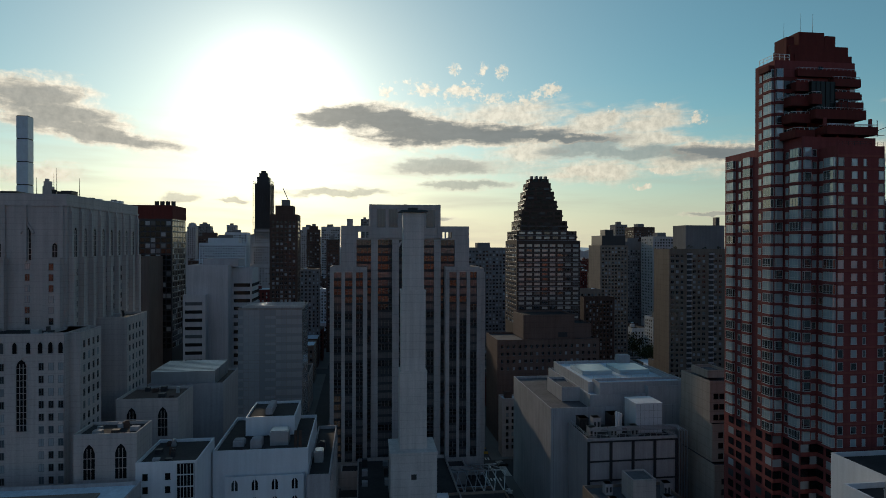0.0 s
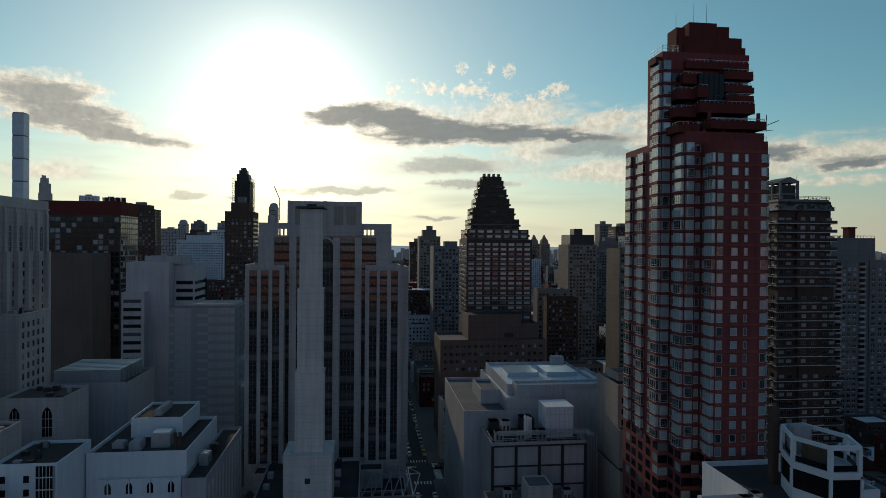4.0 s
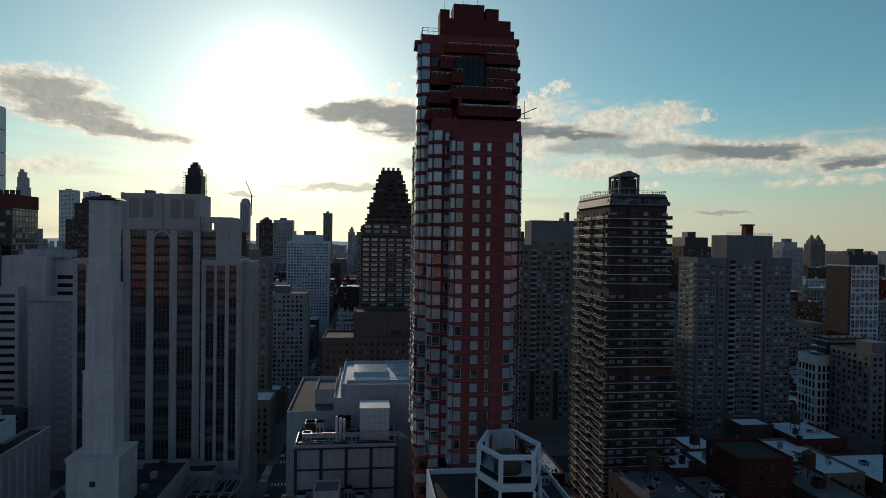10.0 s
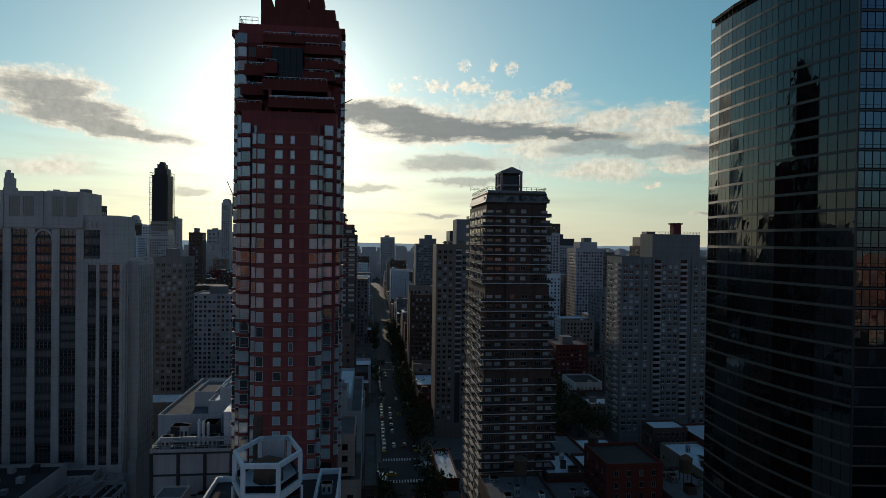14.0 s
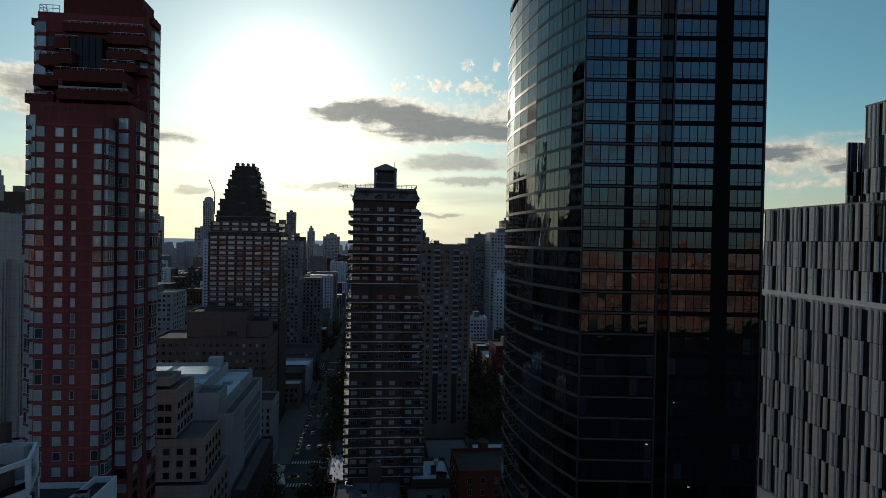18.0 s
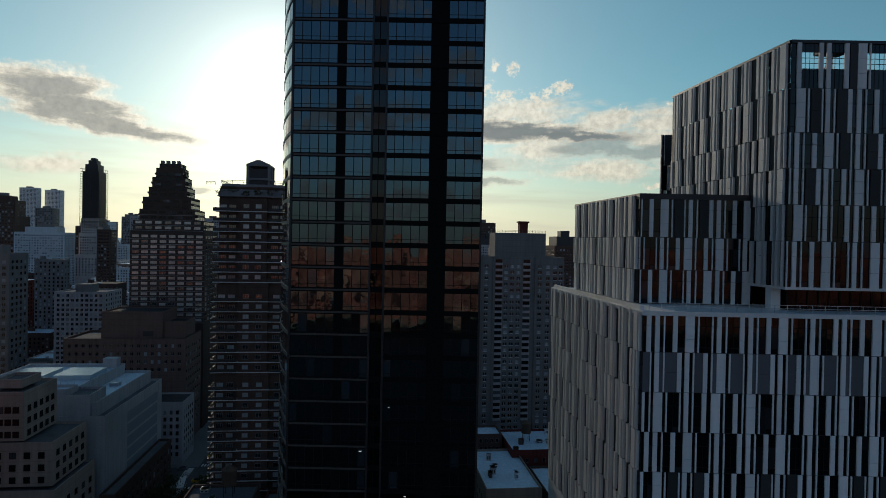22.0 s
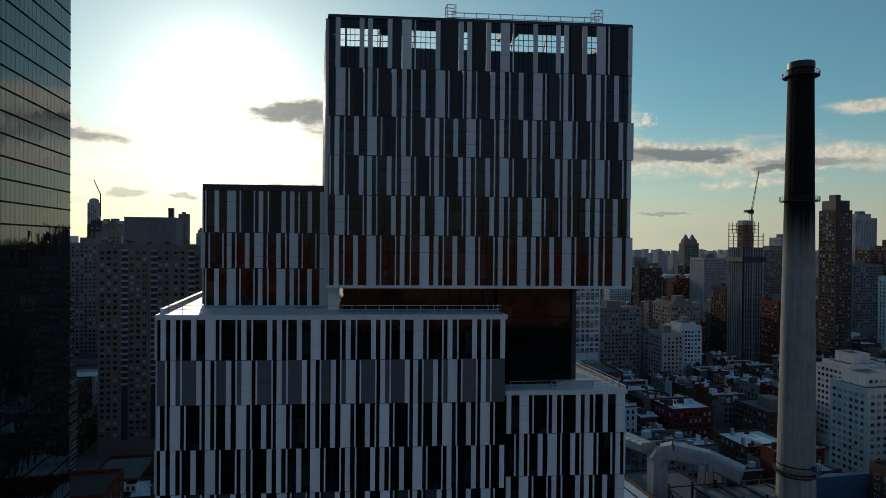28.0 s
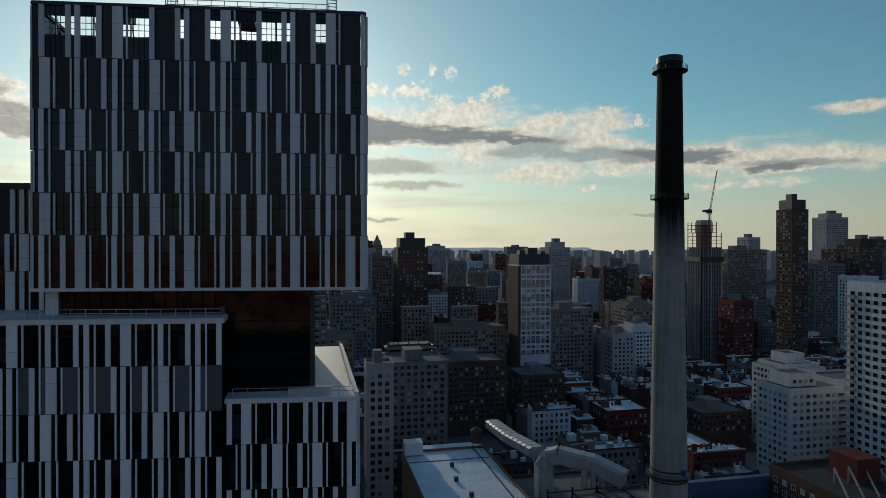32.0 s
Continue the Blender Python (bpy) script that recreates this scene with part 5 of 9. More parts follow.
def pier_wall(parent, face, z0, z1, piers, floor, seed, wide=1.3, proud=0.55, mat=LIMESTONE, split=2, head=2.5, single=True):
    """Tall piers with stacked dark windows and spandrels between them."""
    rng = random.Random(seed)
    p, ang, length = face
    c, sn = math.cos(radians(ang)), math.sin(radians(ang))
    q = lambda u, z, o: (p[0] + c * u + sn * o, p[1] + sn * u - c * o, z)
    edges = [length * i / piers for i in range(piers + 1)]
    key = ("pier", wide, proud, round(z1 - z0, 1), mat.name)
    if key not in MESHES:
        MESHES[key] = Shape().box(-wide / 2, wide / 2, -proud, 0.0, 0, z1 - z0).mesh("pier", mat)
    for u in edges:
        u = min(max(u, wide / 2), length - wide / 2)
        part("pier", MESHES[key], None, parent, at=pose(*q(u, z0, 0), 0, 0, ang))
    rows = int((z1 - head - z0) / floor)
    for a, b2 in zip(edges, edges[1:]):
        g, f = Shape(), Shape()
        a, b2 = a + wide * 0.55, b2 - wide * 0.55
        w = b2 - a
        key = ("bay_window", round(w, 2), floor, split)
        if single and key not in MESHES:
            s = Shape()
            s.box(-w / 2, w / 2, -0.12, 0, 0, 0.7, 0)
            for i in range(split + 1):
                x = -w / 2 + w * i / split
                s.box(x - 0.10, x + 0.10, -0.14, 0, 0.7, floor, 2, False)
            for i in range(split):
                x0, x1 = -w / 2 + w * i / split + 0.06, -w / 2 + w * (i + 1) / split - 0.06
                s.quad((x0, -0.04, 0.7), (x1, -0.04, 0.7), (x1, -0.04, floor), (x0, -0.04, floor), 1)
            MESHES[key] = s.mesh("window", [PIER_SPANDREL, PIER_PANE, LIMESTONE])
        for r in range(rows):
            z = z0 + r * floor
            if single and z > 30:
                part("window", MESHES[key], None, parent, at=pose(*q((a + b2) / 2, z, 0), 0, 0, ang))
                continue
            for i in range(split):
                u0, u1 = a + w * i / split + 0.06, a + w * (i + 1) / split - 0.06
                g.quad(q(u0, z + 0.7, 0.05), q(u1, z + 0.7, 0.05), q(u1, z + floor - 0.1, 0.05), q(u0, z + floor - 0.1, 0.05))
            g.quad(q(a, z - 0.1, 0.10), q(b2, z - 0.1, 0.10), q(b2, z + 0.7, 0.10), q(a, z + 0.7, 0.10), 1)
        if g.f:
            part("glazing_beyond", g, [BLUE_PANE, DARK_FRAME], parent, kind="stuff")


pt = thing("pier_tower", "limestone hospital tower with tall piers and dark window strips", "building")
shell(pt, -12.5, 37.0, 239.5, 256.0, 0.15, 104.3, LIMESTONE, ROOF_GREY, 0.4)
# pierced attic parapet, open to the sky behind
attic = Shape().box(-12.5, 37.0, 239.5, 240.5, 106.7, 109.0)
edge = -12.5
for g0 in (-6.0, 2.1, 18.4, 26.5):
    for i in range(3):
        a = g0 + i * 1.45
        attic.box(edge, a, 239.5, 240.5, 104.3, 106.7)
        edge = a + 0.95
attic.box(edge, 37.0, 239.5, 240.5, 104.3, 106.7)
attic.box(-12.5, -11.7, 240.5, 256.0, 104.3, 109.0).box(36.2, 37.0, 240.5, 256.0, 104.3, 109.0)
part("attic_parapet", attic, LIMESTONE, pt, "pale stone parapet with square openings")
shell(pt, -1.8, 25.6, 238.7, 254.0, 104.2, 117.2, LIMESTONE, ROOF_GREY, 0.8, name="upper_wall")
for x0 in (1.0, 5.6, 15.4, 20.0):
    part("upper_window", window_mesh(3.4, 7.0, GREY_FRAME, BLUE_PANE, 3), None, pt, at=pose(x0 + 1.7, 238.7, 108.4))
shell(pt, -16.5, -2.6, 235.8, 256.0, 0.15, 93.4, LIMESTONE, ROOF_GREY, 1.0, name="wing_wall")
shell(pt, 27.2, 40.4, 235.8, 256.0, 0.15, 93.4, LIMESTONE, ROOF_GREY, 1.0, name="wing_wall")
shell(pt, 40.4, 43.4, 241.0, 258.0, 0.15, 92.6, LIMESTONE, ROOF_GREY, 1.0, name="side_wall")


def window_bays(parent, x0, x1, y, z0, z1, bays, floor=3.1, cols=4, proud=0.7):
    """A wall of broad stone piers with deep bays of stacked windows between them."""
    xs = [x0] + [v for b in bays for v in b] + [x1]
    for a, b2 in zip(xs[::2], xs[1::2]):
        s = Shape().box(a, b2, y - proud, y, z0, z1)
        for z in range(int(z0) + 6, int(z1) - 2, 6):
            s.box(a - 0.04, b2 + 0.04, y - proud - 0.05, y - proud, z, z + 0.14)
        part("pier", s, LIMESTONE, parent)
    for a, b2 in bays:
        w = b2 - a
        key = ("bay_floor", round(w, 2), cols)
        if key not in MESHES:
            s = Shape().box(-w / 2, w / 2, -0.14, 0, 0, 0.95, 0)
            for i in range(cols + 1):
                x = -w / 2 + w * i / cols
                s.box(x - 0.09, x + 0.09, -0.2, 0, 0.95, floor, 2, False)
            for i in range(cols):
                u0, u1 = -w / 2 + w * i / cols + 0.09, -w / 2 + w * (i + 1) / cols - 0.09
                s.quad((u0, -0.04, 0.95), (u1, -0.04, 0.95), (u1, -0.04, floor), (u0, -0.04, floor), 1)
                s.box(u0, u1, -0.1, -0.04, 2.1, 2.17, 2, False)
            MESHES[key] = s.mesh("window", [PIER_SPANDREL, PIER_PANE, BAY_FRAME])
        k = 0
        while z0 + (k + 1) * floor < z1:
            part("window", MESHES[key], None, parent, at=pose((a + b2) / 2, y, z0 + k * floor))
            k += 1


BAY_FRAME = masonry("warm_grey_mullion", (0.17, 0.145, 0.135), rough=0.6)
window_bays(pt, -12.5, 37.0, 239.5, 20, 103.9, [(c - 2.75, c + 2.75) for c in (-3.9, 4.2, 12.3, 20.4, 28.5)])
arch = Shape()
for i in range(12):
    a0, a1 = math.pi * i / 12, math.pi * (i + 1) / 12
    p = [(12.3 + r * math.cos(a), 238.7, 99.8 + r * 1.2 * math.sin(a)) for r, a in ((2.75, a0), (3.4, a0), (3.4, a1), (2.75, a1))]
    q = [(x, y + 0.8, z) for x, y, z in p]
    arch.quad(*p)
    arch.quad(p[0], p[3], q[3], q[0])
    arch.quad(p[2], p[1], q[1], q[2])
part("great_arch", arch, LIMESTONE, pt)
window_bays(pt, -16.5, -2.6, 235.8, 20, 91.9, [(-15.0, -12.2), (-10.9, -8.1), (-6.8, -4.2)], cols=2, proud=0.5)
window_bays(pt, 27.2, 40.4, 235.8, 20, 91.9, [(28.7, 31.5), (32.6, 35.4), (36.8, 39.4)], cols=2, proud=0.5)
pier_wall(pt, ((40.4, 235.8), 90, 5.0), 20, 91.5, 2, 3.1, 4, 1.0, split=1, head=1, single=False)
pier_wall(pt, ((43.4, 241.0), 90, 16.0), 20, 91.0, 8, 3.1, 5, 0.9, 0.35, split=1, head=1, single=False)
for u in (-1.3, 11.9, 25.1):
    part("pier_cap", Shape().box(u - 0.5, u + 0.5, 238.2, 238.7, 104.4, 117.3), PALE_STONE, pt)
part("roof_plant", Shape().box(-10.5, -8.2, 248, 252, 104.0, 112.0), GREY_STONE, pt)

ch = thing("chimney", "tall rectangular limestone chimney rising from a stepped base", "chimney")
for x0, x1, y0, y1, z0, z1 in ((7.9, 14.3, 190.0, 196.0, 87.8, 111.6), (7.4, 14.8, 189.6, 196.4, 63.0, 87.8), (6.9, 15.2, 189.2, 196.8, 38.5, 63.0)):
    s = Shape().box(x0, x1, y0, y1, z0, z1 - 0.5)
    s.box(x0 - 0.1, x1 + 0.1, y0 - 0.1, y1 + 0.1, z1 - 0.5, z1)
    part("shaft", s, CHIMNEY_STONE, ch)
part("cap", Shape().loft([[(6.6, 189.0, 111.8), (15.6, 189.0, 111.8), (15.6, 197.0, 111.8), (6.6, 197.0, 111.8)], [(7.4, 189.8, 112.4), (14.8, 189.8, 112.4), (14.8, 196.2, 112.4), (7.4, 196.2, 112.4)]]), DARK_METAL, ch)
part("flue", Shape().tube(11.1, 193, 111.5, 113.2, 1.6, 1.6, 16), DARK_METAL, ch)
part("base", Shape().box(4.0, 18.0, 186.0, 200.0, 0.15, 39.0), CHIMNEY_STONE, ch)
part("base_coping", Shape().box(3.8, 18.2, 185.8, 200.2, 38.2, 39.2), CHIMNEY_STONE, ch)
part("diamond_vent", Shape().prism([(10.2, 185.93), (11.8, 185.93), (11.8, 185.99), (10.2, 185.99)], 31.0, 32.6), CHARCOAL, ch)
pl = thing("power_house", "low stone power house with flat roof under the chimney", "building")
shell(pl, -6.0, 26.0, 180.0, 227.0, 0.15, 24.0, PALE_STONE, ROOF_DARK, 1.0)
shell(pl, -12.0, 34.0, 227.0, 235.2, 0.15, 19.5, LIMESTONE, ROOF_DARK, 0.8, name="podium_wall")
for i in range(12):
    part("roof_vent", Shape().box(-4.5 + (i % 4) * 7.4, -2.6 + (i % 4) * 7.4, 203 + (i // 4) * 9, 205 + (i // 4) * 9, 23.0, 24.4 + 0.5 * (i % 3)), (STEEL, GREY_STONE, CHARCOAL)[i % 3], pl)
windows(pl, sides(-6, 26, 180, 232)["front"], 4, 22, 8, 6, 1.6, 3.6, DARK_FRAME, PANE_DARK, 2, single=True)

ho = thing("gothic_hospital", "pale stone hospital tower with pointed arches and stepped buttresses", "building")
shell(ho, -135.0, -86.0, 185.0, 240.0, 0.15, 115.6, PALE_STONE, ROOF_DARK, 1.2)


def arch_part(parent, at, w, h, deep=0.5, bars=2, name="arched_window"):
    """A pointed window: stone surround, dark panes, bars. Its foot is at the origin of the pose, the outside is -y."""
    key = ("arch", round(w, 2), round(h, 2), bars)
    if key not in MESHES:
        out = lambda k, y: [(-w / 2 * k, y, 0), (w / 2 * k, y, 0), (w / 2 * k, y, h - w * 0.75 * k), (w * 0.38 * k, y, h - w * 0.35 * k), (0, y, h + w * 0.12 * (k - 1) * 8), (-w * 0.38 * k, y, h - w * 0.35 * k), (-w / 2 * k, y, h - w * 0.75 * k)]
        s = Shape()
        a, b2, c2 = out(1.22, -0.18), out(1.0, -0.18), out(1.0, -0.02)
        d2 = out(1.22, 0.0)
        for q in range(7):
            r = (q + 1) % 7
            if q:
                s.quad(a[q], a[r], b2[r], b2[q], 0)
                s.quad(d2[q], d2[r], a[r], a[q], 0)
            s.quad(b2[q], b2[r], c2[r], c2[q], 0)
        n = len(s.v)
        s.v += c2
        s.f.append(tuple(range(n, n + 7)))
        s.m.append(1)
        for k in range(1, bars + 1):
            x = -w / 2 + w * k / (bars + 1)
            s.box(x - 0.07, x + 0.07, -0.12, -0.03, 0, h - w * 0.5, 0)
        for k in range(1, int(h / 1.6)):
            s.box(-w / 2, w / 2, -0.10, -0.03, k * 1.6 - 0.06, k * 1.6 + 0.06, 0)
        MESHES[key] = s.mesh(name, [PALE_STONE, PANE_DARK])
    part(name, MESHES[key], None, parent, at=at)


# upper front: stepped bays, a great arch between them and slim lancets
for k in range(4):
    x = -131.6 + k * 14.2
    part("front_bay", Shape().box(x - 2.2, x + 2.2, 182.8, 185.0, 0.15, 97.3), PALE_STONE, ho)
    part("bay_coping", Shape().box(x - 2.4, x + 2.4, 182.6, 185.0, 97.3, 97.8), PALE_STONE, ho)
    arch_part(ho, pose(x, 185.0, 98.0), 1.3, 4.0, bars=1)
    for r in range(6):
        part("window", window_mesh(1.25, 1.9, GREY_FRAME, PANE, 2), None, ho, at=pose(x, 182.8, 79.5 + r * 3.0))
    if k < 3:
        arch_part(ho, pose(x + 7.1, 185.0, 97.2), 2.0, 9.4, bars=2)
        part("hood_mould", Shape().beam((x + 5.4, 184.8, 104.6), (x + 7.1, 184.8, 107.6), 0.25).beam((x + 7.1, 184.8, 107.6), (x + 8.8, 184.8, 104.6), 0.25), PALE_STONE, ho)
        for r in range(6):
            part("window", window_mesh(1.25, 1.9, GREY_FRAME, PANE, 2), None, ho, at=pose(x + 7.1, 185.0, 79.5 + r * 3.0))
for x in (-124.0, -110.0, -102.0, -96.5, -87.2):
    part("buttress", Shape().box(x - 0.5, x + 0.5, 184.3, 185.0, 97, 112.4), PALE_STONE, ho)
part("cornice", Shape().box(-135.2, -85.8, 184.7, 185.0, 112.2, 112.8).box(-86.0, -85.7, 185.0, 240.2, 112.2, 112.8), PALE_STONE, ho)
# long side: buttresses with lancets and stacked windows between
for k in range(9):
    y = 187.0 + k * 6.4
    s = Shape()
    s.box(-86.0, -84.6, y - 0.8, y + 0.8, 30, 98.0)
    s.box(-86.0, -85.2, y - 0.6, y + 0.6, 98.0, 110.5)
    s.loft([[(-86, y - 0.6, 110.5), (-85.2, y - 0.6, 110.5), (-85.2, y + 0.6, 110.5), (-86, y + 0.6, 110.5)], [(-86, y - 0.4, 113), (-85.9, y - 0.4, 113), (-85.9, y + 0.4, 113), (-86, y + 0.4, 113)]])
    part("buttress", s, PALE_STONE, ho)
    if k < 8:
        arch_part(ho, pose(-86.0, y + 3.2, 98.0, 0, 0, 90), 1.7, 8.6, bars=1)
windows(ho, ((-86.0, 188.5), 90, 50.0), 62.0, 96.5, 16, 3.05, 1.0, 1.7, GREY_FRAME, PANE, 2, rise=0.2, single=False)
# lower wings
shell(ho, -135.0, -79.5, 169.0, 185.0, 0.15, 79.0, PALE_STONE, ROOF_DARK, 1.0, name="wing_wall")
shell(ho, -86.0, -77.0, 172.0, 185.0, 0.15, 78.8, PALE_STONE, ROOF_DARK, 0.8, name="wing_wall")
shell(ho, -86.0, -77.0, 204.0, 222.0, 0.15, 79.0, PALE_STONE, ROOF_DARK, 0.8, name="wing_wall")
for k in range(4):
    x = -131.2 + k * 13.9
    arch_part(ho, pose(x, 169.0, 54.4), 2.4, 18.2, bars=2)
    for dx in (-1.6, 1.6, 4.4, 6.8, 9.2):
        arch_part(ho, pose(x + dx if dx > 2 else x + dx, 169.0, 74.0), 1.1, 2.9, bars=0)
    for r in range(12):
        for dx in (4.6, 6.9, 9.2):
            part("window", window_mesh(1.25, 1.9, GREY_FRAME, PANE, 2), None, ho, at=pose(x + dx, 169.0, 34.5 + r * 3.2))
    part("string_course", Shape().box(x - 6, x + 7.9, 168.8, 169.0, 73.0, 73.3), PALE_STONE, ho)
for y0, n in ((172.0, 4), (204.0, 5)):
    windows(ho, ((-77.0, y0), 90, n * 3.3), 36.0, 78.0, n, 3.2, 1.1, 1.8, GREY_FRAME, PANE, 2, rise=0.2, single=False)
for i, x in enumerate((-101.0, -96.2, -95.4, -89.0)):
    part("antenna_mast", Shape().tube(x, 200, 114.6, 121.5 + (i % 3) * 1.5, 0.12, 0.05, 6), DARK_METAL, ho)
part("roof_plant", Shape().box(-92.5, -89.5, 196, 200, 114.6, 117.4).box(-110, -104, 195, 203, 114.6, 117.0), DARK_METAL, ho)
for i in range(3):
    part("roof_dish", Shape().tube(-95.2 + i * 1.4, 198, 115.0, 117.8 - i * 0.5, 0.5, 0.7, 10), DARK_METAL, ho)

# chapel-like low wings in front
def low_wing(name, label, x0, x1, y0, y1, z1, wall, n=0, arch=True, roof=ROOF_BROWN):
    t = thing(name, label, "building", "hospital wings")
    shell(t, x0, x1, y0, y1, 0.15, z1, wall, roof, 0.8)
    for i in range(n):
        x = x0 + (x1 - x0) * (i + 0.5) / n
        w = min(2.6, (x1 - x0) / n * 0.45)
        pts = [(-w / 2, -9.0), (w / 2, -9.0), (w / 2, -2.6), (w * 0.3, -1.3), (0.0, -0.5), (-w * 0.3, -1.3), (-w / 2, -2.6)]
        s = Shape()
        s.v += [(x + a, y0 - 0.06, z1 - 2.0 + b2) for a, b2 in pts]
        s.f.append(tuple(range(len(pts))))
        s.m.append(0)
        part("arched_window", s, PANE_DARK, t)
        bars = Shape()
        for a in (-w / 6, w / 6):
            bars.box(x + a - 0.06, x + a + 0.06, y0 - 0.14, y0 - 0.07, z1 - 11, z1 - 3.6)
        for zz in (z1 - 8.5, z1 - 6.0):
            bars.box(x - w / 2, x + w / 2, y0 - 0.13, y0 - 0.07, zz, zz + 0.15)
        part("tracery", bars, PALE_STONE, t)
    return t


low_wing("stone_wing", "low pale stone hospital wing with tall arched windows", -73.5, -59, 160, 171, 55.7, PALE_STONE, 2, roof=ROOF_DARK)
low_wing("stone_wing", "low pale stone hospital wing with tall arched windows", -75, -57.8, 190, 206, 56.8, PALE_STONE, 2)
low_wing("stone_annex", "grey stone annex with slatted roof plant", -76.8, -52, 222, 248, 54.0, GREY_STONE, 0)
wa = low_wing("white_annex", "low white annex with a dark gridded glass bay", -58.6, -44.4, 158, 176, 49.0, WHITE_PAINT, 0, roof=ROOF_DARK)
part("glass_bay", Shape().box(-49.0, -45.0, 157.6, 158.0, 8, 48.4), PANE_DARK, wa)
gb = Shape()
for i in range(6):
    gb.box(-49.0 + i * 0.78, -48.9 + i * 0.78, 157.45, 157.6, 8, 48.4)
for k in range(14):
    gb.box(-49.0, -45.0, 157.45, 157.6, 8 + k * 2.9, 8.25 + k * 2.9)
part("glazing_grid", gb, WHITE_FRAME, wa)
for i in range(2):
    for k in range(4):
        part("window", window_mesh(1.2, 1.6, DARK_FRAME, PANE_DARK, 1), None, wa, at=pose(-56.4 + i * 5.2, 158.0, 35.0 + k * 3.2))
fb = low_wing("front_block", "low pale block with a broad flat roof", -112, -56, 128, 154, 46.0, GREY_STONE, 0, roof=ROOF_PALE)
part("roof_well", Shape().box(-84, -63, 132, 149, 45.3, 45.6), TAN_BRICK, fb)
part("roof_unit", Shape().box(-92, -88, 138, 143, 45.2, 46.8), GREY_STONE, fb)
plant = Shape()
for i in range(9):
    plant.box(-76, -55, 223 + i * 2.4, 224.6 + i * 2.4, 53.2, 58.0)
solo("louvred_plant", plant, STEEL, "rows of grey louvred cooling plant on a roof", "roof plant")
rr = random.Random(3)
for x0, x1, y0, y1, z, n in ((-72.5, -60, 161, 170, 54.9, 7), (-74, -59, 192, 205, 56.0, 6), (-57.5, -50, 160, 175, 48.2, 7), (-134, -82, 171, 184, 78.0, 9), (-85, -79, 205, 221, 78.2, 4)):
    for i in range(n):
        a, b2, w = rr.uniform(x0, x1 - 2), rr.uniform(y0, y1 - 2), rr.uniform(0.7, 2.2)
        solo("roof_unit", Shape().box(a, a + w, b2, b2 + w * 0.8, z, z + rr.uniform(0.5, 1.6)).box(a + 0.1, a + w - 0.1, b2 + 0.1, b2 + w * 0.7, z, z + 1.9 if w < 1.2 else z + 0.5), rr.choice((STEEL, GREY_STONE, CHARCOAL, BROWN_BRICK)), "small roof ventilation unit on a hospital wing", "roof unit", "hospital roof units")

wh = thing("white_laboratory", "white laboratory building with arched windows and a cluttered roof", "building")
shell(wh, -44.0, -19.0, 172.0, 205.0, 0.15, 46.5, WHITE_PAINT, ROOF_DARK, 1.0)
shell(wh, -19.0, -13.0, 168.0, 213.0, 0.15, 40.5, GREY_STONE, ROOF_DARK, 1.0, name="side_wall")
shell(wh, -38.0, -24.0, 186.0, 204.0, 46.0, 51.5, WHITE_PAINT, ROOF_DARK, 0.7, name="penthouse_wall")
shell(wh, -40.5, -20.0, 170.4, 174.0, 0.15, 40.0, WHITE_PAINT, ROOF_DARK, 0.6, name="bay_wall")
for i in range(4):
    for z in (26.0, 31.5, 36.2):
        x = -38.0 + i * 5.2
        pts = [(-0.8, 0), (0.8, 0), (0.8, 2.0), (0.4, 2.7), (0, 3.0), (-0.4, 2.7), (-0.8, 2.0)]
        s = Shape()
        s.v += [(x + a, 170.34, z + b2) for a, b2 in pts]
        s.f.append(tuple(range(len(pts))))
        s.m.append(0)
        part("arched_window", s, PANE_DARK, wh)
    part("mullion_fin", Shape().box(-38.0 + i * 5.2 - 0.12, -38.0 + i * 5.2 + 0.12, 170.0, 170.4, 15, 40.0), WHITE_PAINT, wh)
for k in range(11):
    part("fin", Shape().box(-13.0, -12.6, 170 + k * 4.0, 170.5 + k * 4.0, 5, 38), PALE_STONE, wh)
for x0, x1, y0, y1, z0, z1, m in ((-30, -25, 178, 183, 45.5, 49.2, STEEL), (-35, -32, 176, 180, 45.5, 47.6, GREY_STONE), (-18, -15.5, 180, 184, 39.5, 42.4, STEEL), (-40, -37, 178, 181, 45.5, 47, GREY_STONE), (-17.5, -15.5, 190, 192, 39.5, 42.0, CHARCOAL), (-33, -31, 190, 200, 51, 52.6, GREY_STONE)):
    solo("roof_unit", Shape().box(x0, x1, y0, y1, z0, z1).box(x0 + 0.3, x1 - 0.3, y0 + 0.3, y1 - 0.3, z1, z1 + 0.3), m, "boxy metal ventilation unit on the laboratory roof", "roof unit", "laboratory roof units")
for x in (-22.6, -21.4):
    solo("flue_pipe", Shape().tube(x, 174.5, 39.0, 50.5, 0.42, 0.42, 12), BROWN_BRICK, "tall brown flue pipe beside the laboratory", "pipe", "laboratory flues")

dr = thing("black_glass_slab", "black glass slab building with a dark red top band", "building")
shell(dr, -170, -116, 384, 412, 0.15, 117.0, CHARCOAL, ROOF_DARK, 0.5)
part("red_band", Shape().box(-170.3, -115.7, 383.7, 412.3, 117.0, 125.0), DARK_BRICK, dr)
windows(dr, ((-170, 384), 0, 54), 40, 116, 18, 3.3, 2.4, 2.4, DARK_FRAME, split=1, single=False, rise=0.5, margin=0.5)
windows(dr, ((-116, 384), 90, 28), 40, 122, 8, 3.3, 2.4, 2.4, WHITE_FRAME, split=1, single=False, rise=0.5, margin=0.5)
part("concrete_front", Shape().box(-150, -121, 360, 383.6, 0.15, 95.0), masonry("umber_concrete", (0.15, 0.115, 0.10)), dr)
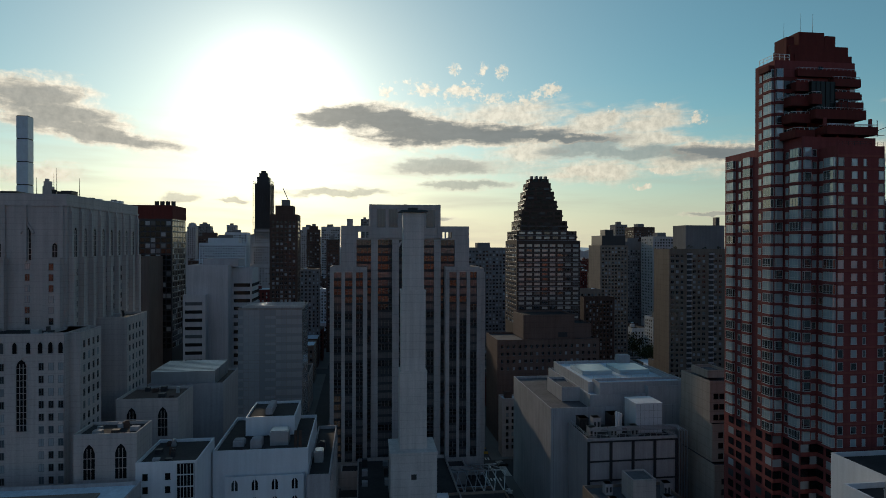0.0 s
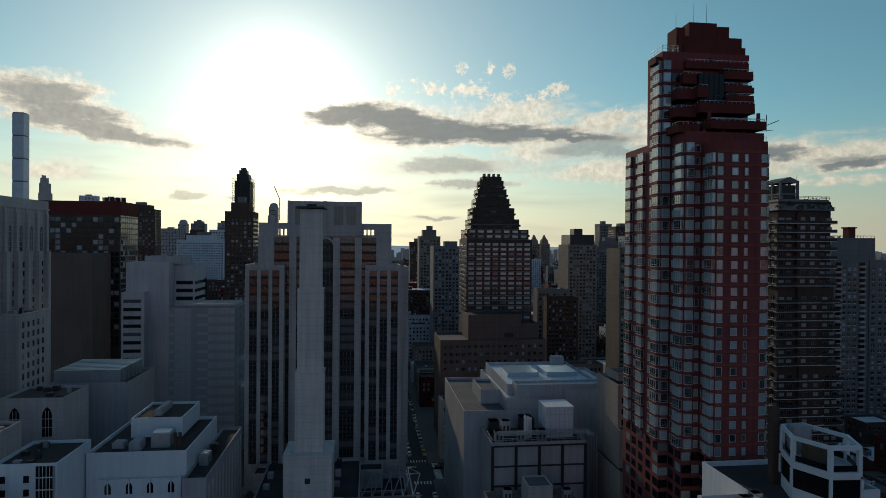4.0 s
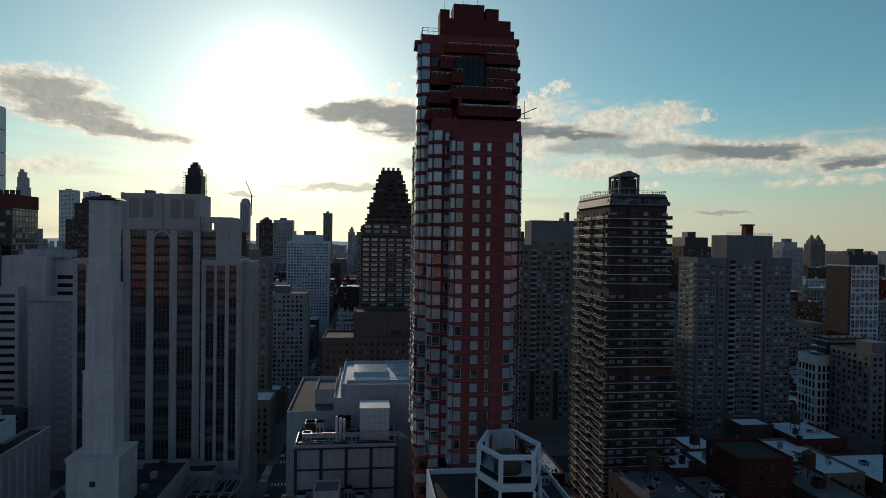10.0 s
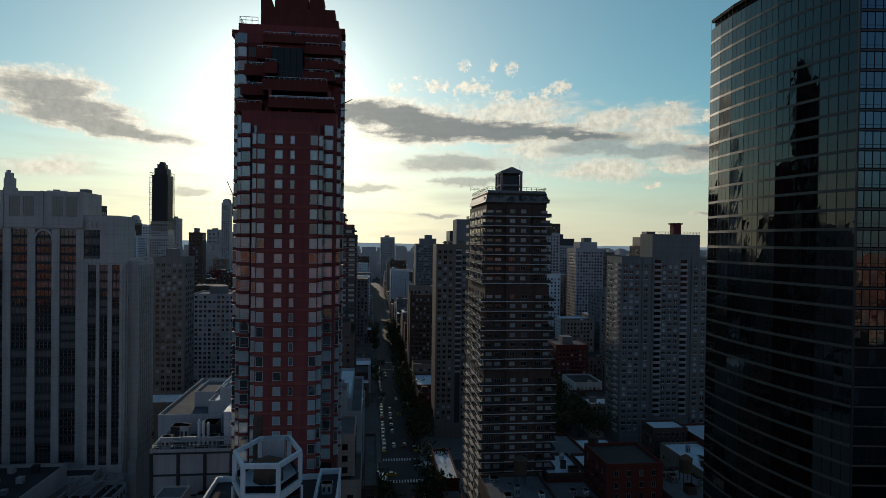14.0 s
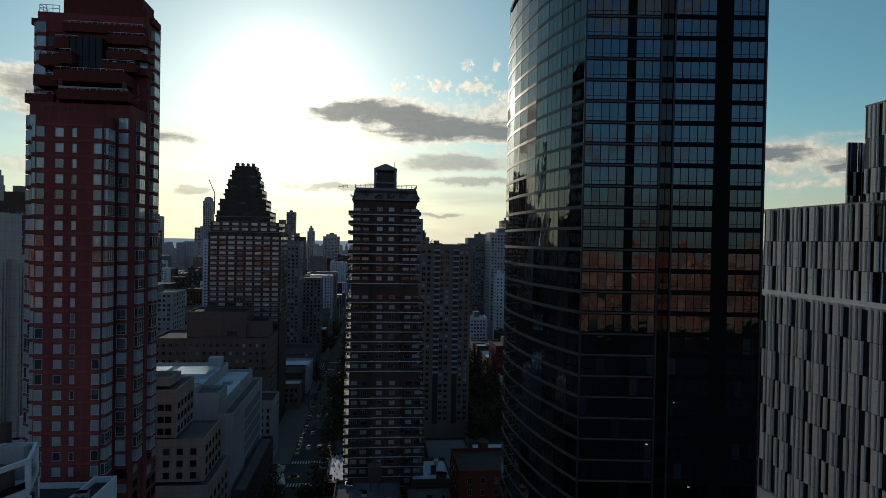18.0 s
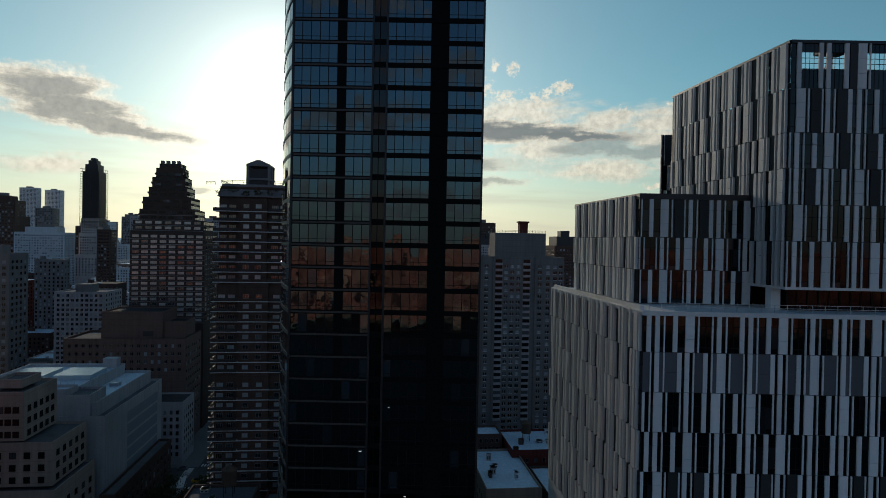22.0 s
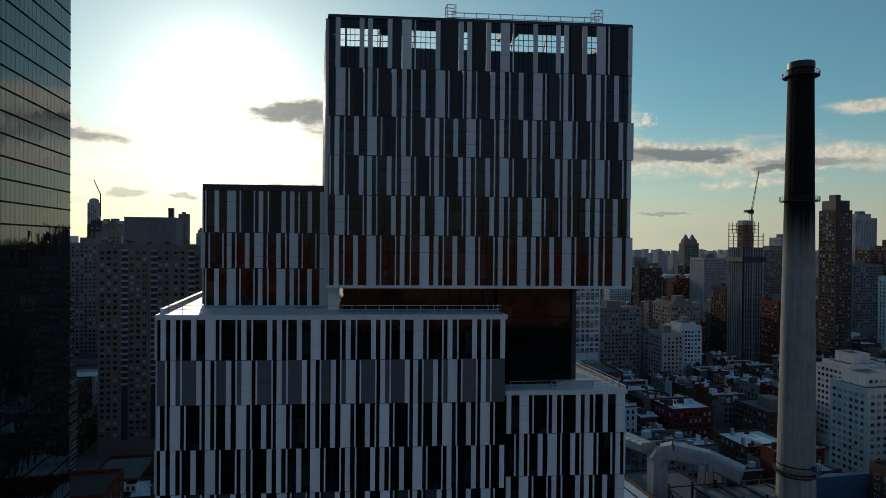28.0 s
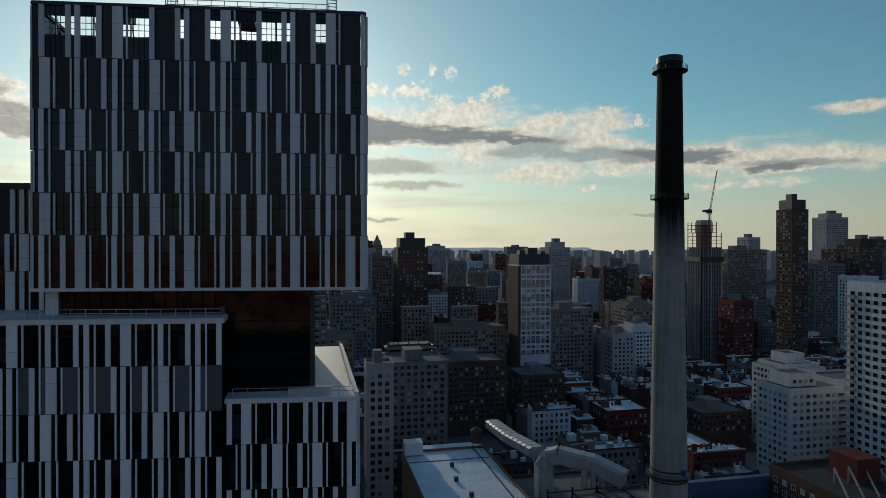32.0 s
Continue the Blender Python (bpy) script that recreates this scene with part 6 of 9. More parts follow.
for i in range(4):
    part("roof_tank", Shape().tube(-128 + i * 3.2, 395, 125, 128.0, 1.3, 1.3, 12), DARK_METAL, dr)

BANDED_STONE = masonry("pale_panel_stone", (0.46, 0.44, 0.45))
bd = thing("banded_office", "white hospital block with long dark ribbon windows", "building")
shell(bd, -95, -74, 336, 363, 0.15, 91.0, BANDED_STONE, ROOF_PALE, 0.8)
shell(bd, -74, -63.5, 345, 366, 0.15, 89.0, BANDED_STONE, ROOF_PALE, 0.8, name="side_wall")
shell(bd, -95, -84.0, 330, 337, 0.15, 76.0, BANDED_STONE, ROOF_PALE, 0.8, name="front_wall")
for k in range(16):
    z = 16 + k * 4.2
    part("ribbon_window", MESHES.setdefault("rib1", Shape().box(0, 8.4, -0.05, 0.1, 0, 1.7).mesh("ribbon_window", PANE_DARK)), None, bd, at=pose(-94.0, 330, z)) if z < 72 else None
    part("ribbon_window", MESHES.setdefault("rib2", Shape().box(0, 8.6, -0.05, 0.1, 0, 1.9).mesh("ribbon_window", PANE_DARK)), None, bd, at=pose(-73.0, 345, z)) if z < 82 else None
    part("ribbon_window", MESHES.setdefault("rib3", Shape().box(0, 24, -0.05, 0.1, 0, 1.7).mesh("ribbon_window", PANE_DARK)), None, bd, at=pose(-63.5, 345, z, 0, 0, 90)) if z < 82 else None
shell(bd, -88, -70, 342, 360, 90, 94.0, GREY_STONE, ROOF_GREY, 0.5, name="plant_room")

gl = thing("glass_clinic", "blue-grey glass clinic with a gridded curtain wall", "building")
GRID_GLASS = glazing("blue_grey_glass", (0.24, 0.28, 0.32), (0.33, 0.38, 0.43), 0.5, rough=0.12, ior=1.8, island=True)
shell(gl, -61, -32, 294, 322, 0.15, 72.5, GREY_FRAME, ROOF_GREY, 1.0)
for nm, face, n in (("f", ((-61, 294), 0, 29), 12), ("r", ((-32, 294), 90, 28), 12)):
    p, ang, L = face
    c, s_ = math.cos(radians(ang)), math.sin(radians(ang))
    q = lambda u, z: (p[0] + c * u + s_ * 0.08, p[1] + s_ * u - c * 0.08, z)
    for k in range(16):
        s = Shape()
        z = 6 + k * 4.1
        for i in range(n):
            for z0, z1 in ((z, z + 1.3), (z + 1.4, z + 4.0)):
                s.quad(q(L * i / n + 0.06, z0), q(L * (i + 1) / n - 0.06, z0), q(L * (i + 1) / n - 0.06, z1), q(L * i / n + 0.06, z1))
        part("glass_band", s, GRID_GLASS, gl, kind="stuff")
for i in range(4):
    part("roof_beam", Shape().box(-60, -33, 298 + i * 6, 298.4 + i * 6, 71.5, 73.2), STEEL, gl)


# ---- stepped pyramid tower ----
# Pale warm base on the lower tiers' panes stands in for reflected low sky.
ZIG_PANE = glazing("blind_drawn_pane", (0.02, 0.025, 0.028), (0.66, 0.63, 0.56), 0.75, ior=2.2)
zg = thing("ziggurat_tower", "dark brick apartment tower stepping in to a narrow crown", "building")
Z_TIERS = [(83.0, 120.5, 344.0, 372.0, 0.15, 104.5), (83.6, 119.0, 346.0, 370.0, 104.5, 110.0), (86.0, 114.0, 348.0, 369.0, 110.0, 116.0), (87.2, 111.5, 349.5, 368.0, 116.0, 122.5),
           (89.4, 109.0, 351.5, 367.0, 122.5, 128.0), (90.6, 107.6, 353.0, 366.0, 128.0, 133.5), (92.2, 106.0, 354.0, 365.0, 133.5, 138.5), (93.6, 105.0, 355.0, 364.0, 138.5, 141.0)]
for x0, x1, y0, y1, z0, z1 in Z_TIERS:
    shell(zg, x0, x1, y0, y1, z0, z1, DEEP_BRICK, ROOF_DARK, 0.7)
    n = max(2, round((x1 - x0) / 5.0))
    zz = max(z0, 56.0)
    windows(zg, ((x0, y0), 0, x1 - x0), zz, z1, n, 2.75, 3.3, 1.45, BRONZE_RAIL if z0 > 108 else GREY_FRAME, ZIG_PANE if z0 < 108 else PANE_DARK, 4, rise=0.9, margin=0.4, single=True)
    for k in range(int((z1 - zz) / 2.75) if z0 < 112 else 0):
        part("slab_edge", MESHES.setdefault(("zs", x1 - x0), Shape().box(0, x1 - x0, -0.3, 0, 0, 0.25).mesh("slab_edge", GREY_FRAME)), None, zg, at=pose(x0, y0, zz + k * 2.75))
    windows(zg, ((x1, y0), 90, y1 - y0), zz, z1, 5, 2.75, 3.0, 1.5, GREY_FRAME, split=3, rise=0.8, single=False)
    windows(zg, ((x0, y1), -90, y1 - y0), zz, z1, 5, 2.75, 3.0, 1.5, GREY_FRAME, split=3, rise=0.8, single=False)
    if z0 > 100:
        part("side_balcony", Shape().box(x0 - 1.3, x0, y0 + 2, y0 + 7, z1 - 3.4, z1 - 2.4), BRONZE_RAIL, zg)
        part("side_balcony", Shape().box(x1, x1 + 1.3, y0 + 2, y0 + 7, z1 - 4.0, z1 - 3.0), BRONZE_RAIL, zg)
for i in range(4):
    part("crown_pier", Shape().box(94.3 + i * 2.8, 95.6 + i * 2.8, 355, 358, 140, 142.6), GREY_BRICK, zg)

# ---- grey laboratory with pale roof, plant building before it ----
gr = thing("grey_laboratory", "windowless grey concrete laboratory with a pale coated roof", "building")
shell(gr, 61.0, 125.6, 210.0, 263.0, 0.15, 44.6, LAB_CONCRETE, ROOF_GREY, 1.0)
shell(gr, 76.0, 122.0, 211.8, 261.0, 43.0, 48.4, LAB_CONCRETE, ROOF_PALE, 1.0, name="upper_wall")
shell(gr, 78.0, 112.7, 219.0, 260.0, 47.0, 51.4, LAB_CONCRETE, ROOF_PALE, 1.2, name="upper_wall")
shell(gr, 97.0, 120.8, 210.3, 222.4, 43.2, 51.2, LAB_CONCRETE, ROOF_GREY, 1.0, name="roof_well_wall")
shell(gr, 80.0, 112.9, 213.0, 220.0, 44.0, 52.4, LAB_CONCRETE, ROOF_PALE, 0.9, name="parapet_wall")
shell(gr, 69.0, 76.0, 222.0, 240.0, 43.8, 49.0, LAB_CONCRETE, ROOF_GREY, 0.9, name="upper_wall")
part("stair_house", Shape().box(106.0, 111.0, 256.0, 260.0, 50.0, 54.0), LAB_CONCRETE, gr)
part("roof_hatch", Shape().box(115.6, 118.6, 238.0, 241.0, 47.3, 48.6), STEEL, gr)
for i in range(2):
    part("skylight", Shape().box(82 + i * 15.5, 94.5 + i * 15.5, 236, 250, 50.1, 51.9), glazing("pale_skylight_glass", (0.25, 0.33, 0.36), (0.45, 0.55, 0.58), 0.5, rough=0.2, island=True), gr)
for k in range(9):
    part("window_strip", MESHES.setdefault("labstrip", Shape().box(14, 44, -0.06, 0.05, 0, 3.4).mesh("window_strip", GRID_GLASS)), None, gr, at=pose(125.6, 214.0, 3.0 + k * 4.3, 0, 0, 90))
for k in range(10):
    part("wall_joint", Shape().box(62 + k * 6.3, 62.08 + k * 6.3, 209.96, 210.0, 0.5, 44.5), GREY_FRAME, gr)
rail(gr, [(80.3, 219.7), (112, 219.7)], 52.4, 0.9, 2.0, STEEL, "roof_railing", 0.04)

mb = thing("plant_building", "grey panel building with dark frames carrying rooftop plant", "building")
shell(mb, 66.0, 96.0, 188.0, 206.0, 0.15, 40.6, GREY_STONE, ROOF_DARK, 1.0)
fr_ = Shape()
for i in range(5):
    fr_.box(66.0 + i * 7.35, 66.9 + i * 7.35, 187.7, 188.0, 10, 39.6)
for z in (15, 21, 27, 33, 39.2):
    fr_.box(66.9, 96.0, 187.75, 187.98, z, z + 0.5)
part("dark_frame", fr_, CHARCOAL, mb)
rail(mb, [(66.4, 205), (66.4, 188.4), (95.6, 188.4), (95.6, 205)], 40.6, 1.1, 2.0, STEEL, "roof_railing", 0.05)


def roof_box(x0, x1, y0, y1, z0, z1, mat, label="boxy metal plant unit on a flat roof", group="roof units", name="roof_unit"):
    s = Shape().box(x0, x1, y0, y1, z0, z1)
    s.box(x0 - 0.08, x1 + 0.08, y0 - 0.08, y1 + 0.08, z1 - 0.25, z1)
    n = max(2, int((x1 - x0) / 1.2))
    for i in range(n):
        a = x0 + (x1 - x0) * (i + 0.2) / n
        s.box(a, a + (x1 - x0) * 0.5 / n, y0 - 0.05, y0, z0 + (z1 - z0) * 0.25, z0 + (z1 - z0) * 0.7, 1)
    return solo(name, s, [mat, CHARCOAL], label, "roof unit", group)


enc = Shape().box(85.0, 94.0, 194, 203, 39.7, 49.3).box(84.85, 94.15, 193.85, 203.15, 49.3, 49.6)
for k in range(1, 6):
    enc.box(84.98 + k * 1.5, 85.04 + k * 1.5, 193.97, 194, 40, 49.2, 1)
for k in range(1, 4):
    enc.box(85.0, 94.0, 193.97, 194, 39.9 + k * 2.4, 39.96 + k * 2.4, 1)
solo("plant_enclosure", enc, [WHITE_PAINT, GREY_FRAME], "large pale panelled plant enclosure on a roof", "roof unit", "roof units")
for x0, x1, y0, y1, z1, m in ((68, 70.5, 191, 194, 43.0, STEEL), (71.5, 74, 197, 200, 44.5, GREY_STONE), (75, 77.2, 191, 193, 42.6, STEEL), (78, 82, 197, 203, 45.0, DARK_METAL), (81.5, 84, 190, 193, 43.4, STEEL), (68, 71, 200, 204, 43.6, DARK_METAL)):
    roof_box(x0, x1, y0, y1, 39.7, z1, m)
for i in range(3):
    s = Shape()
    s.tube(78.0 + i * 1.1, 193.5 + i * 0.8, 39.7, 46.5 - i * 0.6, 0.42, 0.42, 14)
    s.tube(78.0 + i * 1.1, 193.5 + i * 0.8, 46.5 - i * 0.6, 47.4 - i * 0.6, 0.55, 0.3, 14)
    solo("exhaust_pipe", s, WHITE_PAINT, "white vertical exhaust stack on the plant roof", "exhaust pipe", "exhaust stacks")
for i in range(4):
    s = Shape()
    s.beam((68.5, 189.3 + i * 0.35, 42.4 + 0.3 * i), (97.0, 189.3 + i * 0.35, 42.4 + 0.3 * i), 0.12)
    s.beam((97.0, 189.3 + i * 0.35, 42.4 + 0.3 * i), (97.0 + i * 0.9, 188.2, 41.8), 0.12)
    s.beam((97.0 + i * 0.9, 188.2, 41.8), (97.0 + i * 0.9, 188.2, 3.0), 0.14)
    solo("service_pipe", s, STEEL, "grey service pipe running over the roof and down the wall", "pipe", "service pipes")
fb = thing("service_block", "low beige service block with a cluttered flat roof", "building")
shell(fb, 63.0, 89.0, 165.0, 184.0, 0.15, 27.5, TAN_BRICK, ROOF_GREY, 0.9)
shell(fb, 73.0, 80.0, 170.0, 178.0, 27.0, 34.0, PALE_STONE, ROOF_GREY, 0.4, name="bulkhead")
windows(fb, ((63, 165), 0, 26), 3, 26, 7, 3.6, 1.6, 1.7, GREY_FRAME, PANE_DARK, 2, single=True)
for x, y, z1 in ((82, 168, 29.5), (66, 169, 29.2), (84.5, 174, 31.0), (68, 178, 30.0), (81, 180, 30.5)):
    roof_box(x, x + 2.2, y, y + 2.4, 26.6, z1, GREY_STONE)

INSTITUTE_BRICK = masonry("faded_brown_brick", (0.155, 0.105, 0.09), courses=2.9)
BEIGE_BRICK = masonry("beige_brick", (0.36, 0.30, 0.26), courses=2.9)
bb = thing("brick_institute", "broad brown brick institute with small windows and a raised centre", "building")
shell(bb, 65.0, 120.0, 313.6, 342.0, 0.15, 52.6, INSTITUTE_BRICK, ROOF_GREY, 1.0)
shell(bb, 80.0, 108.0, 318.0, 340.0, 52.0, 65.0, INSTITUTE_BRICK, ROOF_DARK, 0.8, name="upper_wall")
shell(bb, 108.0, 118.0, 320.0, 338.0, 52.0, 60.0, INSTITUTE_BRICK, ROOF_DARK, 0.8, name="upper_wall")
windows(bb, ((65, 313.6), 0, 55), 36, 51.5, 17, 3.8, 1.2, 1.5, GREY_FRAME, PANE, 2, single=False)
windows(bb, ((120, 313.6), 90, 28), 8, 51.5, 8, 3.8, 1.2, 1.5, GREY_FRAME, PANE, 2, single=False)
part("louvre", Shape().box(99, 104, 317.9, 318.0, 53, 55.5), CHARCOAL, bb)

sm = thing("stepped_apartment_house", "beige stepped apartment house with dark windows and terraces", "building")
for x0, x1, y0, y1, z0, z1 in ((103.0, 126.0, 178.0, 202.0, 0.15, 34.0), (104.0, 124.0, 181.0, 201.0, 34.0, 45.8), (104.0, 116.0, 182.4, 200.0, 45.8, 59.0), (106.0, 113.0, 187.0, 197.0, 59.0, 61.4)):
    shell(sm, x0, x1, y0, y1, z0, z1, BEIGE_BRICK, ROOF_GREY, 0.9)
    if z1 < 60:
        windows(sm, ((x0, y0), 0, x1 - x0), z0 + (4 if z0 < 1 else 0), z1 - 0.5, 5, 3.3, 1.6, 1.7, DARK_FRAME, PANE_DARK, 2, single=True)
        windows(sm, ((x1, y0), 90, y1 - y0), z0 + (4 if z0 < 1 else 0), z1 - 0.5, 5, 3.3, 1.6, 1.7, DARK_FRAME, PANE_DARK, 2, single=True)

# ---- white penthouse building with a six-sided frame ----
hx = thing("white_penthouse_building", "white apartment house crowned by an open six-sided roof frame", "building")
shell(hx, 99.0, 118.5, 106.0, 126.0, 0.15, 55.6, WHITE_PAINT, ROOF_DARK, 1.0)
HC = (111.3, 108.0)
PLAN = ((-2.7, -6.7), (2.8, -7.0), (5.5, -0.8), (2.6, 7.2), (-2.4, 6.7), (-5.3, -0.4))
hexa = lambda k, z: [(HC[0] + k * a, HC[1] + k * b, z) for a, b in PLAN]
s = Shape().loft([hexa(1.0, 0.2), hexa(1.0, 61.4)])
part("penthouse_wall", s, WHITE_PAINT, hx)
part("penthouse_glazing", Shape().loft([hexa(1.012, 57.2), hexa(1.012, 60.7)], caps=False), PANE_DARK, hx)
for z, k in ((61.3, 1.04), (65.9, 1.03)):
    ring = Shape()
    a, b2 = hexa(k, z), hexa(k * 0.9, z)
    a2, b3 = hexa(k, z + 0.7), hexa(k * 0.9, z + 0.7)
    for i in range(6):
        j = (i + 1) % 6
        ring.quad(a[i], a[j], a2[j], a2[i])
        ring.quad(b2[j], b2[i], b3[i], b3[j])
        ring.quad(a2[i], a2[j], b3[j], b3[i])
        ring.quad(a[j], a[i], b2[i], b2[j])
    part("frame_ring", ring, WHITE_PAINT, hx)
for p0, p1 in zip(hexa(0.97, 61.6), hexa(0.97, 66.0)):
    part("frame_post", Shape().beam(p0, p1, 0.34), WHITE_PAINT, hx)
part("rail_glass", Shape().loft([hexa(0.96, 62.0), hexa(0.96, 63.1)], caps=False), PANE_DARK, hx)
part("drum", Shape().tube(111.4, 108.4, 61.4, 64.4, 2.4, 2.3, 24), TANK_WOOD, hx)
part("drum_lid", Shape().tube(111.4, 108.4, 64.4, 65.3, 2.5, 0.4, 24), TANK_WOOD, hx)
part("lift_house", Shape().box(109.8, 113.4, 112.2, 114.4, 61.4, 66.8), GREY_STONE, hx)
part("vent_shaft", Shape().box(107.6, 109.0, 115.4, 116.9, 54.6, 69.6), BROWN_BRICK, hx)
for i in range(6):
    p0 = hexa(1.02, 57.2)[i]
    part("corner_post", Shape().beam(p0, (p0[0], p0[1], 60.8), 0.22), WHITE_PAINT, hx)
shell(hx, 90.0, 104.0, 100.0, 112.0, 0.15, 54.5, WHITE_PAINT, ROOF_DARK, 1.1, name="wing_wall")
windows(hx, ((90, 100), 0, 14), 30, 53.5, 4, 3.0, 1.5, 1.6, DARK_FRAME, PANE_DARK, 2, single=True)
windows(hx, ((99, 106), 0, 19.5), 30, 54.5, 6, 3.0, 1.5, 1.6, DARK_FRAME, PANE_DARK, 2, single=True)
windows(hx, ((90, 112), -90, 12), 30, 53.5, 3, 3.0, 1.5, 1.6, DARK_FRAME, PANE_DARK, 2, single=True)
shell(hx, 118.5, 122.5, 106.0, 126.0, 0.15, 56.6, WHITE_PAINT, ROOF_DARK, 1.1, name="wing_wall")
for x, y in ((93, 104), (96, 107), (100.5, 103.5), (99.0, 108.5), (119.5, 116)):
    roof_box(x, x + 1.8, y, y + 1.6, 53.4 if x < 105 else 55.5, 55.8 if x < 105 else 57.4, STEEL)

# ---- slabs to the north ----
SLAB_BRICK = masonry("umber_tan_brick", (0.19, 0.152, 0.122), courses=2.85)
ol = thing("tan_slab_tower", "long tan brick apartment slab with recessed balcony columns", "building")
shell(ol, 161.5, 220.0, 318.0, 336.0, 0.15, 100.0, SLAB_BRICK, ROOF_GREY, 1.0)
shell(ol, 172.0, 195.0, 320.0, 334.0, 99.4, 113.0, GREY_BRICK, ROOF_DARK, 0.8, name="plant_house")
part("roof_stack", Shape().box(191.0, 193.2, 322, 325, 112.5, 117.6), CHARCOAL, ol)
windows(ol, ((161.5, 318.0), 0, 58.5), 9, 99, [1.8, 4.6, 7.4, 14.5, 17.3, 20.1, 27.0, 29.8, 34.0, 36.8, 43.5, 46.3, 53.5, 56.3], 2.85, 1.5, 1.4, GREY_FRAME, PANE, 2, single=False)
for u in (10.2, 23.0, 39.6, 49.4):
    # Flat charcoal strip stands in for the shade of a recessed balcony column.
    part("balcony_recess", Shape().box(161.5 + u, 164.2 + u, 317.94, 318.0, 8, 98), CHARCOAL, ol)
    for k in range(9, 32):
        part("balcony", MESHES.setdefault("ol_balc", Shape().box(0, 2.9, -0.9, 0, 0, 0.9).mesh("balcony", GREY_STONE)), None, ol, at=pose(161.4 + u, 318.0, 8.4 + k * 2.85))
windows(ol, ((220, 318), 90, 18), 10, 99, 5, 2.85, 1.5, 1.4, GREY_FRAME, split=2, single=False)

SLAB_GREY = masonry("weathered_grey_brick", (0.18, 0.17, 0.165), courses=2.85)
gb = thing("grey_slab_tower", "grey brick apartment slab with a big windowless plant house", "building")
shell(gb, 250.0, 300.5, 293.0, 312.0, 0.15, 95.0, SLAB_GREY, ROOF_GREY, 1.0)
shell(gb, 267.0, 292.0, 296.0, 310.0, 94.4, 106.4, SLAB_GREY, ROOF_DARK, 0.8, name="plant_house")
part("lift_house", Shape().box(280.0, 284.0, 300, 304, 106, 111.5).box(279.4, 284.6, 299.5, 304.5, 111.5, 112.2), DARK_BRICK, gb)
rail(gb, [(267.2, 296.2), (291.8, 296.2)], 106.4, 1.2, 1.6, DARK_METAL, "roof_railing", 0.05)
windows(gb, ((250, 293), 0, 50.5), 9, 94, [2.0, 5.0, 8.0, 12.5, 22.0, 25.0, 28.0, 38.5, 42.5, 46.0, 48.8], 2.85, 1.7, 1.35, WHITE_FRAME, PANE, 2, single=False)
for u in (18.0, 31.5):
    for k in range(3, 30):
        part("balcony", MESHES.setdefault("gb_balc", Shape().box(0, 3.4, -1.0, 0, 0, 1.0).box(0.1, 3.3, -0.02, 0.0, 1.0, 2.6, 1).mesh("balcony", [GREY_STONE, PANE_DARK])), None, gb, at=pose(248.8 + u, 293.0, 8.4 + k * 2.85))
for u in (15.6, 36.0, 10.6):
    part("pilaster", Shape().box(250 + u, 251 + u, 292.5, 293.0, 0.15, 95), SLAB_GREY, gb)
windows(gb, ((250, 312), -90, 19), 10, 94, 5, 2.85, 1.6, 1.35, WHITE_FRAME, split=2, single=False)
for k in range(30):
    part("corner_balcony", MESHES.setdefault("gb_cb", Shape().box(-1.2, 0, 2, 6, 0, 0.9).mesh("corner_balcony", GREY_STONE)), None, gb, at=pose(250, 293, 8.4 + k * 2.85))

# ---- low brick houses between the towers ----
def low_house(name, label, x0, x1, y0, y1, z1, wall, roof, cols=5, cat="building", group="low brick houses", single=True):
    t = thing(name, label, cat, group)
    shell(t, x0, x1, y0, y1, 0.15, z1, wall, roof, 0.9)
    windows(t, ((x0, y0), 0, x1 - x0), 3.5, z1 - 0.8, cols, 3.2, 1.2, 1.7, GREY_FRAME, PANE_DARK, 2, single=single)
    windows(t, ((x0, y1), -90, y1 - y0), 3.5, z1 - 0.8, max(2, int((y1 - y0) / 4)), 3.2, 1.2, 1.7, GREY_FRAME, PANE_DARK, 2, single=False)
    windows(t, ((x1, y0), 90, y1 - y0), 3.5, z1 - 0.8, max(2, int((y1 - y0) / 4)), 3.2, 1.2, 1.7, GREY_FRAME, PANE_DARK, 2, single=False)
    return t


low_house("brick_house", "low brown brick apartment house with a grey roof", 160, 178, 158, 182, 33.0, BROWN_BRICK, ROOF_GREY)
low_house("brick_house", "low red brick house with a tar roof", 180, 193, 160, 184, 30.0, DARK_BRICK, ROOF_GREY, 4)
low_house("brick_house", "red brick block standing above its neighbours", 193.5, 210, 168, 186, 40.0, DARK_BRICK, ROOF_DARK, 4)
low_house("brick_house", "low brick house with a pale roof", 182, 194, 186, 204, 31.0, BROWN_BRICK, ROOF_PALE, 4)
low_house("brick_house", "wide low brown brick house with roof clutter", 210.5, 226, 150, 186, 32.0, BROWN_BRICK, ROOF_GREY, 5)
low_house("brick_house", "low brick house with a pale roof", 196, 222, 188, 206, 30.0, BROWN_BRICK, ROOF_PALE, 6)
low_house("brick_house", "low brick row house behind the tower", 190, 206, 208, 240, 26.0, DARK_BRICK, ROOF_GREY, 4)
low_house("brick_house", "low brick row house with a pale roof", 208, 222, 210, 240, 24.0, BROWN_BRICK, ROOF_PALE, 4)
low_house("brick_house", "low dark brick row house by the street", 126.5, 131.0, 204, 258, 22.0, BROWN_BRICK, ROOF_GREY, 2)
low_house("brick_house", "narrow red brick house by the street", 153.8, 160.5, 196, 222, 13.0, DARK_BRICK, ROOF_GREY, 2)
low_house("brick_house", "narrow brick house with a white roof", 154, 161, 226, 258, 15.0, DARK_BRICK, ROOF_PALE, 2)
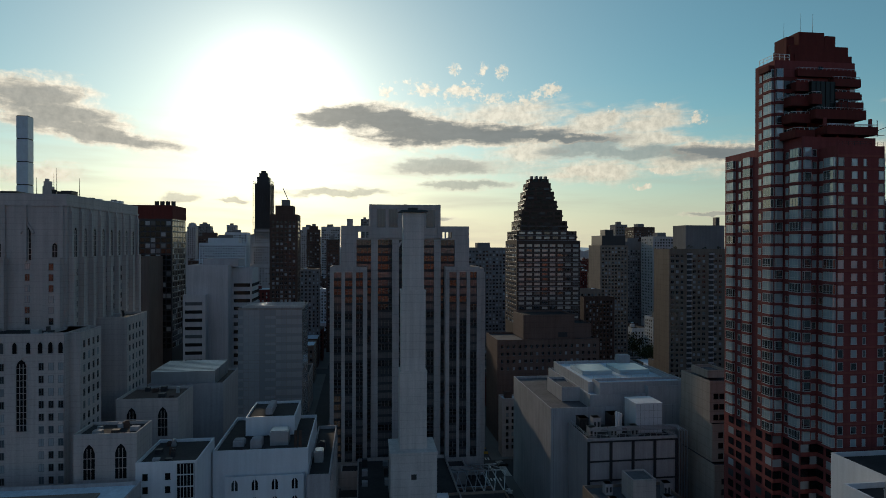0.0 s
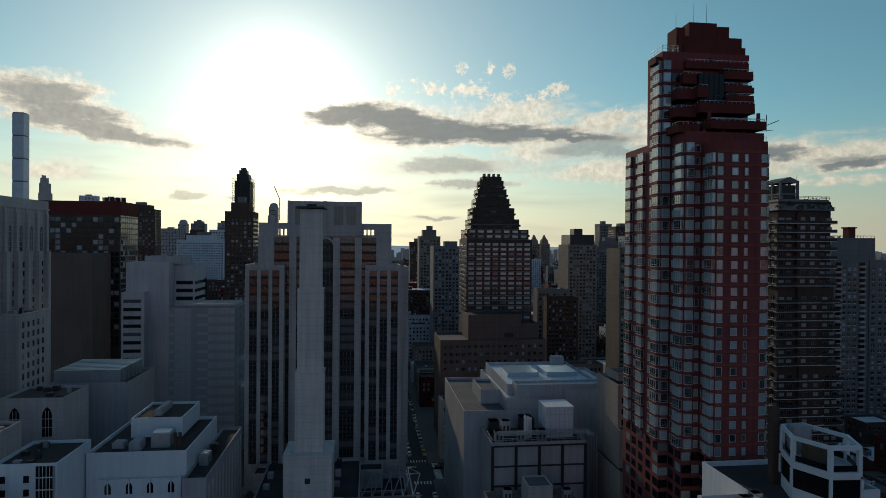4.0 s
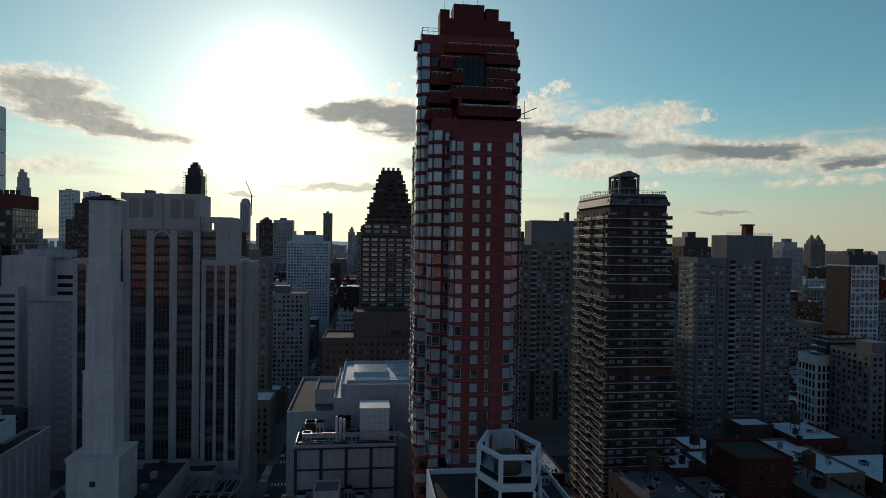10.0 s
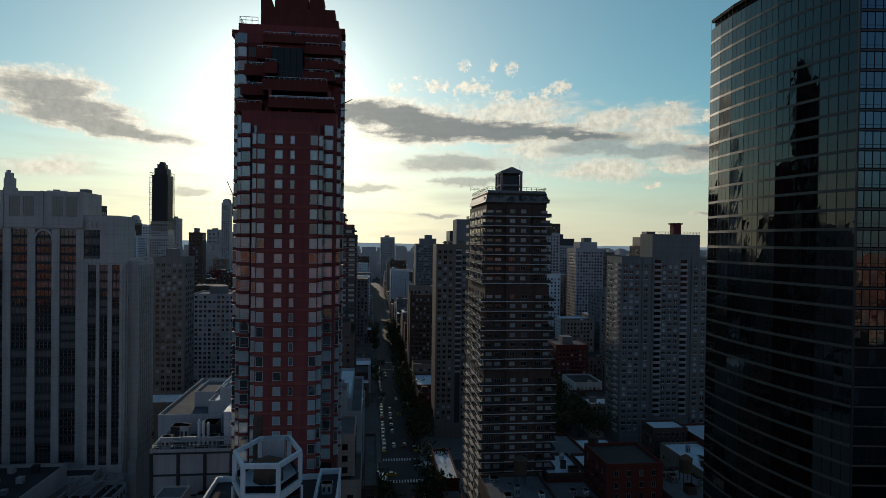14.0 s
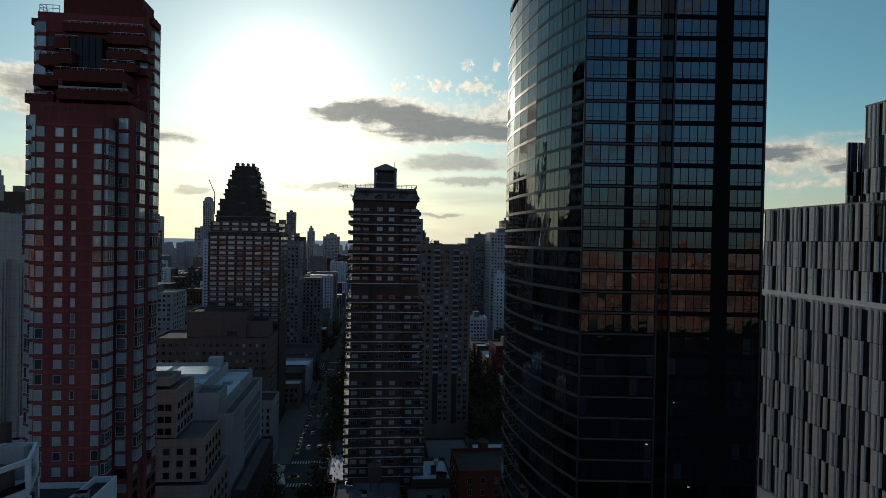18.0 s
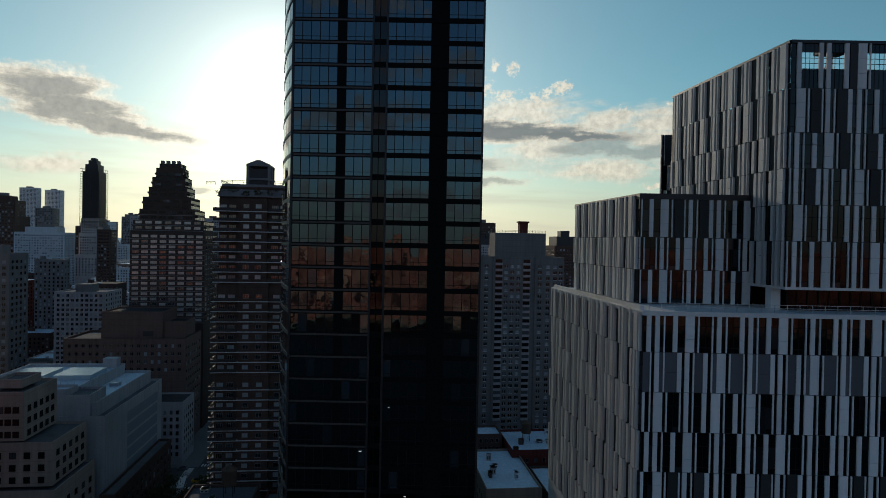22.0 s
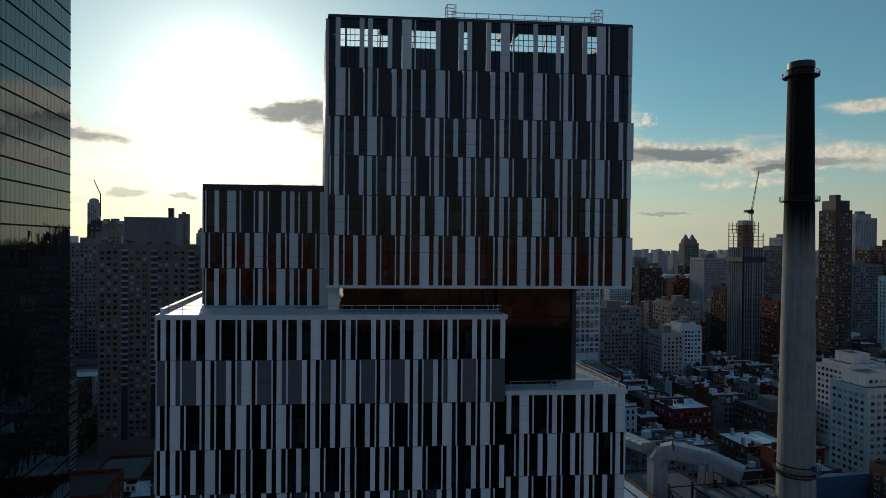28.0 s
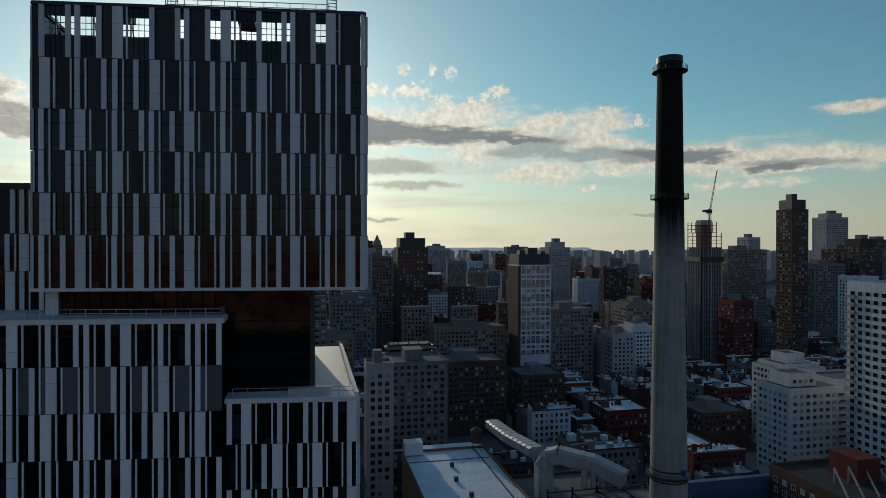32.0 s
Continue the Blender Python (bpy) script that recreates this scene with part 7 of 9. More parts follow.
low_house("brick_house", "brick tenement with a tar roof", 247, 262, 250, 262, 24.0, BROWN_BRICK, ROOF_PALE, 6)
low_house("brick_house", "brick tenement with a pale roof", 263, 285, 236, 262, 22.0, DARK_BRICK, ROOF_PALE, 6)
low_house("brick_house", "low beige house with a pale roof", 247, 266, 205, 244, 20.0, TAN_BRICK, ROOF_PALE, 6)
low_house("brick_house", "low brown house with a pale roof", 268, 296, 190, 230, 18.0, BROWN_BRICK, ROOF_PALE, 6)


def water_tank(x, y, z, r=1.9, h=4.0, legs=3.0, cat="water tank"):
    t = thing("water_tank", "cedar water tank with a conical lid on steel legs", cat, "roof water tanks", at=(x, y, z))
    if "tank" not in MESHES:
        MESHES["tank"] = Shape().tube(0, 0, 0, 4.0, 1.9, 1.85, 20).mesh("barrel", TANK_WOOD)
        MESHES["tank_lid"] = Shape().tube(0, 0, 0, 1.3, 2.1, 0.1, 20).mesh("lid", TANK_WOOD)
        MESHES["tank_leg"] = Shape().box(-0.09, 0.09, -0.09, 0.09, 0, 3.0).mesh("leg", DARK_METAL)
        hoops = Shape()
        for zz in (0.5, 1.3, 2.2, 3.2):
            hoops.tube(0, 0, zz, zz + 0.06, 1.95, 1.95, 20)
        MESHES["tank_hoop"] = hoops.mesh("hoop", DARK_METAL)
    part("barrel", MESHES["tank"], None, t, at=pose(0, 0, legs))
    part("lid", MESHES["tank_lid"], None, t, at=pose(0, 0, legs + 4.0))
    part("hoop", MESHES["tank_hoop"], None, t, at=pose(0, 0, legs))
    for dx, dy in ((1, 1), (-1, 1), (-1, -1), (1, -1)):
        part("leg", MESHES["tank_leg"], None, t, at=pose(dx * 1.2, dy * 1.2, 0))
    return t


for x, y, z in ((171, 176, 32.2), (221, 176, 31.1), (347.5, 203, 32.2), (210, 222, 23.2), (272, 250, 21.2)):
    water_tank(x, y, z)
random.seed(31)
for x0, x1, y0, y1, z in ((160, 178, 158, 182, 32.1), (180, 193, 160, 184, 29.1), (210.5, 226, 150, 186, 31.1), (196, 222, 188, 206, 29.1), (182, 194, 186, 204, 30.1), (263, 285, 236, 262, 21.1), (240, 262, 205, 244, 19.1), (264, 296, 190, 230, 17.1)):
    for i in range(5):
        w, d = random.uniform(1.0, 3.2), random.uniform(1.0, 3.0)
        x, y = random.uniform(x0 + 1, x1 - 1 - w), random.uniform(y0 + 1, y1 - 1 - d)
        roof_box(x, x + w, y, y + d, z, z + random.uniform(0.8, 2.8), random.choice((STEEL, GREY_STONE, BROWN_BRICK, WHITE_PAINT)))


# ---- power plant: stack, ducts, pale roof ----
st = thing("smoke_stack", "tall round concrete smokestack with a blackened upper half and steel platforms", "smokestack")
SX, SY = 377.5, 137.0
rad = lambda z: 4.7 - (z - 20) / (146.7 - 20) * 1.85 if z > 20 else 4.7
ring = lambda r, z: [(SX + r * math.cos(2 * math.pi * i / 40), SY + r * math.sin(2 * math.pi * i / 40), z) for i in range(40)]
SOOT, N, b = principled("sooty_stack_concrete", 0.85)
b.inputs["Specular IOR Level"].default_value = 0.2
geo = N.tree.nodes.new("ShaderNodeNewGeometry").outputs["Position"]
gx_, gy_, gz_ = N.separate(geo)
streaks = N.noise(N.combine(N.math("MULTIPLY", gx_, 1.3), N.math("MULTIPLY", gy_, 1.3), N.math("MULTIPLY", gz_, 0.05)), 1.0, 5, 0.6)
blotch = N.noise(geo, 0.35, 5, 0.6)
edge = N.ramp(N.math("ADD", gz_, N.math("MULTIPLY", N.math("SUBTRACT", streaks, 0.5), 16.0)), 96.0, 111.0)
clean = N.mix(N.ramp(N.math("ADD", N.math("MULTIPLY", streaks, 0.6), N.math("MULTIPLY", blotch, 0.4)), 0.3, 0.7), (0.20, 0.19, 0.18), (0.33, 0.32, 0.305))
N.put(N.mix(edge, clean, (0.007, 0.007, 0.007)), b.inputs["Base Color"])
part("shaft", Shape().loft([ring(rad(z), z) for z in (0.15, 20, 44, 70, 104, 125, 146.7)]), SOOT, st, "grey concrete shaft, black with soot above")
for z, w in ((143.2, 1.2), (112.5, 1.1), (46.0, 1.0)):
    r = rad(z)
    p = Shape()
    a, b2, c2 = ring(r, z), ring(r + w, z), ring(r + w, z + 0.12)
    for i in range(40):
        j = (i + 1) % 40
        p.quad(a[j], a[i], b2[i], b2[j])
        p.quad(b2[i], b2[j], c2[j], c2[i])
        p.quad(c2[i], c2[j], ring(r, z + 0.12)[j], ring(r, z + 0.12)[i])
    part("platform", p, DARK_METAL, st)
    q = Shape()
    rr = ring(r + w - 0.05, z)
    for i in range(40):
        j = (i + 1) % 40
        q.beam(rr[i], (rr[i][0], rr[i][1], z + 1.2), 0.03)
        for dz in (0.6, 1.2):
            q.beam((rr[i][0], rr[i][1], z + dz), (rr[j][0], rr[j][1], z + dz), 0.03)
    part("platform_railing", q, DARK_METAL, st)
part("top_band", Shape().loft([ring(rad(145.2) + 0.18, 145.2), ring(rad(146.7) + 0.18, 146.7)], caps=False), DARK_METAL, st)
lad = Shape()
for z in range(22, 143):
    r = rad(z) + 0.15
    lad.box(SX - r - 0.0, SX - r + 0.06, SY - 1.6, SY - 1.1, z, z + 0.06)
part("ladder", lad, DARK_METAL, st)
for z in (45.0, 47.5):
    part("hoop", Shape().loft([ring(rad(z) + 0.07, z), ring(rad(z) + 0.07, z + 0.4)], caps=False), DARK_METAL, st)
part("lamp", Shape().tube(SX + 1.0, SY - rad(48) - 0.4, 47.2, 48.4, 0.5, 0.5, 12), masonry("blue_paint", (0.03, 0.06, 0.25)), st)

ph = thing("plant_hall", "long brick plant hall with a pale coated roof", "building")
shell(ph, 322.6, 350.8, 112.0, 206.0, 0.15, 33.0, masonry("orange_brown_brick", (0.24, 0.13, 0.08)), ROOF_PALE, 0.8)
part("parapet_stair", Shape().box(323, 329, 202, 207, 32.5, 36.5), WHITE_PAINT, ph)
for i in range(6):
    part("roof_vent", Shape().box(334 + (i % 2) * 1.5, 335.2 + (i % 2) * 1.5, 130 + i * 12, 131.2 + i * 12, 32.1, 33.5), CHARCOAL, ph)
part("roof_seam", Shape().box(347.0, 347.5, 114, 205, 32.2, 32.35), CHARCOAL, ph)
part("roof_seam", Shape().box(323.4, 350, 196.0, 196.4, 32.2, 32.35), CHARCOAL, ph)
part("rear_deck", Shape().box(329, 352, 206, 216, 0.15, 31.0), ROOF_PALE, ph)

# great bent duct on trestles between hall and stack
du = thing("flue_duct", "large grey sheet-metal flue duct on a steel trestle", "duct")


def duct(pts, w, h, mats, name="duct_run", rib=3.0):
    for a, b2 in zip(pts, pts[1:]):
        a, b2 = Vector(a), Vector(b2)
        d = (b2 - a).normalized()
        side = d.cross(Vector((0, 0, 1)))
        side = side.normalized() if side.length > 0.1 else Vector((0, 1, 0))
        up = side.cross(d)
        rg = lambda p, k: [p + side * (w / 2 * k) * sx + up * (h / 2 * k) * sz for sx, sz in ((-1, -0.7), (-0.7, -1), (0.7, -1), (1, -0.7), (1, 0.7), (0.7, 1), (-0.7, 1), (-1, 0.7))]
        s = Shape().loft([rg(a, 1), rg(b2, 1)])
        n = max(1, int((b2 - a).length / rib))
        for i in range(n + 1):
            p = a + (b2 - a) * (i / n)
            s.loft([rg(p - d * 0.15, 1.05), rg(p + d * 0.15, 1.05)])
        part(name, s, mats, du)


GREY_DUCT = masonry("grey_painted_duct", (0.30, 0.31, 0.33), rough=0.5, streak=0.35)
duct([(356.5, 165, 2), (356.5, 165, 40.0), (357.6, 164, 42.5), (360.0, 162.5, 43.4), (368.0, 158, 42.0), (374.0, 152, 39.5)], 5.0, 4.4, GREY_DUCT)
duct([(354.0, 206, 40.0), (354.5, 188, 40.8), (356.5, 170, 42.0)], 5.0, 3.0, GREY_DUCT)
for x in (364.5, 367.0, 369.5):
    part("silencer", Shape().loft([[(x + 0.9 * math.cos(t), 156.0 + 0.9 * math.sin(t), z) for t in [2 * math.pi * i / 14 for i in range(14)]] for z in (36.0, 41.5)]), STEEL, du)
part("flue_body", Shape().box(360.0, 383.0, 143.0, 152.0, 22.0, 36.5), masonry("sooty_sheet_metal", (0.16, 0.16, 0.165), rough=0.6), du)
tr = Shape()
for x in (353, 360, 367, 374, 381, 388):
    for y in (142.5, 153.5):
        tr.beam((x, y, 0.15), (x, y, 38), 0.22)
    tr.beam((x, 142.5, 36.8), (x, 153.5, 36.8), 0.18)
for i, x in enumerate((353, 360, 367, 374, 381)):
    for y in (142.4, 153.6):
        tr.beam((x, y, 22 if i % 2 else 37), (x + 7, y, 37 if i % 2 else 22), 0.14)
        for z in (21.5, 30.0, 37.0):
            tr.beam((x, y, z), (x + 7, y, z), 0.14)
part("trestle", tr, DARK_METAL, du)
cb = thing("plant_annex", "dark low plant sheds with steel gantries round the stack", "building")
shell(cb, 356, 372, 120, 141, 0.15, 20.0, DARK_BRICK, ROOF_DARK, 0.8)
shell(cb, 384, 404, 130, 165, 0.15, 26.0, DARK_BRICK, ROOF_GREY, 0.8)
shell(cb, 352, 384, 166, 200, 0.15, 24.0, BROWN_BRICK, ROOF_GREY, 0.8)
part("blue_gantry", Shape().box(400, 440, 168, 170, 26, 30).box(400, 440, 169, 169.5, 0.15, 26), masonry("blue_steel", (0.05, 0.09, 0.16), rough=0.5), cb)
hop = Shape().tube(353, 189, 10, 14.5, 2.6, 2.6, 16).tube(353, 189, 14.5, 16.5, 2.8, 0.2, 16)
solo("roof_hopper", hop, TANK_WOOD, "squat round wooden hopper with conical lid", "tank")

# ---- white apartment blocks and towers ----
DULL_WHITE_BRICK = masonry("dull_white_brick", (0.49, 0.50, 0.53), rough=0.7, courses=2.95)
w1 = thing("white_apartment_block", "white brick apartment block with dark paired windows and setbacks", "building")
shell(w1, 485.5, 513.0, 220.0, 239.0, 0.15, 42.6, DULL_WHITE_BRICK, ROOF_GREY, 1.0)
shell(w1, 516.0, 542.0, 260.0, 280.0, 0.15, 41.5, DULL_WHITE_BRICK, ROOF_GREY, 1.0, name="rear_wall")
shell(w1, 519.0, 540.0, 262.0, 279.0, 41.0, 43.4, DULL_WHITE_BRICK, ROOF_GREY, 0.8, name="terrace_wall")
shell(w1, 524.0, 534.0, 265.0, 276.0, 43.0, 48.0, DULL_WHITE_BRICK, ROOF_GREY, 0.8, name="terrace_wall")
shell(w1, 490.0, 503.0, 225.0, 237.0, 42.0, 47.5, DULL_WHITE_BRICK, ROOF_GREY, 0.8, name="penthouse_wall")
shell(w1, 513.5, 536.0, 226.0, 244.0, 0.15, 44.0, DULL_WHITE_BRICK, ROOF_GREY, 0.8, name="wing_wall")
windows(w1, ((485.5, 220), 0, 27.5), 5, 42, 8, 2.95, 1.7, 1.4, GREY_FRAME, PANE, 2, single=True)
windows(w1, ((485.5, 239), -90, 19), 5, 42, 6, 2.95, 1.5, 1.4, GREY_FRAME, PANE, 2, single=True)
windows(w1, ((516, 260), 0, 26), 5, 41, 10, 2.95, 1.5, 1.4, GREY_FRAME, PANE, 2, single=False)
windows(w1, ((516, 280), -90, 20), 5, 41, 7, 2.95, 1.5, 1.4, GREY_FRAME, PANE, 2, single=False)
windows(w1, ((513.5, 226), 0, 22.5), 5, 43, 7, 2.95, 1.6, 1.4, GREY_FRAME, PANE, 2, single=False)
windows(w1, ((490.0, 225), 0, 13), 42.6, 46.5, 4, 2.95, 1.6, 1.4, GREY_FRAME, PANE, 2, single=False)
for k in range(13):
    part("balcony", MESHES.setdefault("w1b", Shape().box(0, 3.4, -1.3, 0, 0, 0.16).box(0, 3.4, -1.3, -1.2, 0.16, 1.0, 1).mesh("balcony", [GREY_STONE, BRONZE_RAIL])), None, w1, at=pose(509.0, 220, 3.6 + k * 2.95))
w2 = thing("white_slab_block", "tall white brick apartment slab with balconies", "building")
shell(w2, 496.0, 532.0, 178.0, 203.0, 0.15, 88.0, WHITE_BRICK, ROOF_GREY, 1.0)
windows(w2, ((496.0, 178), 0, 36), 8, 87, 9, 2.95, 1.8, 1.4, DARK_FRAME, PANE_DARK, 2, single=False)
windows(w2, ((496.0, 203), -90, 25), 8, 87, 7, 2.95, 1.7, 1.4, DARK_FRAME, PANE_DARK, 2, single=True)
for k in range(26):
    part("balcony", MESHES.setdefault("w2b", Shape().box(0, 4.2, -1.2, 0, 0, 0.9).mesh("balcony", GREY_STONE)), None, w2, at=pose(496.0, 203.0, 8.0 + k * 2.95, 0, 0, -90))
br = thing("red_corner_block", "red brick corner block with white window frames and roof gear", "building")
shell(br, 432, 462, 138, 168, 0.15, 34.0, BROWN_BRICK, ROOF_DARK, 1.0)
windows(br, ((432, 138), 0, 30), 6, 33, 8, 3.2, 1.6, 1.6, WHITE_FRAME, PANE, 2, single=True)
windows(br, ((432, 168), -90, 30), 6, 33, 8, 3.2, 1.6, 1.6, WHITE_FRAME, PANE, 2, single=True)
part("lift_house", Shape().box(446, 454, 150, 160, 33, 40), DARK_BRICK, br)
for i in range(4):
    solo("roof_frame", Shape().beam((434 + i * 5, 141, 33), (440 + i * 5, 152, 37.5), 0.2).beam((440 + i * 5, 152, 33), (440 + i * 5, 152, 37.5), 0.2), STEEL, "slanted steel frame on a brick roof", "steel frame", "roof frames")

# tower under construction with crane
cn = thing("unfinished_tower", "white gridded tower under construction with open red top floors", "building")
CX0, CX1, CY0, CY1 = 621.0, 642.0, 473.0, 493.0
part("floor_core", Shape().box(CX0 + 1, CX1 - 1, CY0 + 1, CY1 - 1, 0.15, 100.0), PANE_DARK, cn)
for i in range(9):
    x = CX0 + (CX1 - CX0 - 1.0) * i / 8
    part("pier", Shape().box(x, x + (0.9 if i % 4 == 0 else 0.35), CY0, CY0 + 1.0, 0.15, 100.0), GREY_STONE, cn)
    part("pier", Shape().box(CX0, CX0 + 0.9, CY0 + i * 2.4, CY0 + 0.4 + i * 2.4, 0.15, 100.0), GREY_STONE, cn)
for k in range(20):
    part("floor_band", MESHES.setdefault("cnb", Shape().box(0, CX1 - CX0, -0.15, 0.9, 0, 0.3).mesh("floor_band", GREY_STONE)), None, cn, at=pose(CX0, CY0 + 0.2, 4 + k * 4.8))
part("netting", Shape().box(CX0 - 1.2, CX1 + 1.2, CY0 - 1.2, CY1 + 1.2, 88.0, 92.0), CHARCOAL, cn, "black safety netting")
RED_STEEL = masonry("red_oxide_steel", (0.25, 0.06, 0.04), rough=0.6)
open_top = Shape()
for k in range(7):
    z = 100 + k * 3.2
    open_top.box(CX0, CX1 if k < 4 else CX1 - 6, CY0, CY1, z, z + 0.35)
    for i in range(5):
        x = CX0 + 0.5 + (CX1 - CX0 - 1.5) * i / 4 * (1 if k < 4 else 0.76)
        open_top.box(x, x + 0.5, CY0 + 0.2, CY0 + 0.7, z, z + 3.2)
        open_top.box(x, x + 0.5, CY1 - 0.7, CY1 - 0.2, z, z + 3.2)
part("open_floors", open_top, RED_STEEL, cn, "open floors in red oxide steel")
part("hoist_core", Shape().box(CX0 + 5, CX0 + 15, CY0 + 6, CY0 + 14, 100, 124), GREY_STONE, cn)
cr = thing("tower_crane", "lattice luffing tower crane with a raised jib", "crane")
m = Shape()
for dx, dy in ((0, 0), (1.6, 0), (1.6, 1.6), (0, 1.6)):
    m.beam((CX1 - 7 + dx, CY0 + 8 + dy, 90), (CX1 - 7 + dx, CY0 + 8 + dy, 134), 0.16)
for z in range(100, 134, 3):
    m.beam((CX1 - 7, CY0 + 8, z), (CX1 - 5.4, CY0 + 8, z + 3), 0.1)
part("mast", m, RED_STEEL, cr)
j = Shape()
a, b2 = Vector((CX1 - 6, CY0 + 8.8, 132)), Vector((CX1 + 1.0, CY0 + 8.8, 168))
for o in (-0.7, 0.7):
    j.beam(a + Vector((o, 0, 0)), b2 + Vector((o * 0.3, 0, 0)), 0.15)
for i in range(12):
    p, q = a + (b2 - a) * (i / 12), a + (b2 - a) * ((i + 1) / 12)
    j.beam(p + Vector((-0.7, 0, 0)), q + Vector((0.7, 0, 0)), 0.1)
part("jib", j, RED_STEEL, cr)
part("cab", Shape().box(CX1 - 9, CX1 - 4.5, CY0 + 7.6, CY0 + 10, 130, 133.5), DARK_METAL, cr)
part("counterweight", Shape().box(CX1 - 13, CX1 - 9, CY0 + 7.8, CY0 + 9.8, 131, 133), DARK_METAL, cr)


# ---- far skyline and the city blocks ----
OCC = [(150, 219, 255, 345), (-135, -46, 100, 262), (-61, -32, 290, 325), (-95, -63, 328, 368), (-172, -114, 358, 415), (-20, 46, 238, 264), (60, 130, 160, 265), (62, 124, 310, 376), (158, 224, 314, 340),
       (240, 300, 288, 316), (150, 226, 130, 262), (320, 410, 108, 222), (470, 540, 216, 270), (490, 536, 174, 207), (512, 546, 256, 284), (430, 464, 134, 170), (612, 648, 476, 510), (236, 300, 60, 262)]


def free(x0, x1, y0, y1):
    return not any(x0 < b + 1 and x1 > a - 1 and y0 < d + 1 and y1 > c - 1 for a, b, c, d in OCC)


WALLS = [TAN_BRICK, BROWN_BRICK, DARK_BRICK, GREY_BRICK, GREY_STONE, PALE_STONE, WHITE_BRICK, BROWN_BRICK, TAN_BRICK]
WALL_WORDS = {TAN_BRICK.name: "tan brick", BROWN_BRICK.name: "brown brick", DARK_BRICK.name: "dark red brick", GREY_BRICK.name: "grey brick", GREY_STONE.name: "grey concrete",
              PALE_STONE.name: "pale stone", DEEP_BRICK.name: "dark umber brick", WHITE_BRICK.name: "white brick", CHARCOAL.name: "dark glass", WHITE_PAINT.name: "white panel", LIMESTONE.name: "limestone"}
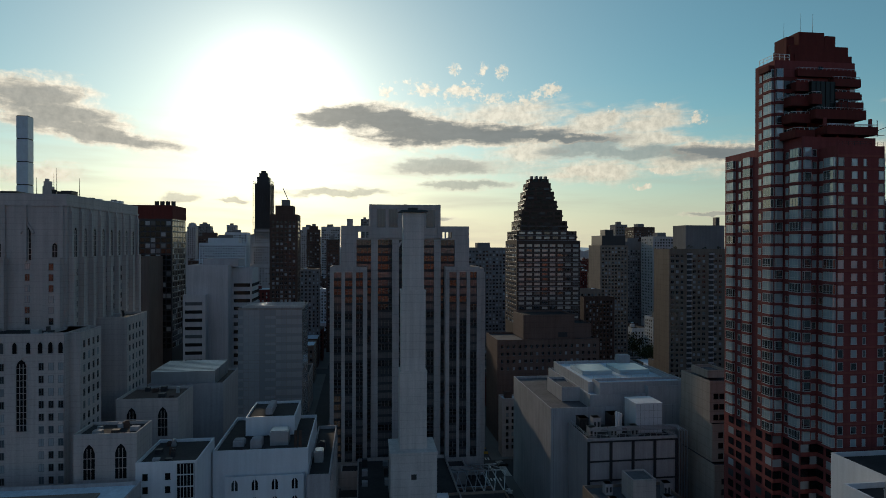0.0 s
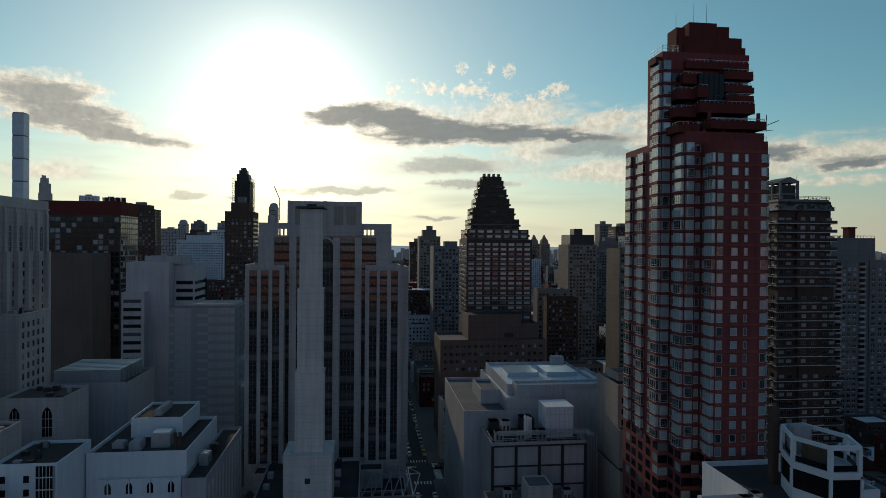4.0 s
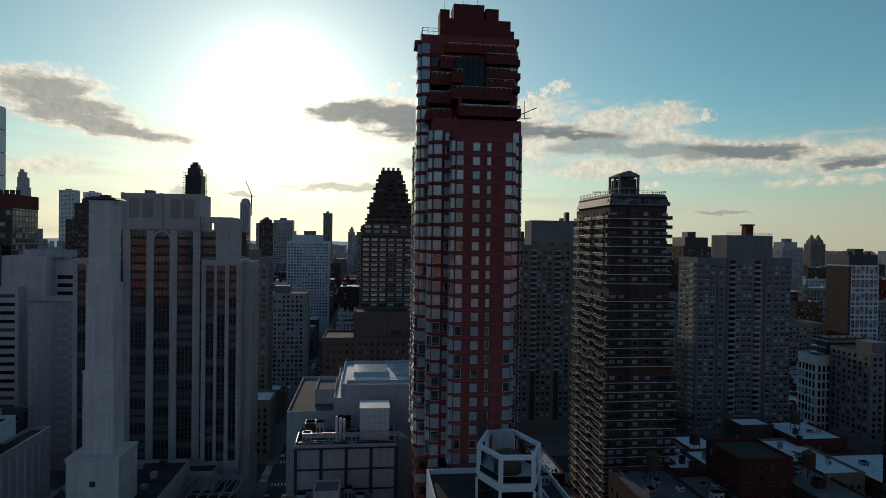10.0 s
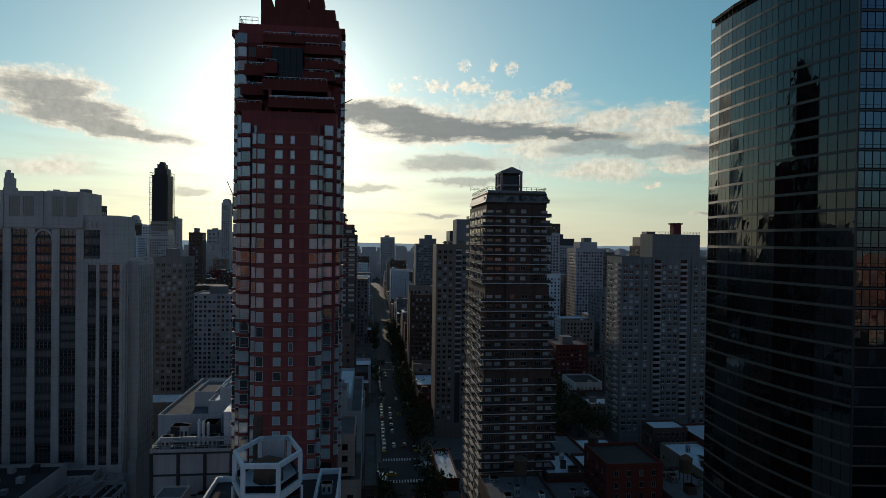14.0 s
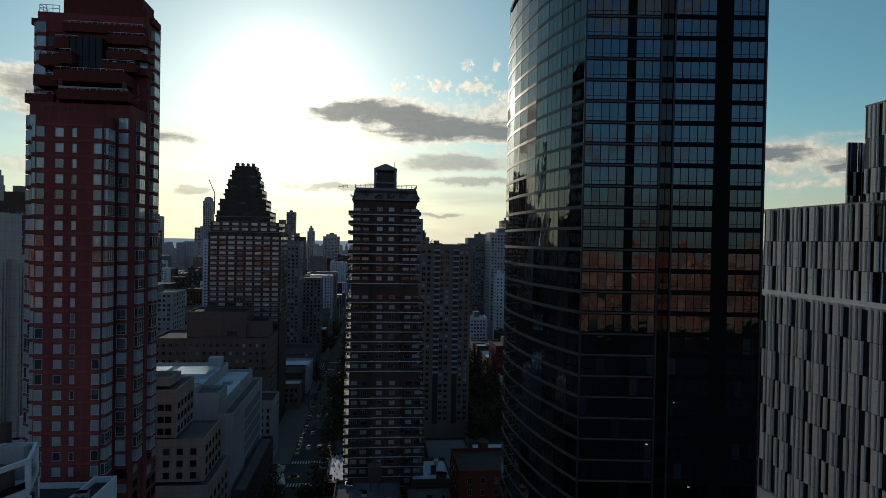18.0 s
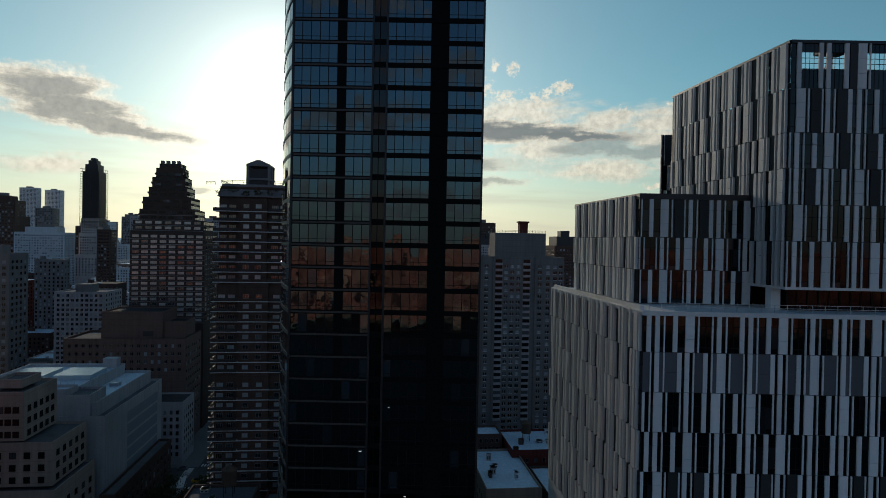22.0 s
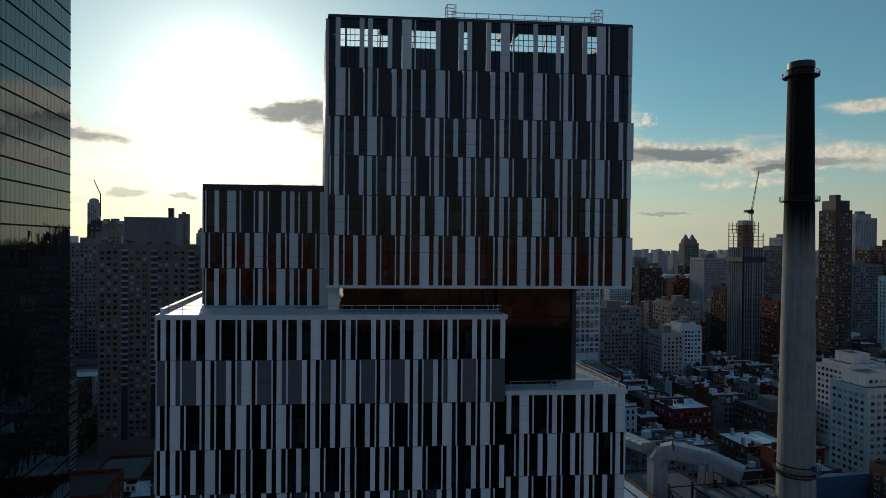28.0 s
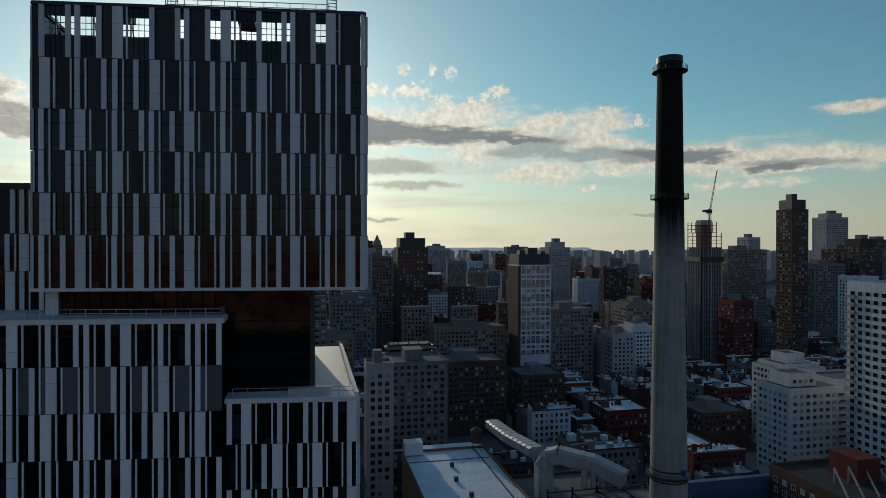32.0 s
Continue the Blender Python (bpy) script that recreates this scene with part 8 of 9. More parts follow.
# x, y, width, height, wall, top form
SKYLINE = [
    (-358, 1346, 17, 148, GREY_STONE, "round"), (-265, 1098, 33, 125, BROWN_BRICK, "step"), (-194, 970, 33, 121, WHITE_BRICK, "flat"), (-107, 1195, 32, 139, GREY_STONE, "step"),
    (-32, 595, 12, 107, BROWN_BRICK, "flat"), (-56, 420, 18, 130, BROWN_BRICK, "step"), (97, 496, 33, 100, GREY_BRICK, "flat"), (200, 482, 24, 110, TAN_BRICK, "dark"),
    (212, 520, 17, 107, GREY_BRICK, "step"), (264, 900, 26, 101, BROWN_BRICK, "step"), (260, 520, 15, 38, WHITE_BRICK, "flat"), (294, 576, 28, 111, GREY_STONE, "flat"), (-835, 2028, 50, 244, WHITE_PAINT, "flat"), (-788, 2076, 46, 242, WHITE_PAINT, "flat"),
    (-462, 1365, 35, 156, GREY_BRICK, "flat"), (28, 622, 41, 108, WHITE_BRICK, "step"), (-58, 1081, 32, 134, GREY_STONE, "flat"), (2, 1309, 18, 157, GREY_BRICK, "flat"),
    (55, 1185, 13, 125, GREY_STONE, "step"), (85, 710, 18, 104, BROWN_BRICK, "flat"), (567, 652, 26, 108, GREY_STONE, "step"),
    (-171, 1333, 18, 185, GREY_STONE, "round"), (-88, 1088, 22, 137, BROWN_BRICK, "step"), (168, 1411, 32, 111, GREY_STONE, "flat"), (194, 702, 29, 107, GREY_BRICK, "step"),
    (335, 568, 27, 105, GREY_STONE, "step"), (33, 402, 29, 67, GREY_STONE, "flat"), (30, 320, 15, 92, GREY_BRICK, "flat"), (-282, 881, 44, 154, BROWN_BRICK, "step"), (349, 808, 17, 131, GREY_BRICK, "flat"),
    (347, 690, 35, 107, GREY_STONE, "dark"), (-279, 1353, 19, 144, GREY_STONE, "flat"), (86, 581, 20, 117, TAN_BRICK, "step"), (-168, 758, 54, 112, WHITE_BRICK, "step"),
    (278, 612, 41, 108, GREY_BRICK, "step"), (341, 722, 27, 125, BROWN_BRICK, "flat"), (379, 523, 26, 108, BROWN_BRICK, "dark"), (353, 575, 31, 91, TAN_BRICK, "flat"),
    (417, 599, 25, 53, WHITE_BRICK, "flat"), (406, 433, 53, 43, TAN_BRICK, "flat"), (377, 320, 39, 40, BROWN_BRICK, "flat"), (318, 230, 10, 58, GREY_STONE, "flat"), (340, 272, 26, 50, GREY_BRICK, "flat"),
    (478, 418, 33, 56, GREY_BRICK, "flat"), (513, 434, 14, 34, GREY_STONE, "flat"), (528, 407, 18, 47, WHITE_BRICK, "step"), (748, 575, 48, 98, TAN_BRICK, "flat"), (805, 635, 17, 112, GREY_STONE, "flat"),
    (835, 508, 27, 111, BROWN_BRICK, "step"), (888, 593, 19, 98, BROWN_BRICK, "flat"), (632, 433, 18, 58, DARK_BRICK, "flat"), (796, 517, 36, 84, GREY_BRICK, "flat"), (497, 275, 26, 18, BROWN_BRICK, "flat"),
    (423, 334, 26, 28, BROWN_BRICK, "flat"), (508, 398, 17, 40, GREY_STONE, "flat"), (554, 454, 27, 58, TAN_BRICK, "step"), (689, 438, 16, 140, BROWN_BRICK, "dark"), (1046, 760, 38, 152, GREY_STONE, "step"),
    (920, 560, 40, 95, GREY_BRICK, "flat"), (1000, 640, 36, 110, BROWN_BRICK, "flat"), (700, 620, 30, 88, GREY_STONE, "flat"),
    (-720, 1900, 40, 150, GREY_STONE, "step"), (-520, 1800, 50, 140, GREY_STONE, "flat"), (-420, 1700, 36, 160, GREY_BRICK, "step"), (-330, 1900, 44, 130, GREY_STONE, "flat"), (-230, 1600, 30, 128, GREY_STONE, "step"),
    (-780, 1700, 46, 120, GREY_BRICK, "flat"), (-140, 1800, 40, 125, GREY_STONE, "flat"), (60, 1700, 44, 118, GREY_STONE, "step"), (-560, 1450, 30, 140, BROWN_BRICK, "flat"), (-400, 1250, 34, 118, GREY_STONE, "flat"),
    (1180, 1400, 22, 116, TAN_BRICK, "spire"), (1204, 1408, 22, 116, TAN_BRICK, "spire"), (420, 1420, 22, 112, TAN_BRICK, "spire"), (446, 1424, 22, 112, TAN_BRICK, "spire"), (560, 1300, 60, 104, GREY_STONE, "step"), (760, 1350, 50, 100, GREY_BRICK, "flat"),
    (-250, 640, 34, 98, GREY_STONE, "flat"), (-215, 520, 36, 92, BROWN_BRICK, "flat"), (305, 392, 30, 44, TAN_BRICK, "flat"), (325, 470, 34, 62, GREY_BRICK, "flat"), (262, 400, 22, 34, DARK_BRICK, "flat"),
]
random.seed(11)
for x, y, w, h, wall, form in SKYLINE:
    d = min(w * 1.1, 26)
    x0, x1 = x - w / 2, x + w / 2
    OCC.append((x0 - 2, x1 + 2, y - 2, y + d + 2))
    low = h < 70
    t = thing("apartment_block" if low else "high_rise", ("%s %s with %s" % (WALL_WORDS[wall.name], "apartment block" if low else "high-rise tower", {"flat": "a flat roof", "step": "stepped upper storeys", "dark": "a dark plant storey on top", "round": "a rounded crown", "spire": "a pointed crown"}[form])), "building", "skyline buildings")
    body_h = h if form == "flat" else h - (8 if h > 60 else 4)
    shell(t, x0, x1, y, y + d, 0.0, body_h, wall, ROOF_GREY if y < 600 else ROOF_DARK, 0.8)
    if form == "step":
        shell(t, x0 + w * 0.18, x1 - w * 0.18, y + d * 0.15, y + d * 0.85, body_h - 1, h - 2, wall, ROOF_DARK, 0.5, name="upper_wall")
        part("lift_house", Shape().box(x - w * 0.12, x + w * 0.16, y + d * 0.3, y + d * 0.6, h - 3, h + 2), GREY_BRICK, t)
    elif form == "dark":
        part("plant_storey", Shape().box(x0 + w * 0.08, x1 - w * 0.08, y + 1.5, y + d - 1.5, body_h - 1, h), CHARCOAL, t)
        part("lift_house", Shape().box(x - w * 0.2, x + w * 0.1, y + d * 0.3, y + d * 0.7, h, h + 5), CHARCOAL, t)
    elif form == "round":
        part("crown", Shape().loft([[(x + k * w / 2 * math.cos(a), y + d / 2 + k * d / 2 * math.sin(a), z) for a in [2 * math.pi * i / 16 for i in range(16)]] for k, z in ((1.0, body_h - 1), (0.96, h - 4), (0.8, h - 1), (0.4, h + 1))]), wall, t)
    elif form == "spire":
        part("crown", Shape().loft([[(x - w * k, y + d / 2 - w * k, z), (x + w * k, y + d / 2 - w * k, z), (x + w * k, y + d / 2 + w * k, z), (x - w * k, y + d / 2 + w * k, z)] for k, z in ((0.4, body_h - 1), (0.36, h), (0.22, h + 4), (0.05, h + 14))]), wall, t)
    else:
        part("lift_house", Shape().box(x - w * 0.2, x + w * 0.12, y + d * 0.3, y + d * 0.7, h - 1, h + 4), GREY_BRICK, t)
    fl, cols = (2.9, max(3, int(w / 2.9))) if y < 800 else (4.0, max(3, int(w / 4)))
    zb = 8 if y < 500 else max(8, body_h * 0.25)
    windows(t, ((x0, y), 0, w), zb, body_h - 1, cols, fl, 1.5 if y < 800 else 2.2, 1.5 if y < 800 else 2.2, WHITE_FRAME if wall in (WHITE_BRICK,) else GREY_FRAME, split=2 if y < 800 else 1, single=False)
    sd = ((x0, y + d), -90, d) if x > 200 else ((x1, y), 90, d)
    windows(t, sd, zb, body_h - 1, max(2, int(d / (3.4 if y < 800 else 5))), fl, 1.5, 1.5, GREY_FRAME, split=1, single=False)

# slender supertall and other landmarks
SUPER = masonry("pale_tower_cladding", (0.50, 0.57, 0.63), rough=0.35, streak=0.1)
sp = thing("supertall_tower", "very slender pale supertall tower with open storeys", "building")
for k in range(7):
    part("shaft", Shape().box(-898, -870, 1739, 1767, 20 + k * 60, 77 + k * 60), SUPER, sp)
part("service_storey", Shape().box(-897, -871, 1740, 1766, 0.15, 439), CHARCOAL, sp)
tp = thing("rounded_tower", "distant slim tower with a rounded stepped top", "building")
for w, z0, z1 in ((26, 0.15, 240), (22, 240, 268), (16, 268, 283), (8, 283, 290)):
    part("shaft", Shape().box(-895 - w / 2, -895 + w / 2, 1888, 1888 + w, z0, z1), GREY_STONE, tp)
sc = thing("scaffolded_tower", "old pale brick tower wrapped in dark scaffolding", "building")
SX0, SX1, SY0, SY1 = -137.5, -117.0, 790.0, 812.0
for grow, z1 in ((5.0, 78), (1.5, 104), (0.0, 122)):
    part("shaft", Shape().box(SX0 - grow, SX1 + grow, SY0 - grow, SY1 + grow, 0.15, z1), PALE_STONE, sc)
    windows(sc, ((SX0 - grow, SY0 - grow), 0, SX1 - SX0 + 2 * grow), z1 - 26, z1 - 1, 8, 3.2, 1.3, 1.7, GREY_FRAME, split=2, single=False)
    windows(sc, ((SX1 + grow, SY0 - grow), 90, SY1 - SY0 + 2 * grow), z1 - 26, z1 - 1, 8, 3.2, 1.3, 1.7, GREY_FRAME, split=2, single=False)
for k, (cut, z0, z1) in enumerate(((1.0, 122, 178), (3.0, 178, 187), (5.5, 187, 192), (7.5, 192, 195))):
    part("wrapped_shaft", Shape().box(SX0 + cut, SX1 - cut, SY0 + cut, SY1 - cut, z0, z1), CHARCOAL, sc)
fr_ = Shape()
for k in range(9):
    x = SX0 - 1.0 + k * (SX1 - SX0 + 2.0) / 8
    fr_.beam((x, SY0 - 0.8, 112), (x, SY0 - 0.8, 176 + (k % 3) * 4), 0.16)
    fr_.beam((SX1 + 0.8, SY0 + k * 2.8, 112), (SX1 + 0.8, SY0 + k * 2.8, 178 + (k % 2) * 4), 0.16)
for z in range(112, 182, 3):
    fr_.beam((SX0 - 1.2, SY0 - 0.8, z), (SX1 + 1.2, SY0 - 0.8, z), 0.16)
    fr_.beam((SX1 + 0.9, SY0 - 1, z), (SX1 + 0.9, SY1, z), 0.16)
    fr_.beam((SX0 - 1.2, SY0 - 1, z), (SX0 - 1.2, SY1, z), 0.16)
part("scaffolding", fr_, DARK_METAL, sc)
kc = thing("distant_crane", "distant lattice tower crane beside a slim tower", "crane")
part("mast", Shape().beam((-158, 1338, 150), (-158, 1338, 196), 0.9), DARK_METAL, kc)
part("jib", Shape().beam((-158, 1338, 194), (-170, 1338, 222), 0.7), DARK_METAL, kc)

grid_b = thing("white_grid_office", "white concrete gridded office with deep dark windows", "building")
ORANGE_STEEL = masonry("orange_steel", (0.32, 0.11, 0.05))
for x0, x1, y0 in ((321, 334.5, 300), (338, 356, 296)):
    shell(grid_b, x0, x1, y0, 314, 0.15, 44.0, WHITE_PAINT, ROOF_GREY, 1.0)
    windows(grid_b, ((x0, y0), 0, x1 - x0), 4, 43, 5 if x0 < 330 else 7, 4.4, 1.5, 3.3, WHITE_FRAME, PANE_DARK, 1, rise=0.6, single=True, margin=0.5)
windows(grid_b, ((321, 314), -90, 14), 4, 43, 5, 4.4, 1.5, 3.2, WHITE_FRAME, PANE_DARK, 1, rise=0.6, single=False, margin=0.6)
part("recess", Shape().box(334.5, 338, 301, 314, 0.15, 43.0), CHARCOAL, grid_b)
for k in range(3):
    z = 43.6 + k * 3.5
    part("open_floor", Shape().box(327 + k, 354, 302, 313.5, z, z + 0.5), STEEL, grid_b)
    part("safety_screen", Shape().box(327 + k, 353.8, 301.9, 302.0, z + 0.5, z + 1.5), ORANGE_STEEL if k != 1 else masonry("green_netting", (0.03, 0.08, 0.06)), grid_b)
    for x in range(328 + k, 354, 5):
        part("post", Shape().box(x, x + 0.4, 302.2, 302.6, z + 0.5, z + 3.5), DARK_METAL, grid_b)
part("inner_core", Shape().box(331, 352, 305, 313, 43.6, 52.5), CHARCOAL, grid_b)
OCC.append((318, 362, 292, 318))

wt = thing("white_grid_tower", "white and brick apartment tower with gridded bays and a black top", "building")
shell(wt, 436, 460, 415, 437, 0.15, 88.0, WHITE_BRICK, ROOF_DARK, 0.8)
part("brick_strip", Shape().box(435.8, 437.7, 414.8, 437, 0.15, 87.0), BROWN_BRICK, wt)
for k in range(5, 24):
    z = 8 + k * 3.3
    heavy = k % 3 == 2
    part("floor_band", MESHES.setdefault(("wtb", heavy), Shape().box(0, 22.1, -0.35, 0, 0, 1.1 if heavy else 0.45).mesh("floor_band", TAN_BRICK if heavy else WHITE_PAINT)), None, wt, at=pose(437.8, 415.0, z))
    for i in range(6):
        part("window", window_mesh(2.7, 2.1, WHITE_FRAME, BLUE_PANE if (i + k) % 3 else PANE, 3), None, wt, at=pose(439.9 + i * 3.62, 415.0, z + 1.15))
for i in range(7):
    part("pier", Shape().box(437.9 + i * 3.62, 438.3 + i * 3.62, 414.5, 415.0, 8, 87), WHITE_PAINT, wt)
part("plant_storey", Shape().box(436.6, 459.5, 415.4, 436, 87.2, 95.5), CHARCOAL, wt)
for x0, x1, z1 in ((439, 443, 98), (445, 452, 100), (455, 458, 97.5)):
    part("roof_unit", Shape().box(x0, x1, 420, 428, 95.5, z1), CHARCOAL, wt)
OCC.append((434, 462, 412, 440))

random.seed(23)
visible = lambda x, y: -60 - 0.56 * y < x < 320 + 1.15 * y
litter = Shape()


def roof_litter(xa, xb, ya, yb, z):
    """Chimneys, bulkheads, vents and parapet stones scattered over one flat roof."""
    for i in range(random.randrange(4, 9)):
        w, d, hh = random.choice((0.6, 0.8, 1.2, 2.0, 2.6)), random.choice((0.6, 0.9, 1.4, 2.4)), random.choice((0.5, 0.9, 1.3, 2.3))
        px, py = random.uniform(xa + 0.6, max(xa + 0.7, xb - w - 0.6)), random.uniform(ya + 0.6, max(ya + 0.7, yb - d - 0.6))
        litter.box(px, px + w, py, py + d, z - 0.85, z + hh, random.randrange(5), False)
    litter.box(xa - 0.15, xb + 0.15, ya - 0.2, ya + 0.05, z - 0.5, z + 0.1, random.randrange(5), False)


far_walls = [Shape() for _ in range(6)]
for bx0, bx1, by0, by1 in BLOCKS:
    x0, x1, y0, y1 = bx0 + 3.5, bx1 - 3.5, by0 + 4, by1 - 4
    if not (visible(x0, y1) or visible(x1, y1)) or y1 < 255 and x0 < 300:
        continue
    fars = y0 > 400
    fine = x0 > 300 and y0 < 520
    for col in (0, 1, 2) if fine else (0, 1):
        cx0, cx1 = (x0, x0 + 20 + random.uniform(0, 4)) if fine and col == 0 else (x1 - 20 - random.uniform(0, 4), x1) if fine else (x0, (x0 + x1) / 2 - 3) if col == 0 else ((x0 + x1) / 2 + 3, x1)
        if col == 2:
            cx0, cx1 = x0 + 27, x1 - 27
        y = y0
        while y < y1 - 9:
            d = min(random.choice((7, 7.5, 8, 9, 14, 22)) if fine and not fars else random.choice((9, 12, 14, 18, 24, 30)) if not fars else random.choice((9, 12, 16, 22)), y1 - y)
            edge = y < y0 + 30 or y > y1 - 34
            h = random.choice((13.5, 15, 16.5, 18, 19, 21, 24)) if not edge else random.choice((18, 21, 28, 34, 42, 55, 24))
            if random.random() < 0.06:
                h = random.uniform(45, 75)
            if y > 480:
                h *= 1.15
            if y < 430:
                h = min(h, random.choice((13, 14.5, 16, 17.5, 20)) if fine else 28)
            if col == 2:
                h = random.choice((5, 7, 9, 12))
                if random.random() < 0.35:
                    y += d
                    continue
            a, b2 = (cx0 + random.uniform(0, 3), cx1 - random.uniform(0, 5)) if not fine else (cx0, cx1)
            if y + d < 185 and h < 30:
                y += d
                continue
            if free(a, b2, y, y + d) and visible((a + b2) / 2, y):
                wall = random.choice(WALLS) if not fine else random.choice((BROWN_BRICK, DARK_BRICK, DEEP_BRICK, TAN_BRICK, GREY_BRICK, DARK_BRICK, WHITE_BRICK, BROWN_BRICK))
                if fine:
                    roof_litter(a, b2, y, y + d - 0.4, h)
                if fars or col == 2:
                    k4 = random.randrange(6)
                    s = far_walls[k4]
                    s.box(a, b2, y, y + d - 0.4, 0.15, h, 0, False)
                    s.m[-1] = random.choice((2, 2, 3))
                    s.box(a + 2, a + 5.5, y + d * 0.4, y + d * 0.4 + 3, h, h + 2.6, 0, False)
                    q = a + random.uniform(6, max(7, b2 - a - 4))
                    s.box(q, q + 2.2, y + 2, y + 4, h, h + random.uniform(0.6, 2.0), 3, False)
                    n = int((b2 - a) / 2.9)
                    for r in range(int(h / 3.1) - 1):
                        for i in range(n):
                            u = a + (b2 - a) * (i + 0.28) / n
                            z = 3 + r * 3.1
                            s.quad((u, y - 0.05, z), (u + 1.25, y - 0.05, z), (u + 1.25, y - 0.05, z + 1.7), (u, y - 0.05, z + 1.7), 1)
                        for i in range(int(d / 3.4) if y < 700 else 0):
                            u = y + d * (i + 0.28) / int(d / 3.4)
                            xs = a - 0.05 if a > 200 else b2 + 0.05
                            o = 1 if a > 200 else -1
                            s.quad((xs, u + 0.6 + 0.6 * o, z), (xs, u + 0.6 - 0.6 * o, z), (xs, u + 0.6 - 0.6 * o, z + 1.7), (xs, u + 0.6 + 0.6 * o, z + 1.7), 1)
                else:
                    pale = random.random() < (0.55 if fine else 0.4)
                    s = Shape()
                    s.box(a, b2, y, y + d - 0.3, 0.15, h - 0.8, 0, False)
                    s.m[-1] = 1
                    for e in ((a, b2, y, y + 0.3), (a, b2, y + d - 0.6, y + d - 0.3), (a, a + 0.3, y + 0.3, y + d - 0.6), (b2 - 0.3, b2, y + 0.3, y + d - 0.6)):
                        s.box(*e, h - 0.8, h, 0, False)
                    t = solo("town_building", s, [wall, ROOF_PALE if pale else ROOF_DARK], "%s town building with %s roof" % (WALL_WORDS[wall.name], "a pale" if pale else "a tar"), "building", "town buildings")
                    if (not fine or random.random() < 0.5) and y < 360:
                        part("stair_house", Shape().box(a + 2, a + 5.5, y + d * 0.4, y + d * 0.4 + 3, h - 0.8, h + 2.2), random.choice((GREY_BRICK, BROWN_BRICK, WHITE_PAINT)), t)
                    if random.random() < (0.45 if fine else 0.7):
                        q = random.uniform(6, max(7, b2 - a - 5))
                        part("roof_unit", Shape().box(a + q, a + q + random.uniform(1, 3), y + 2, y + 4, h - 0.8, h + random.uniform(0.2, 1.4)), random.choice((STEEL, WHITE_PAINT, GREY_STONE)), t)
                    windows(t, ((a, y), 0, b2 - a), 3, h - 0.6, max(3, int((b2 - a) / 2.8)), 3.1, 1.2, 1.7, GREY_FRAME, split=1, single=False)
                    if d > 11:
                        sd = ((a, y + d - 0.3), -90, d - 0.3) if a > 200 else ((b2, y), 90, d - 0.3)
                        windows(t, sd, 3, h - 0.6, max(2, int(d / 3.2)), 3.1, 1.2, 1.7, GREY_FRAME, split=1, single=False)
            y += d
for s, wl in zip(far_walls, (BROWN_BRICK, TAN_BRICK, GREY_BRICK, DARK_BRICK, BROWN_BRICK, WHITE_BRICK)):
    solo("distant_houses", s, [wl, PANES, ROOF_DARK, ROOF_PALE], "distant low and mid-rise city houses", "buildings", kind="stuff")
solo("rooftop_clutter", litter, [WHITE_PAINT, STEEL, DARK_BRICK, ROOF_PALE, CHARCOAL], "chimneys, vents and bulkheads scattered over low roofs", "roof clutter", kind="stuff")
s = Shape()
random.seed(77)
for i in range(3000):
    y = random.uniform(1500, 4300)
    x = random.uniform(-0.6 * y - 50, 1.2 * y + 300)
    w, h = random.uniform(10, 30), random.choice((14, 18, 22, 28, 35, 45, 60, 75)) * (1.0 if y > 2500 else 1.15)
    s.box(x, x + w, y, y + w, 0, h, 0, False)
solo("distant_city", s, GREY_STONE, "hazy distant city out to the horizon", "buildings", kind="stuff")
# Blue-grey tone and weak glow put distance haze into the hills' colour.
HAZED_HILLS = masonry("far_hills", (0.42, 0.48, 0.53), stain=0.1)
hb = HAZED_HILLS.node_tree.nodes["Principled BSDF"]
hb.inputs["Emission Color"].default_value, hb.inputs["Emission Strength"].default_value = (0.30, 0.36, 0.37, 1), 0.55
ridge = Shape()
prev = None
for i in range(81):
    x = -3600 + i * 100
    h = 88 + 8 * noise.noise((i * 0.13, 3.1, 0)) + 5 * noise.noise((i * 0.7, 1.2, 0))
    if prev:
        ridge.quad((prev[0], 4600, 0), (x, 4600, 0), (x, 4640, h), (prev[0], 4640, prev[1]))
    prev = (x, h)
solo("far_ridge", ridge, HAZED_HILLS, "low bluish ridge of hills on the horizon", "hills", kind="structure")

# ---- opposite shore, seen in the glass ----
# Brick colours raised: part of the sunset glow seen in glass is painted in.
SHORE_BRICK = masonry("sunlit_tan_brick", (0.72, 0.36, 0.26))
SHORE_BROWN = masonry("sunlit_brown_brick", (0.42, 0.17, 0.12))
SHORE_RED = masonry("sunlit_red_brick", (0.60, 0.20, 0.15))
random.seed(5)
for wl in (SHORE_BRICK, SHORE_BROWN, SHORE_RED):
    s = Shape()
    for i in range(2400):
        far = random.random() ** 2.4
        y = -614 - 6500 * far
        x = random.uniform(-1500 - 3500 * far, 1900 + 3500 * far)
        w, h = random.uniform(9, 26) * (1 + 4 * far), random.choice((9, 12, 15, 18, 24, 32)) * (1 + 1.2 * far)
        s.box(x, x + w, y - w * 0.6, y, 0.5, h, 0, False)
        for r in range(int(h / 4)):
            for k in range(int(w / 5) if y > -1000 else 0):
                s.quad((x + 4 + k * 5, y + 0.06, 2 + r * 4), (x + 2 + k * 5, y + 0.06, 2 + r * 4), (x + 2 + k * 5, y + 0.06, 4 + r * 4), (x + 4 + k * 5, y + 0.06, 4 + r * 4), 1)
    solo("shore_houses", s, [wl, PANES], "sunlit brick houses on the opposite shore", "buildings", kind="stuff")
RED_BAND = masonry("red_band_paint", (0.5, 0.06, 0.04))
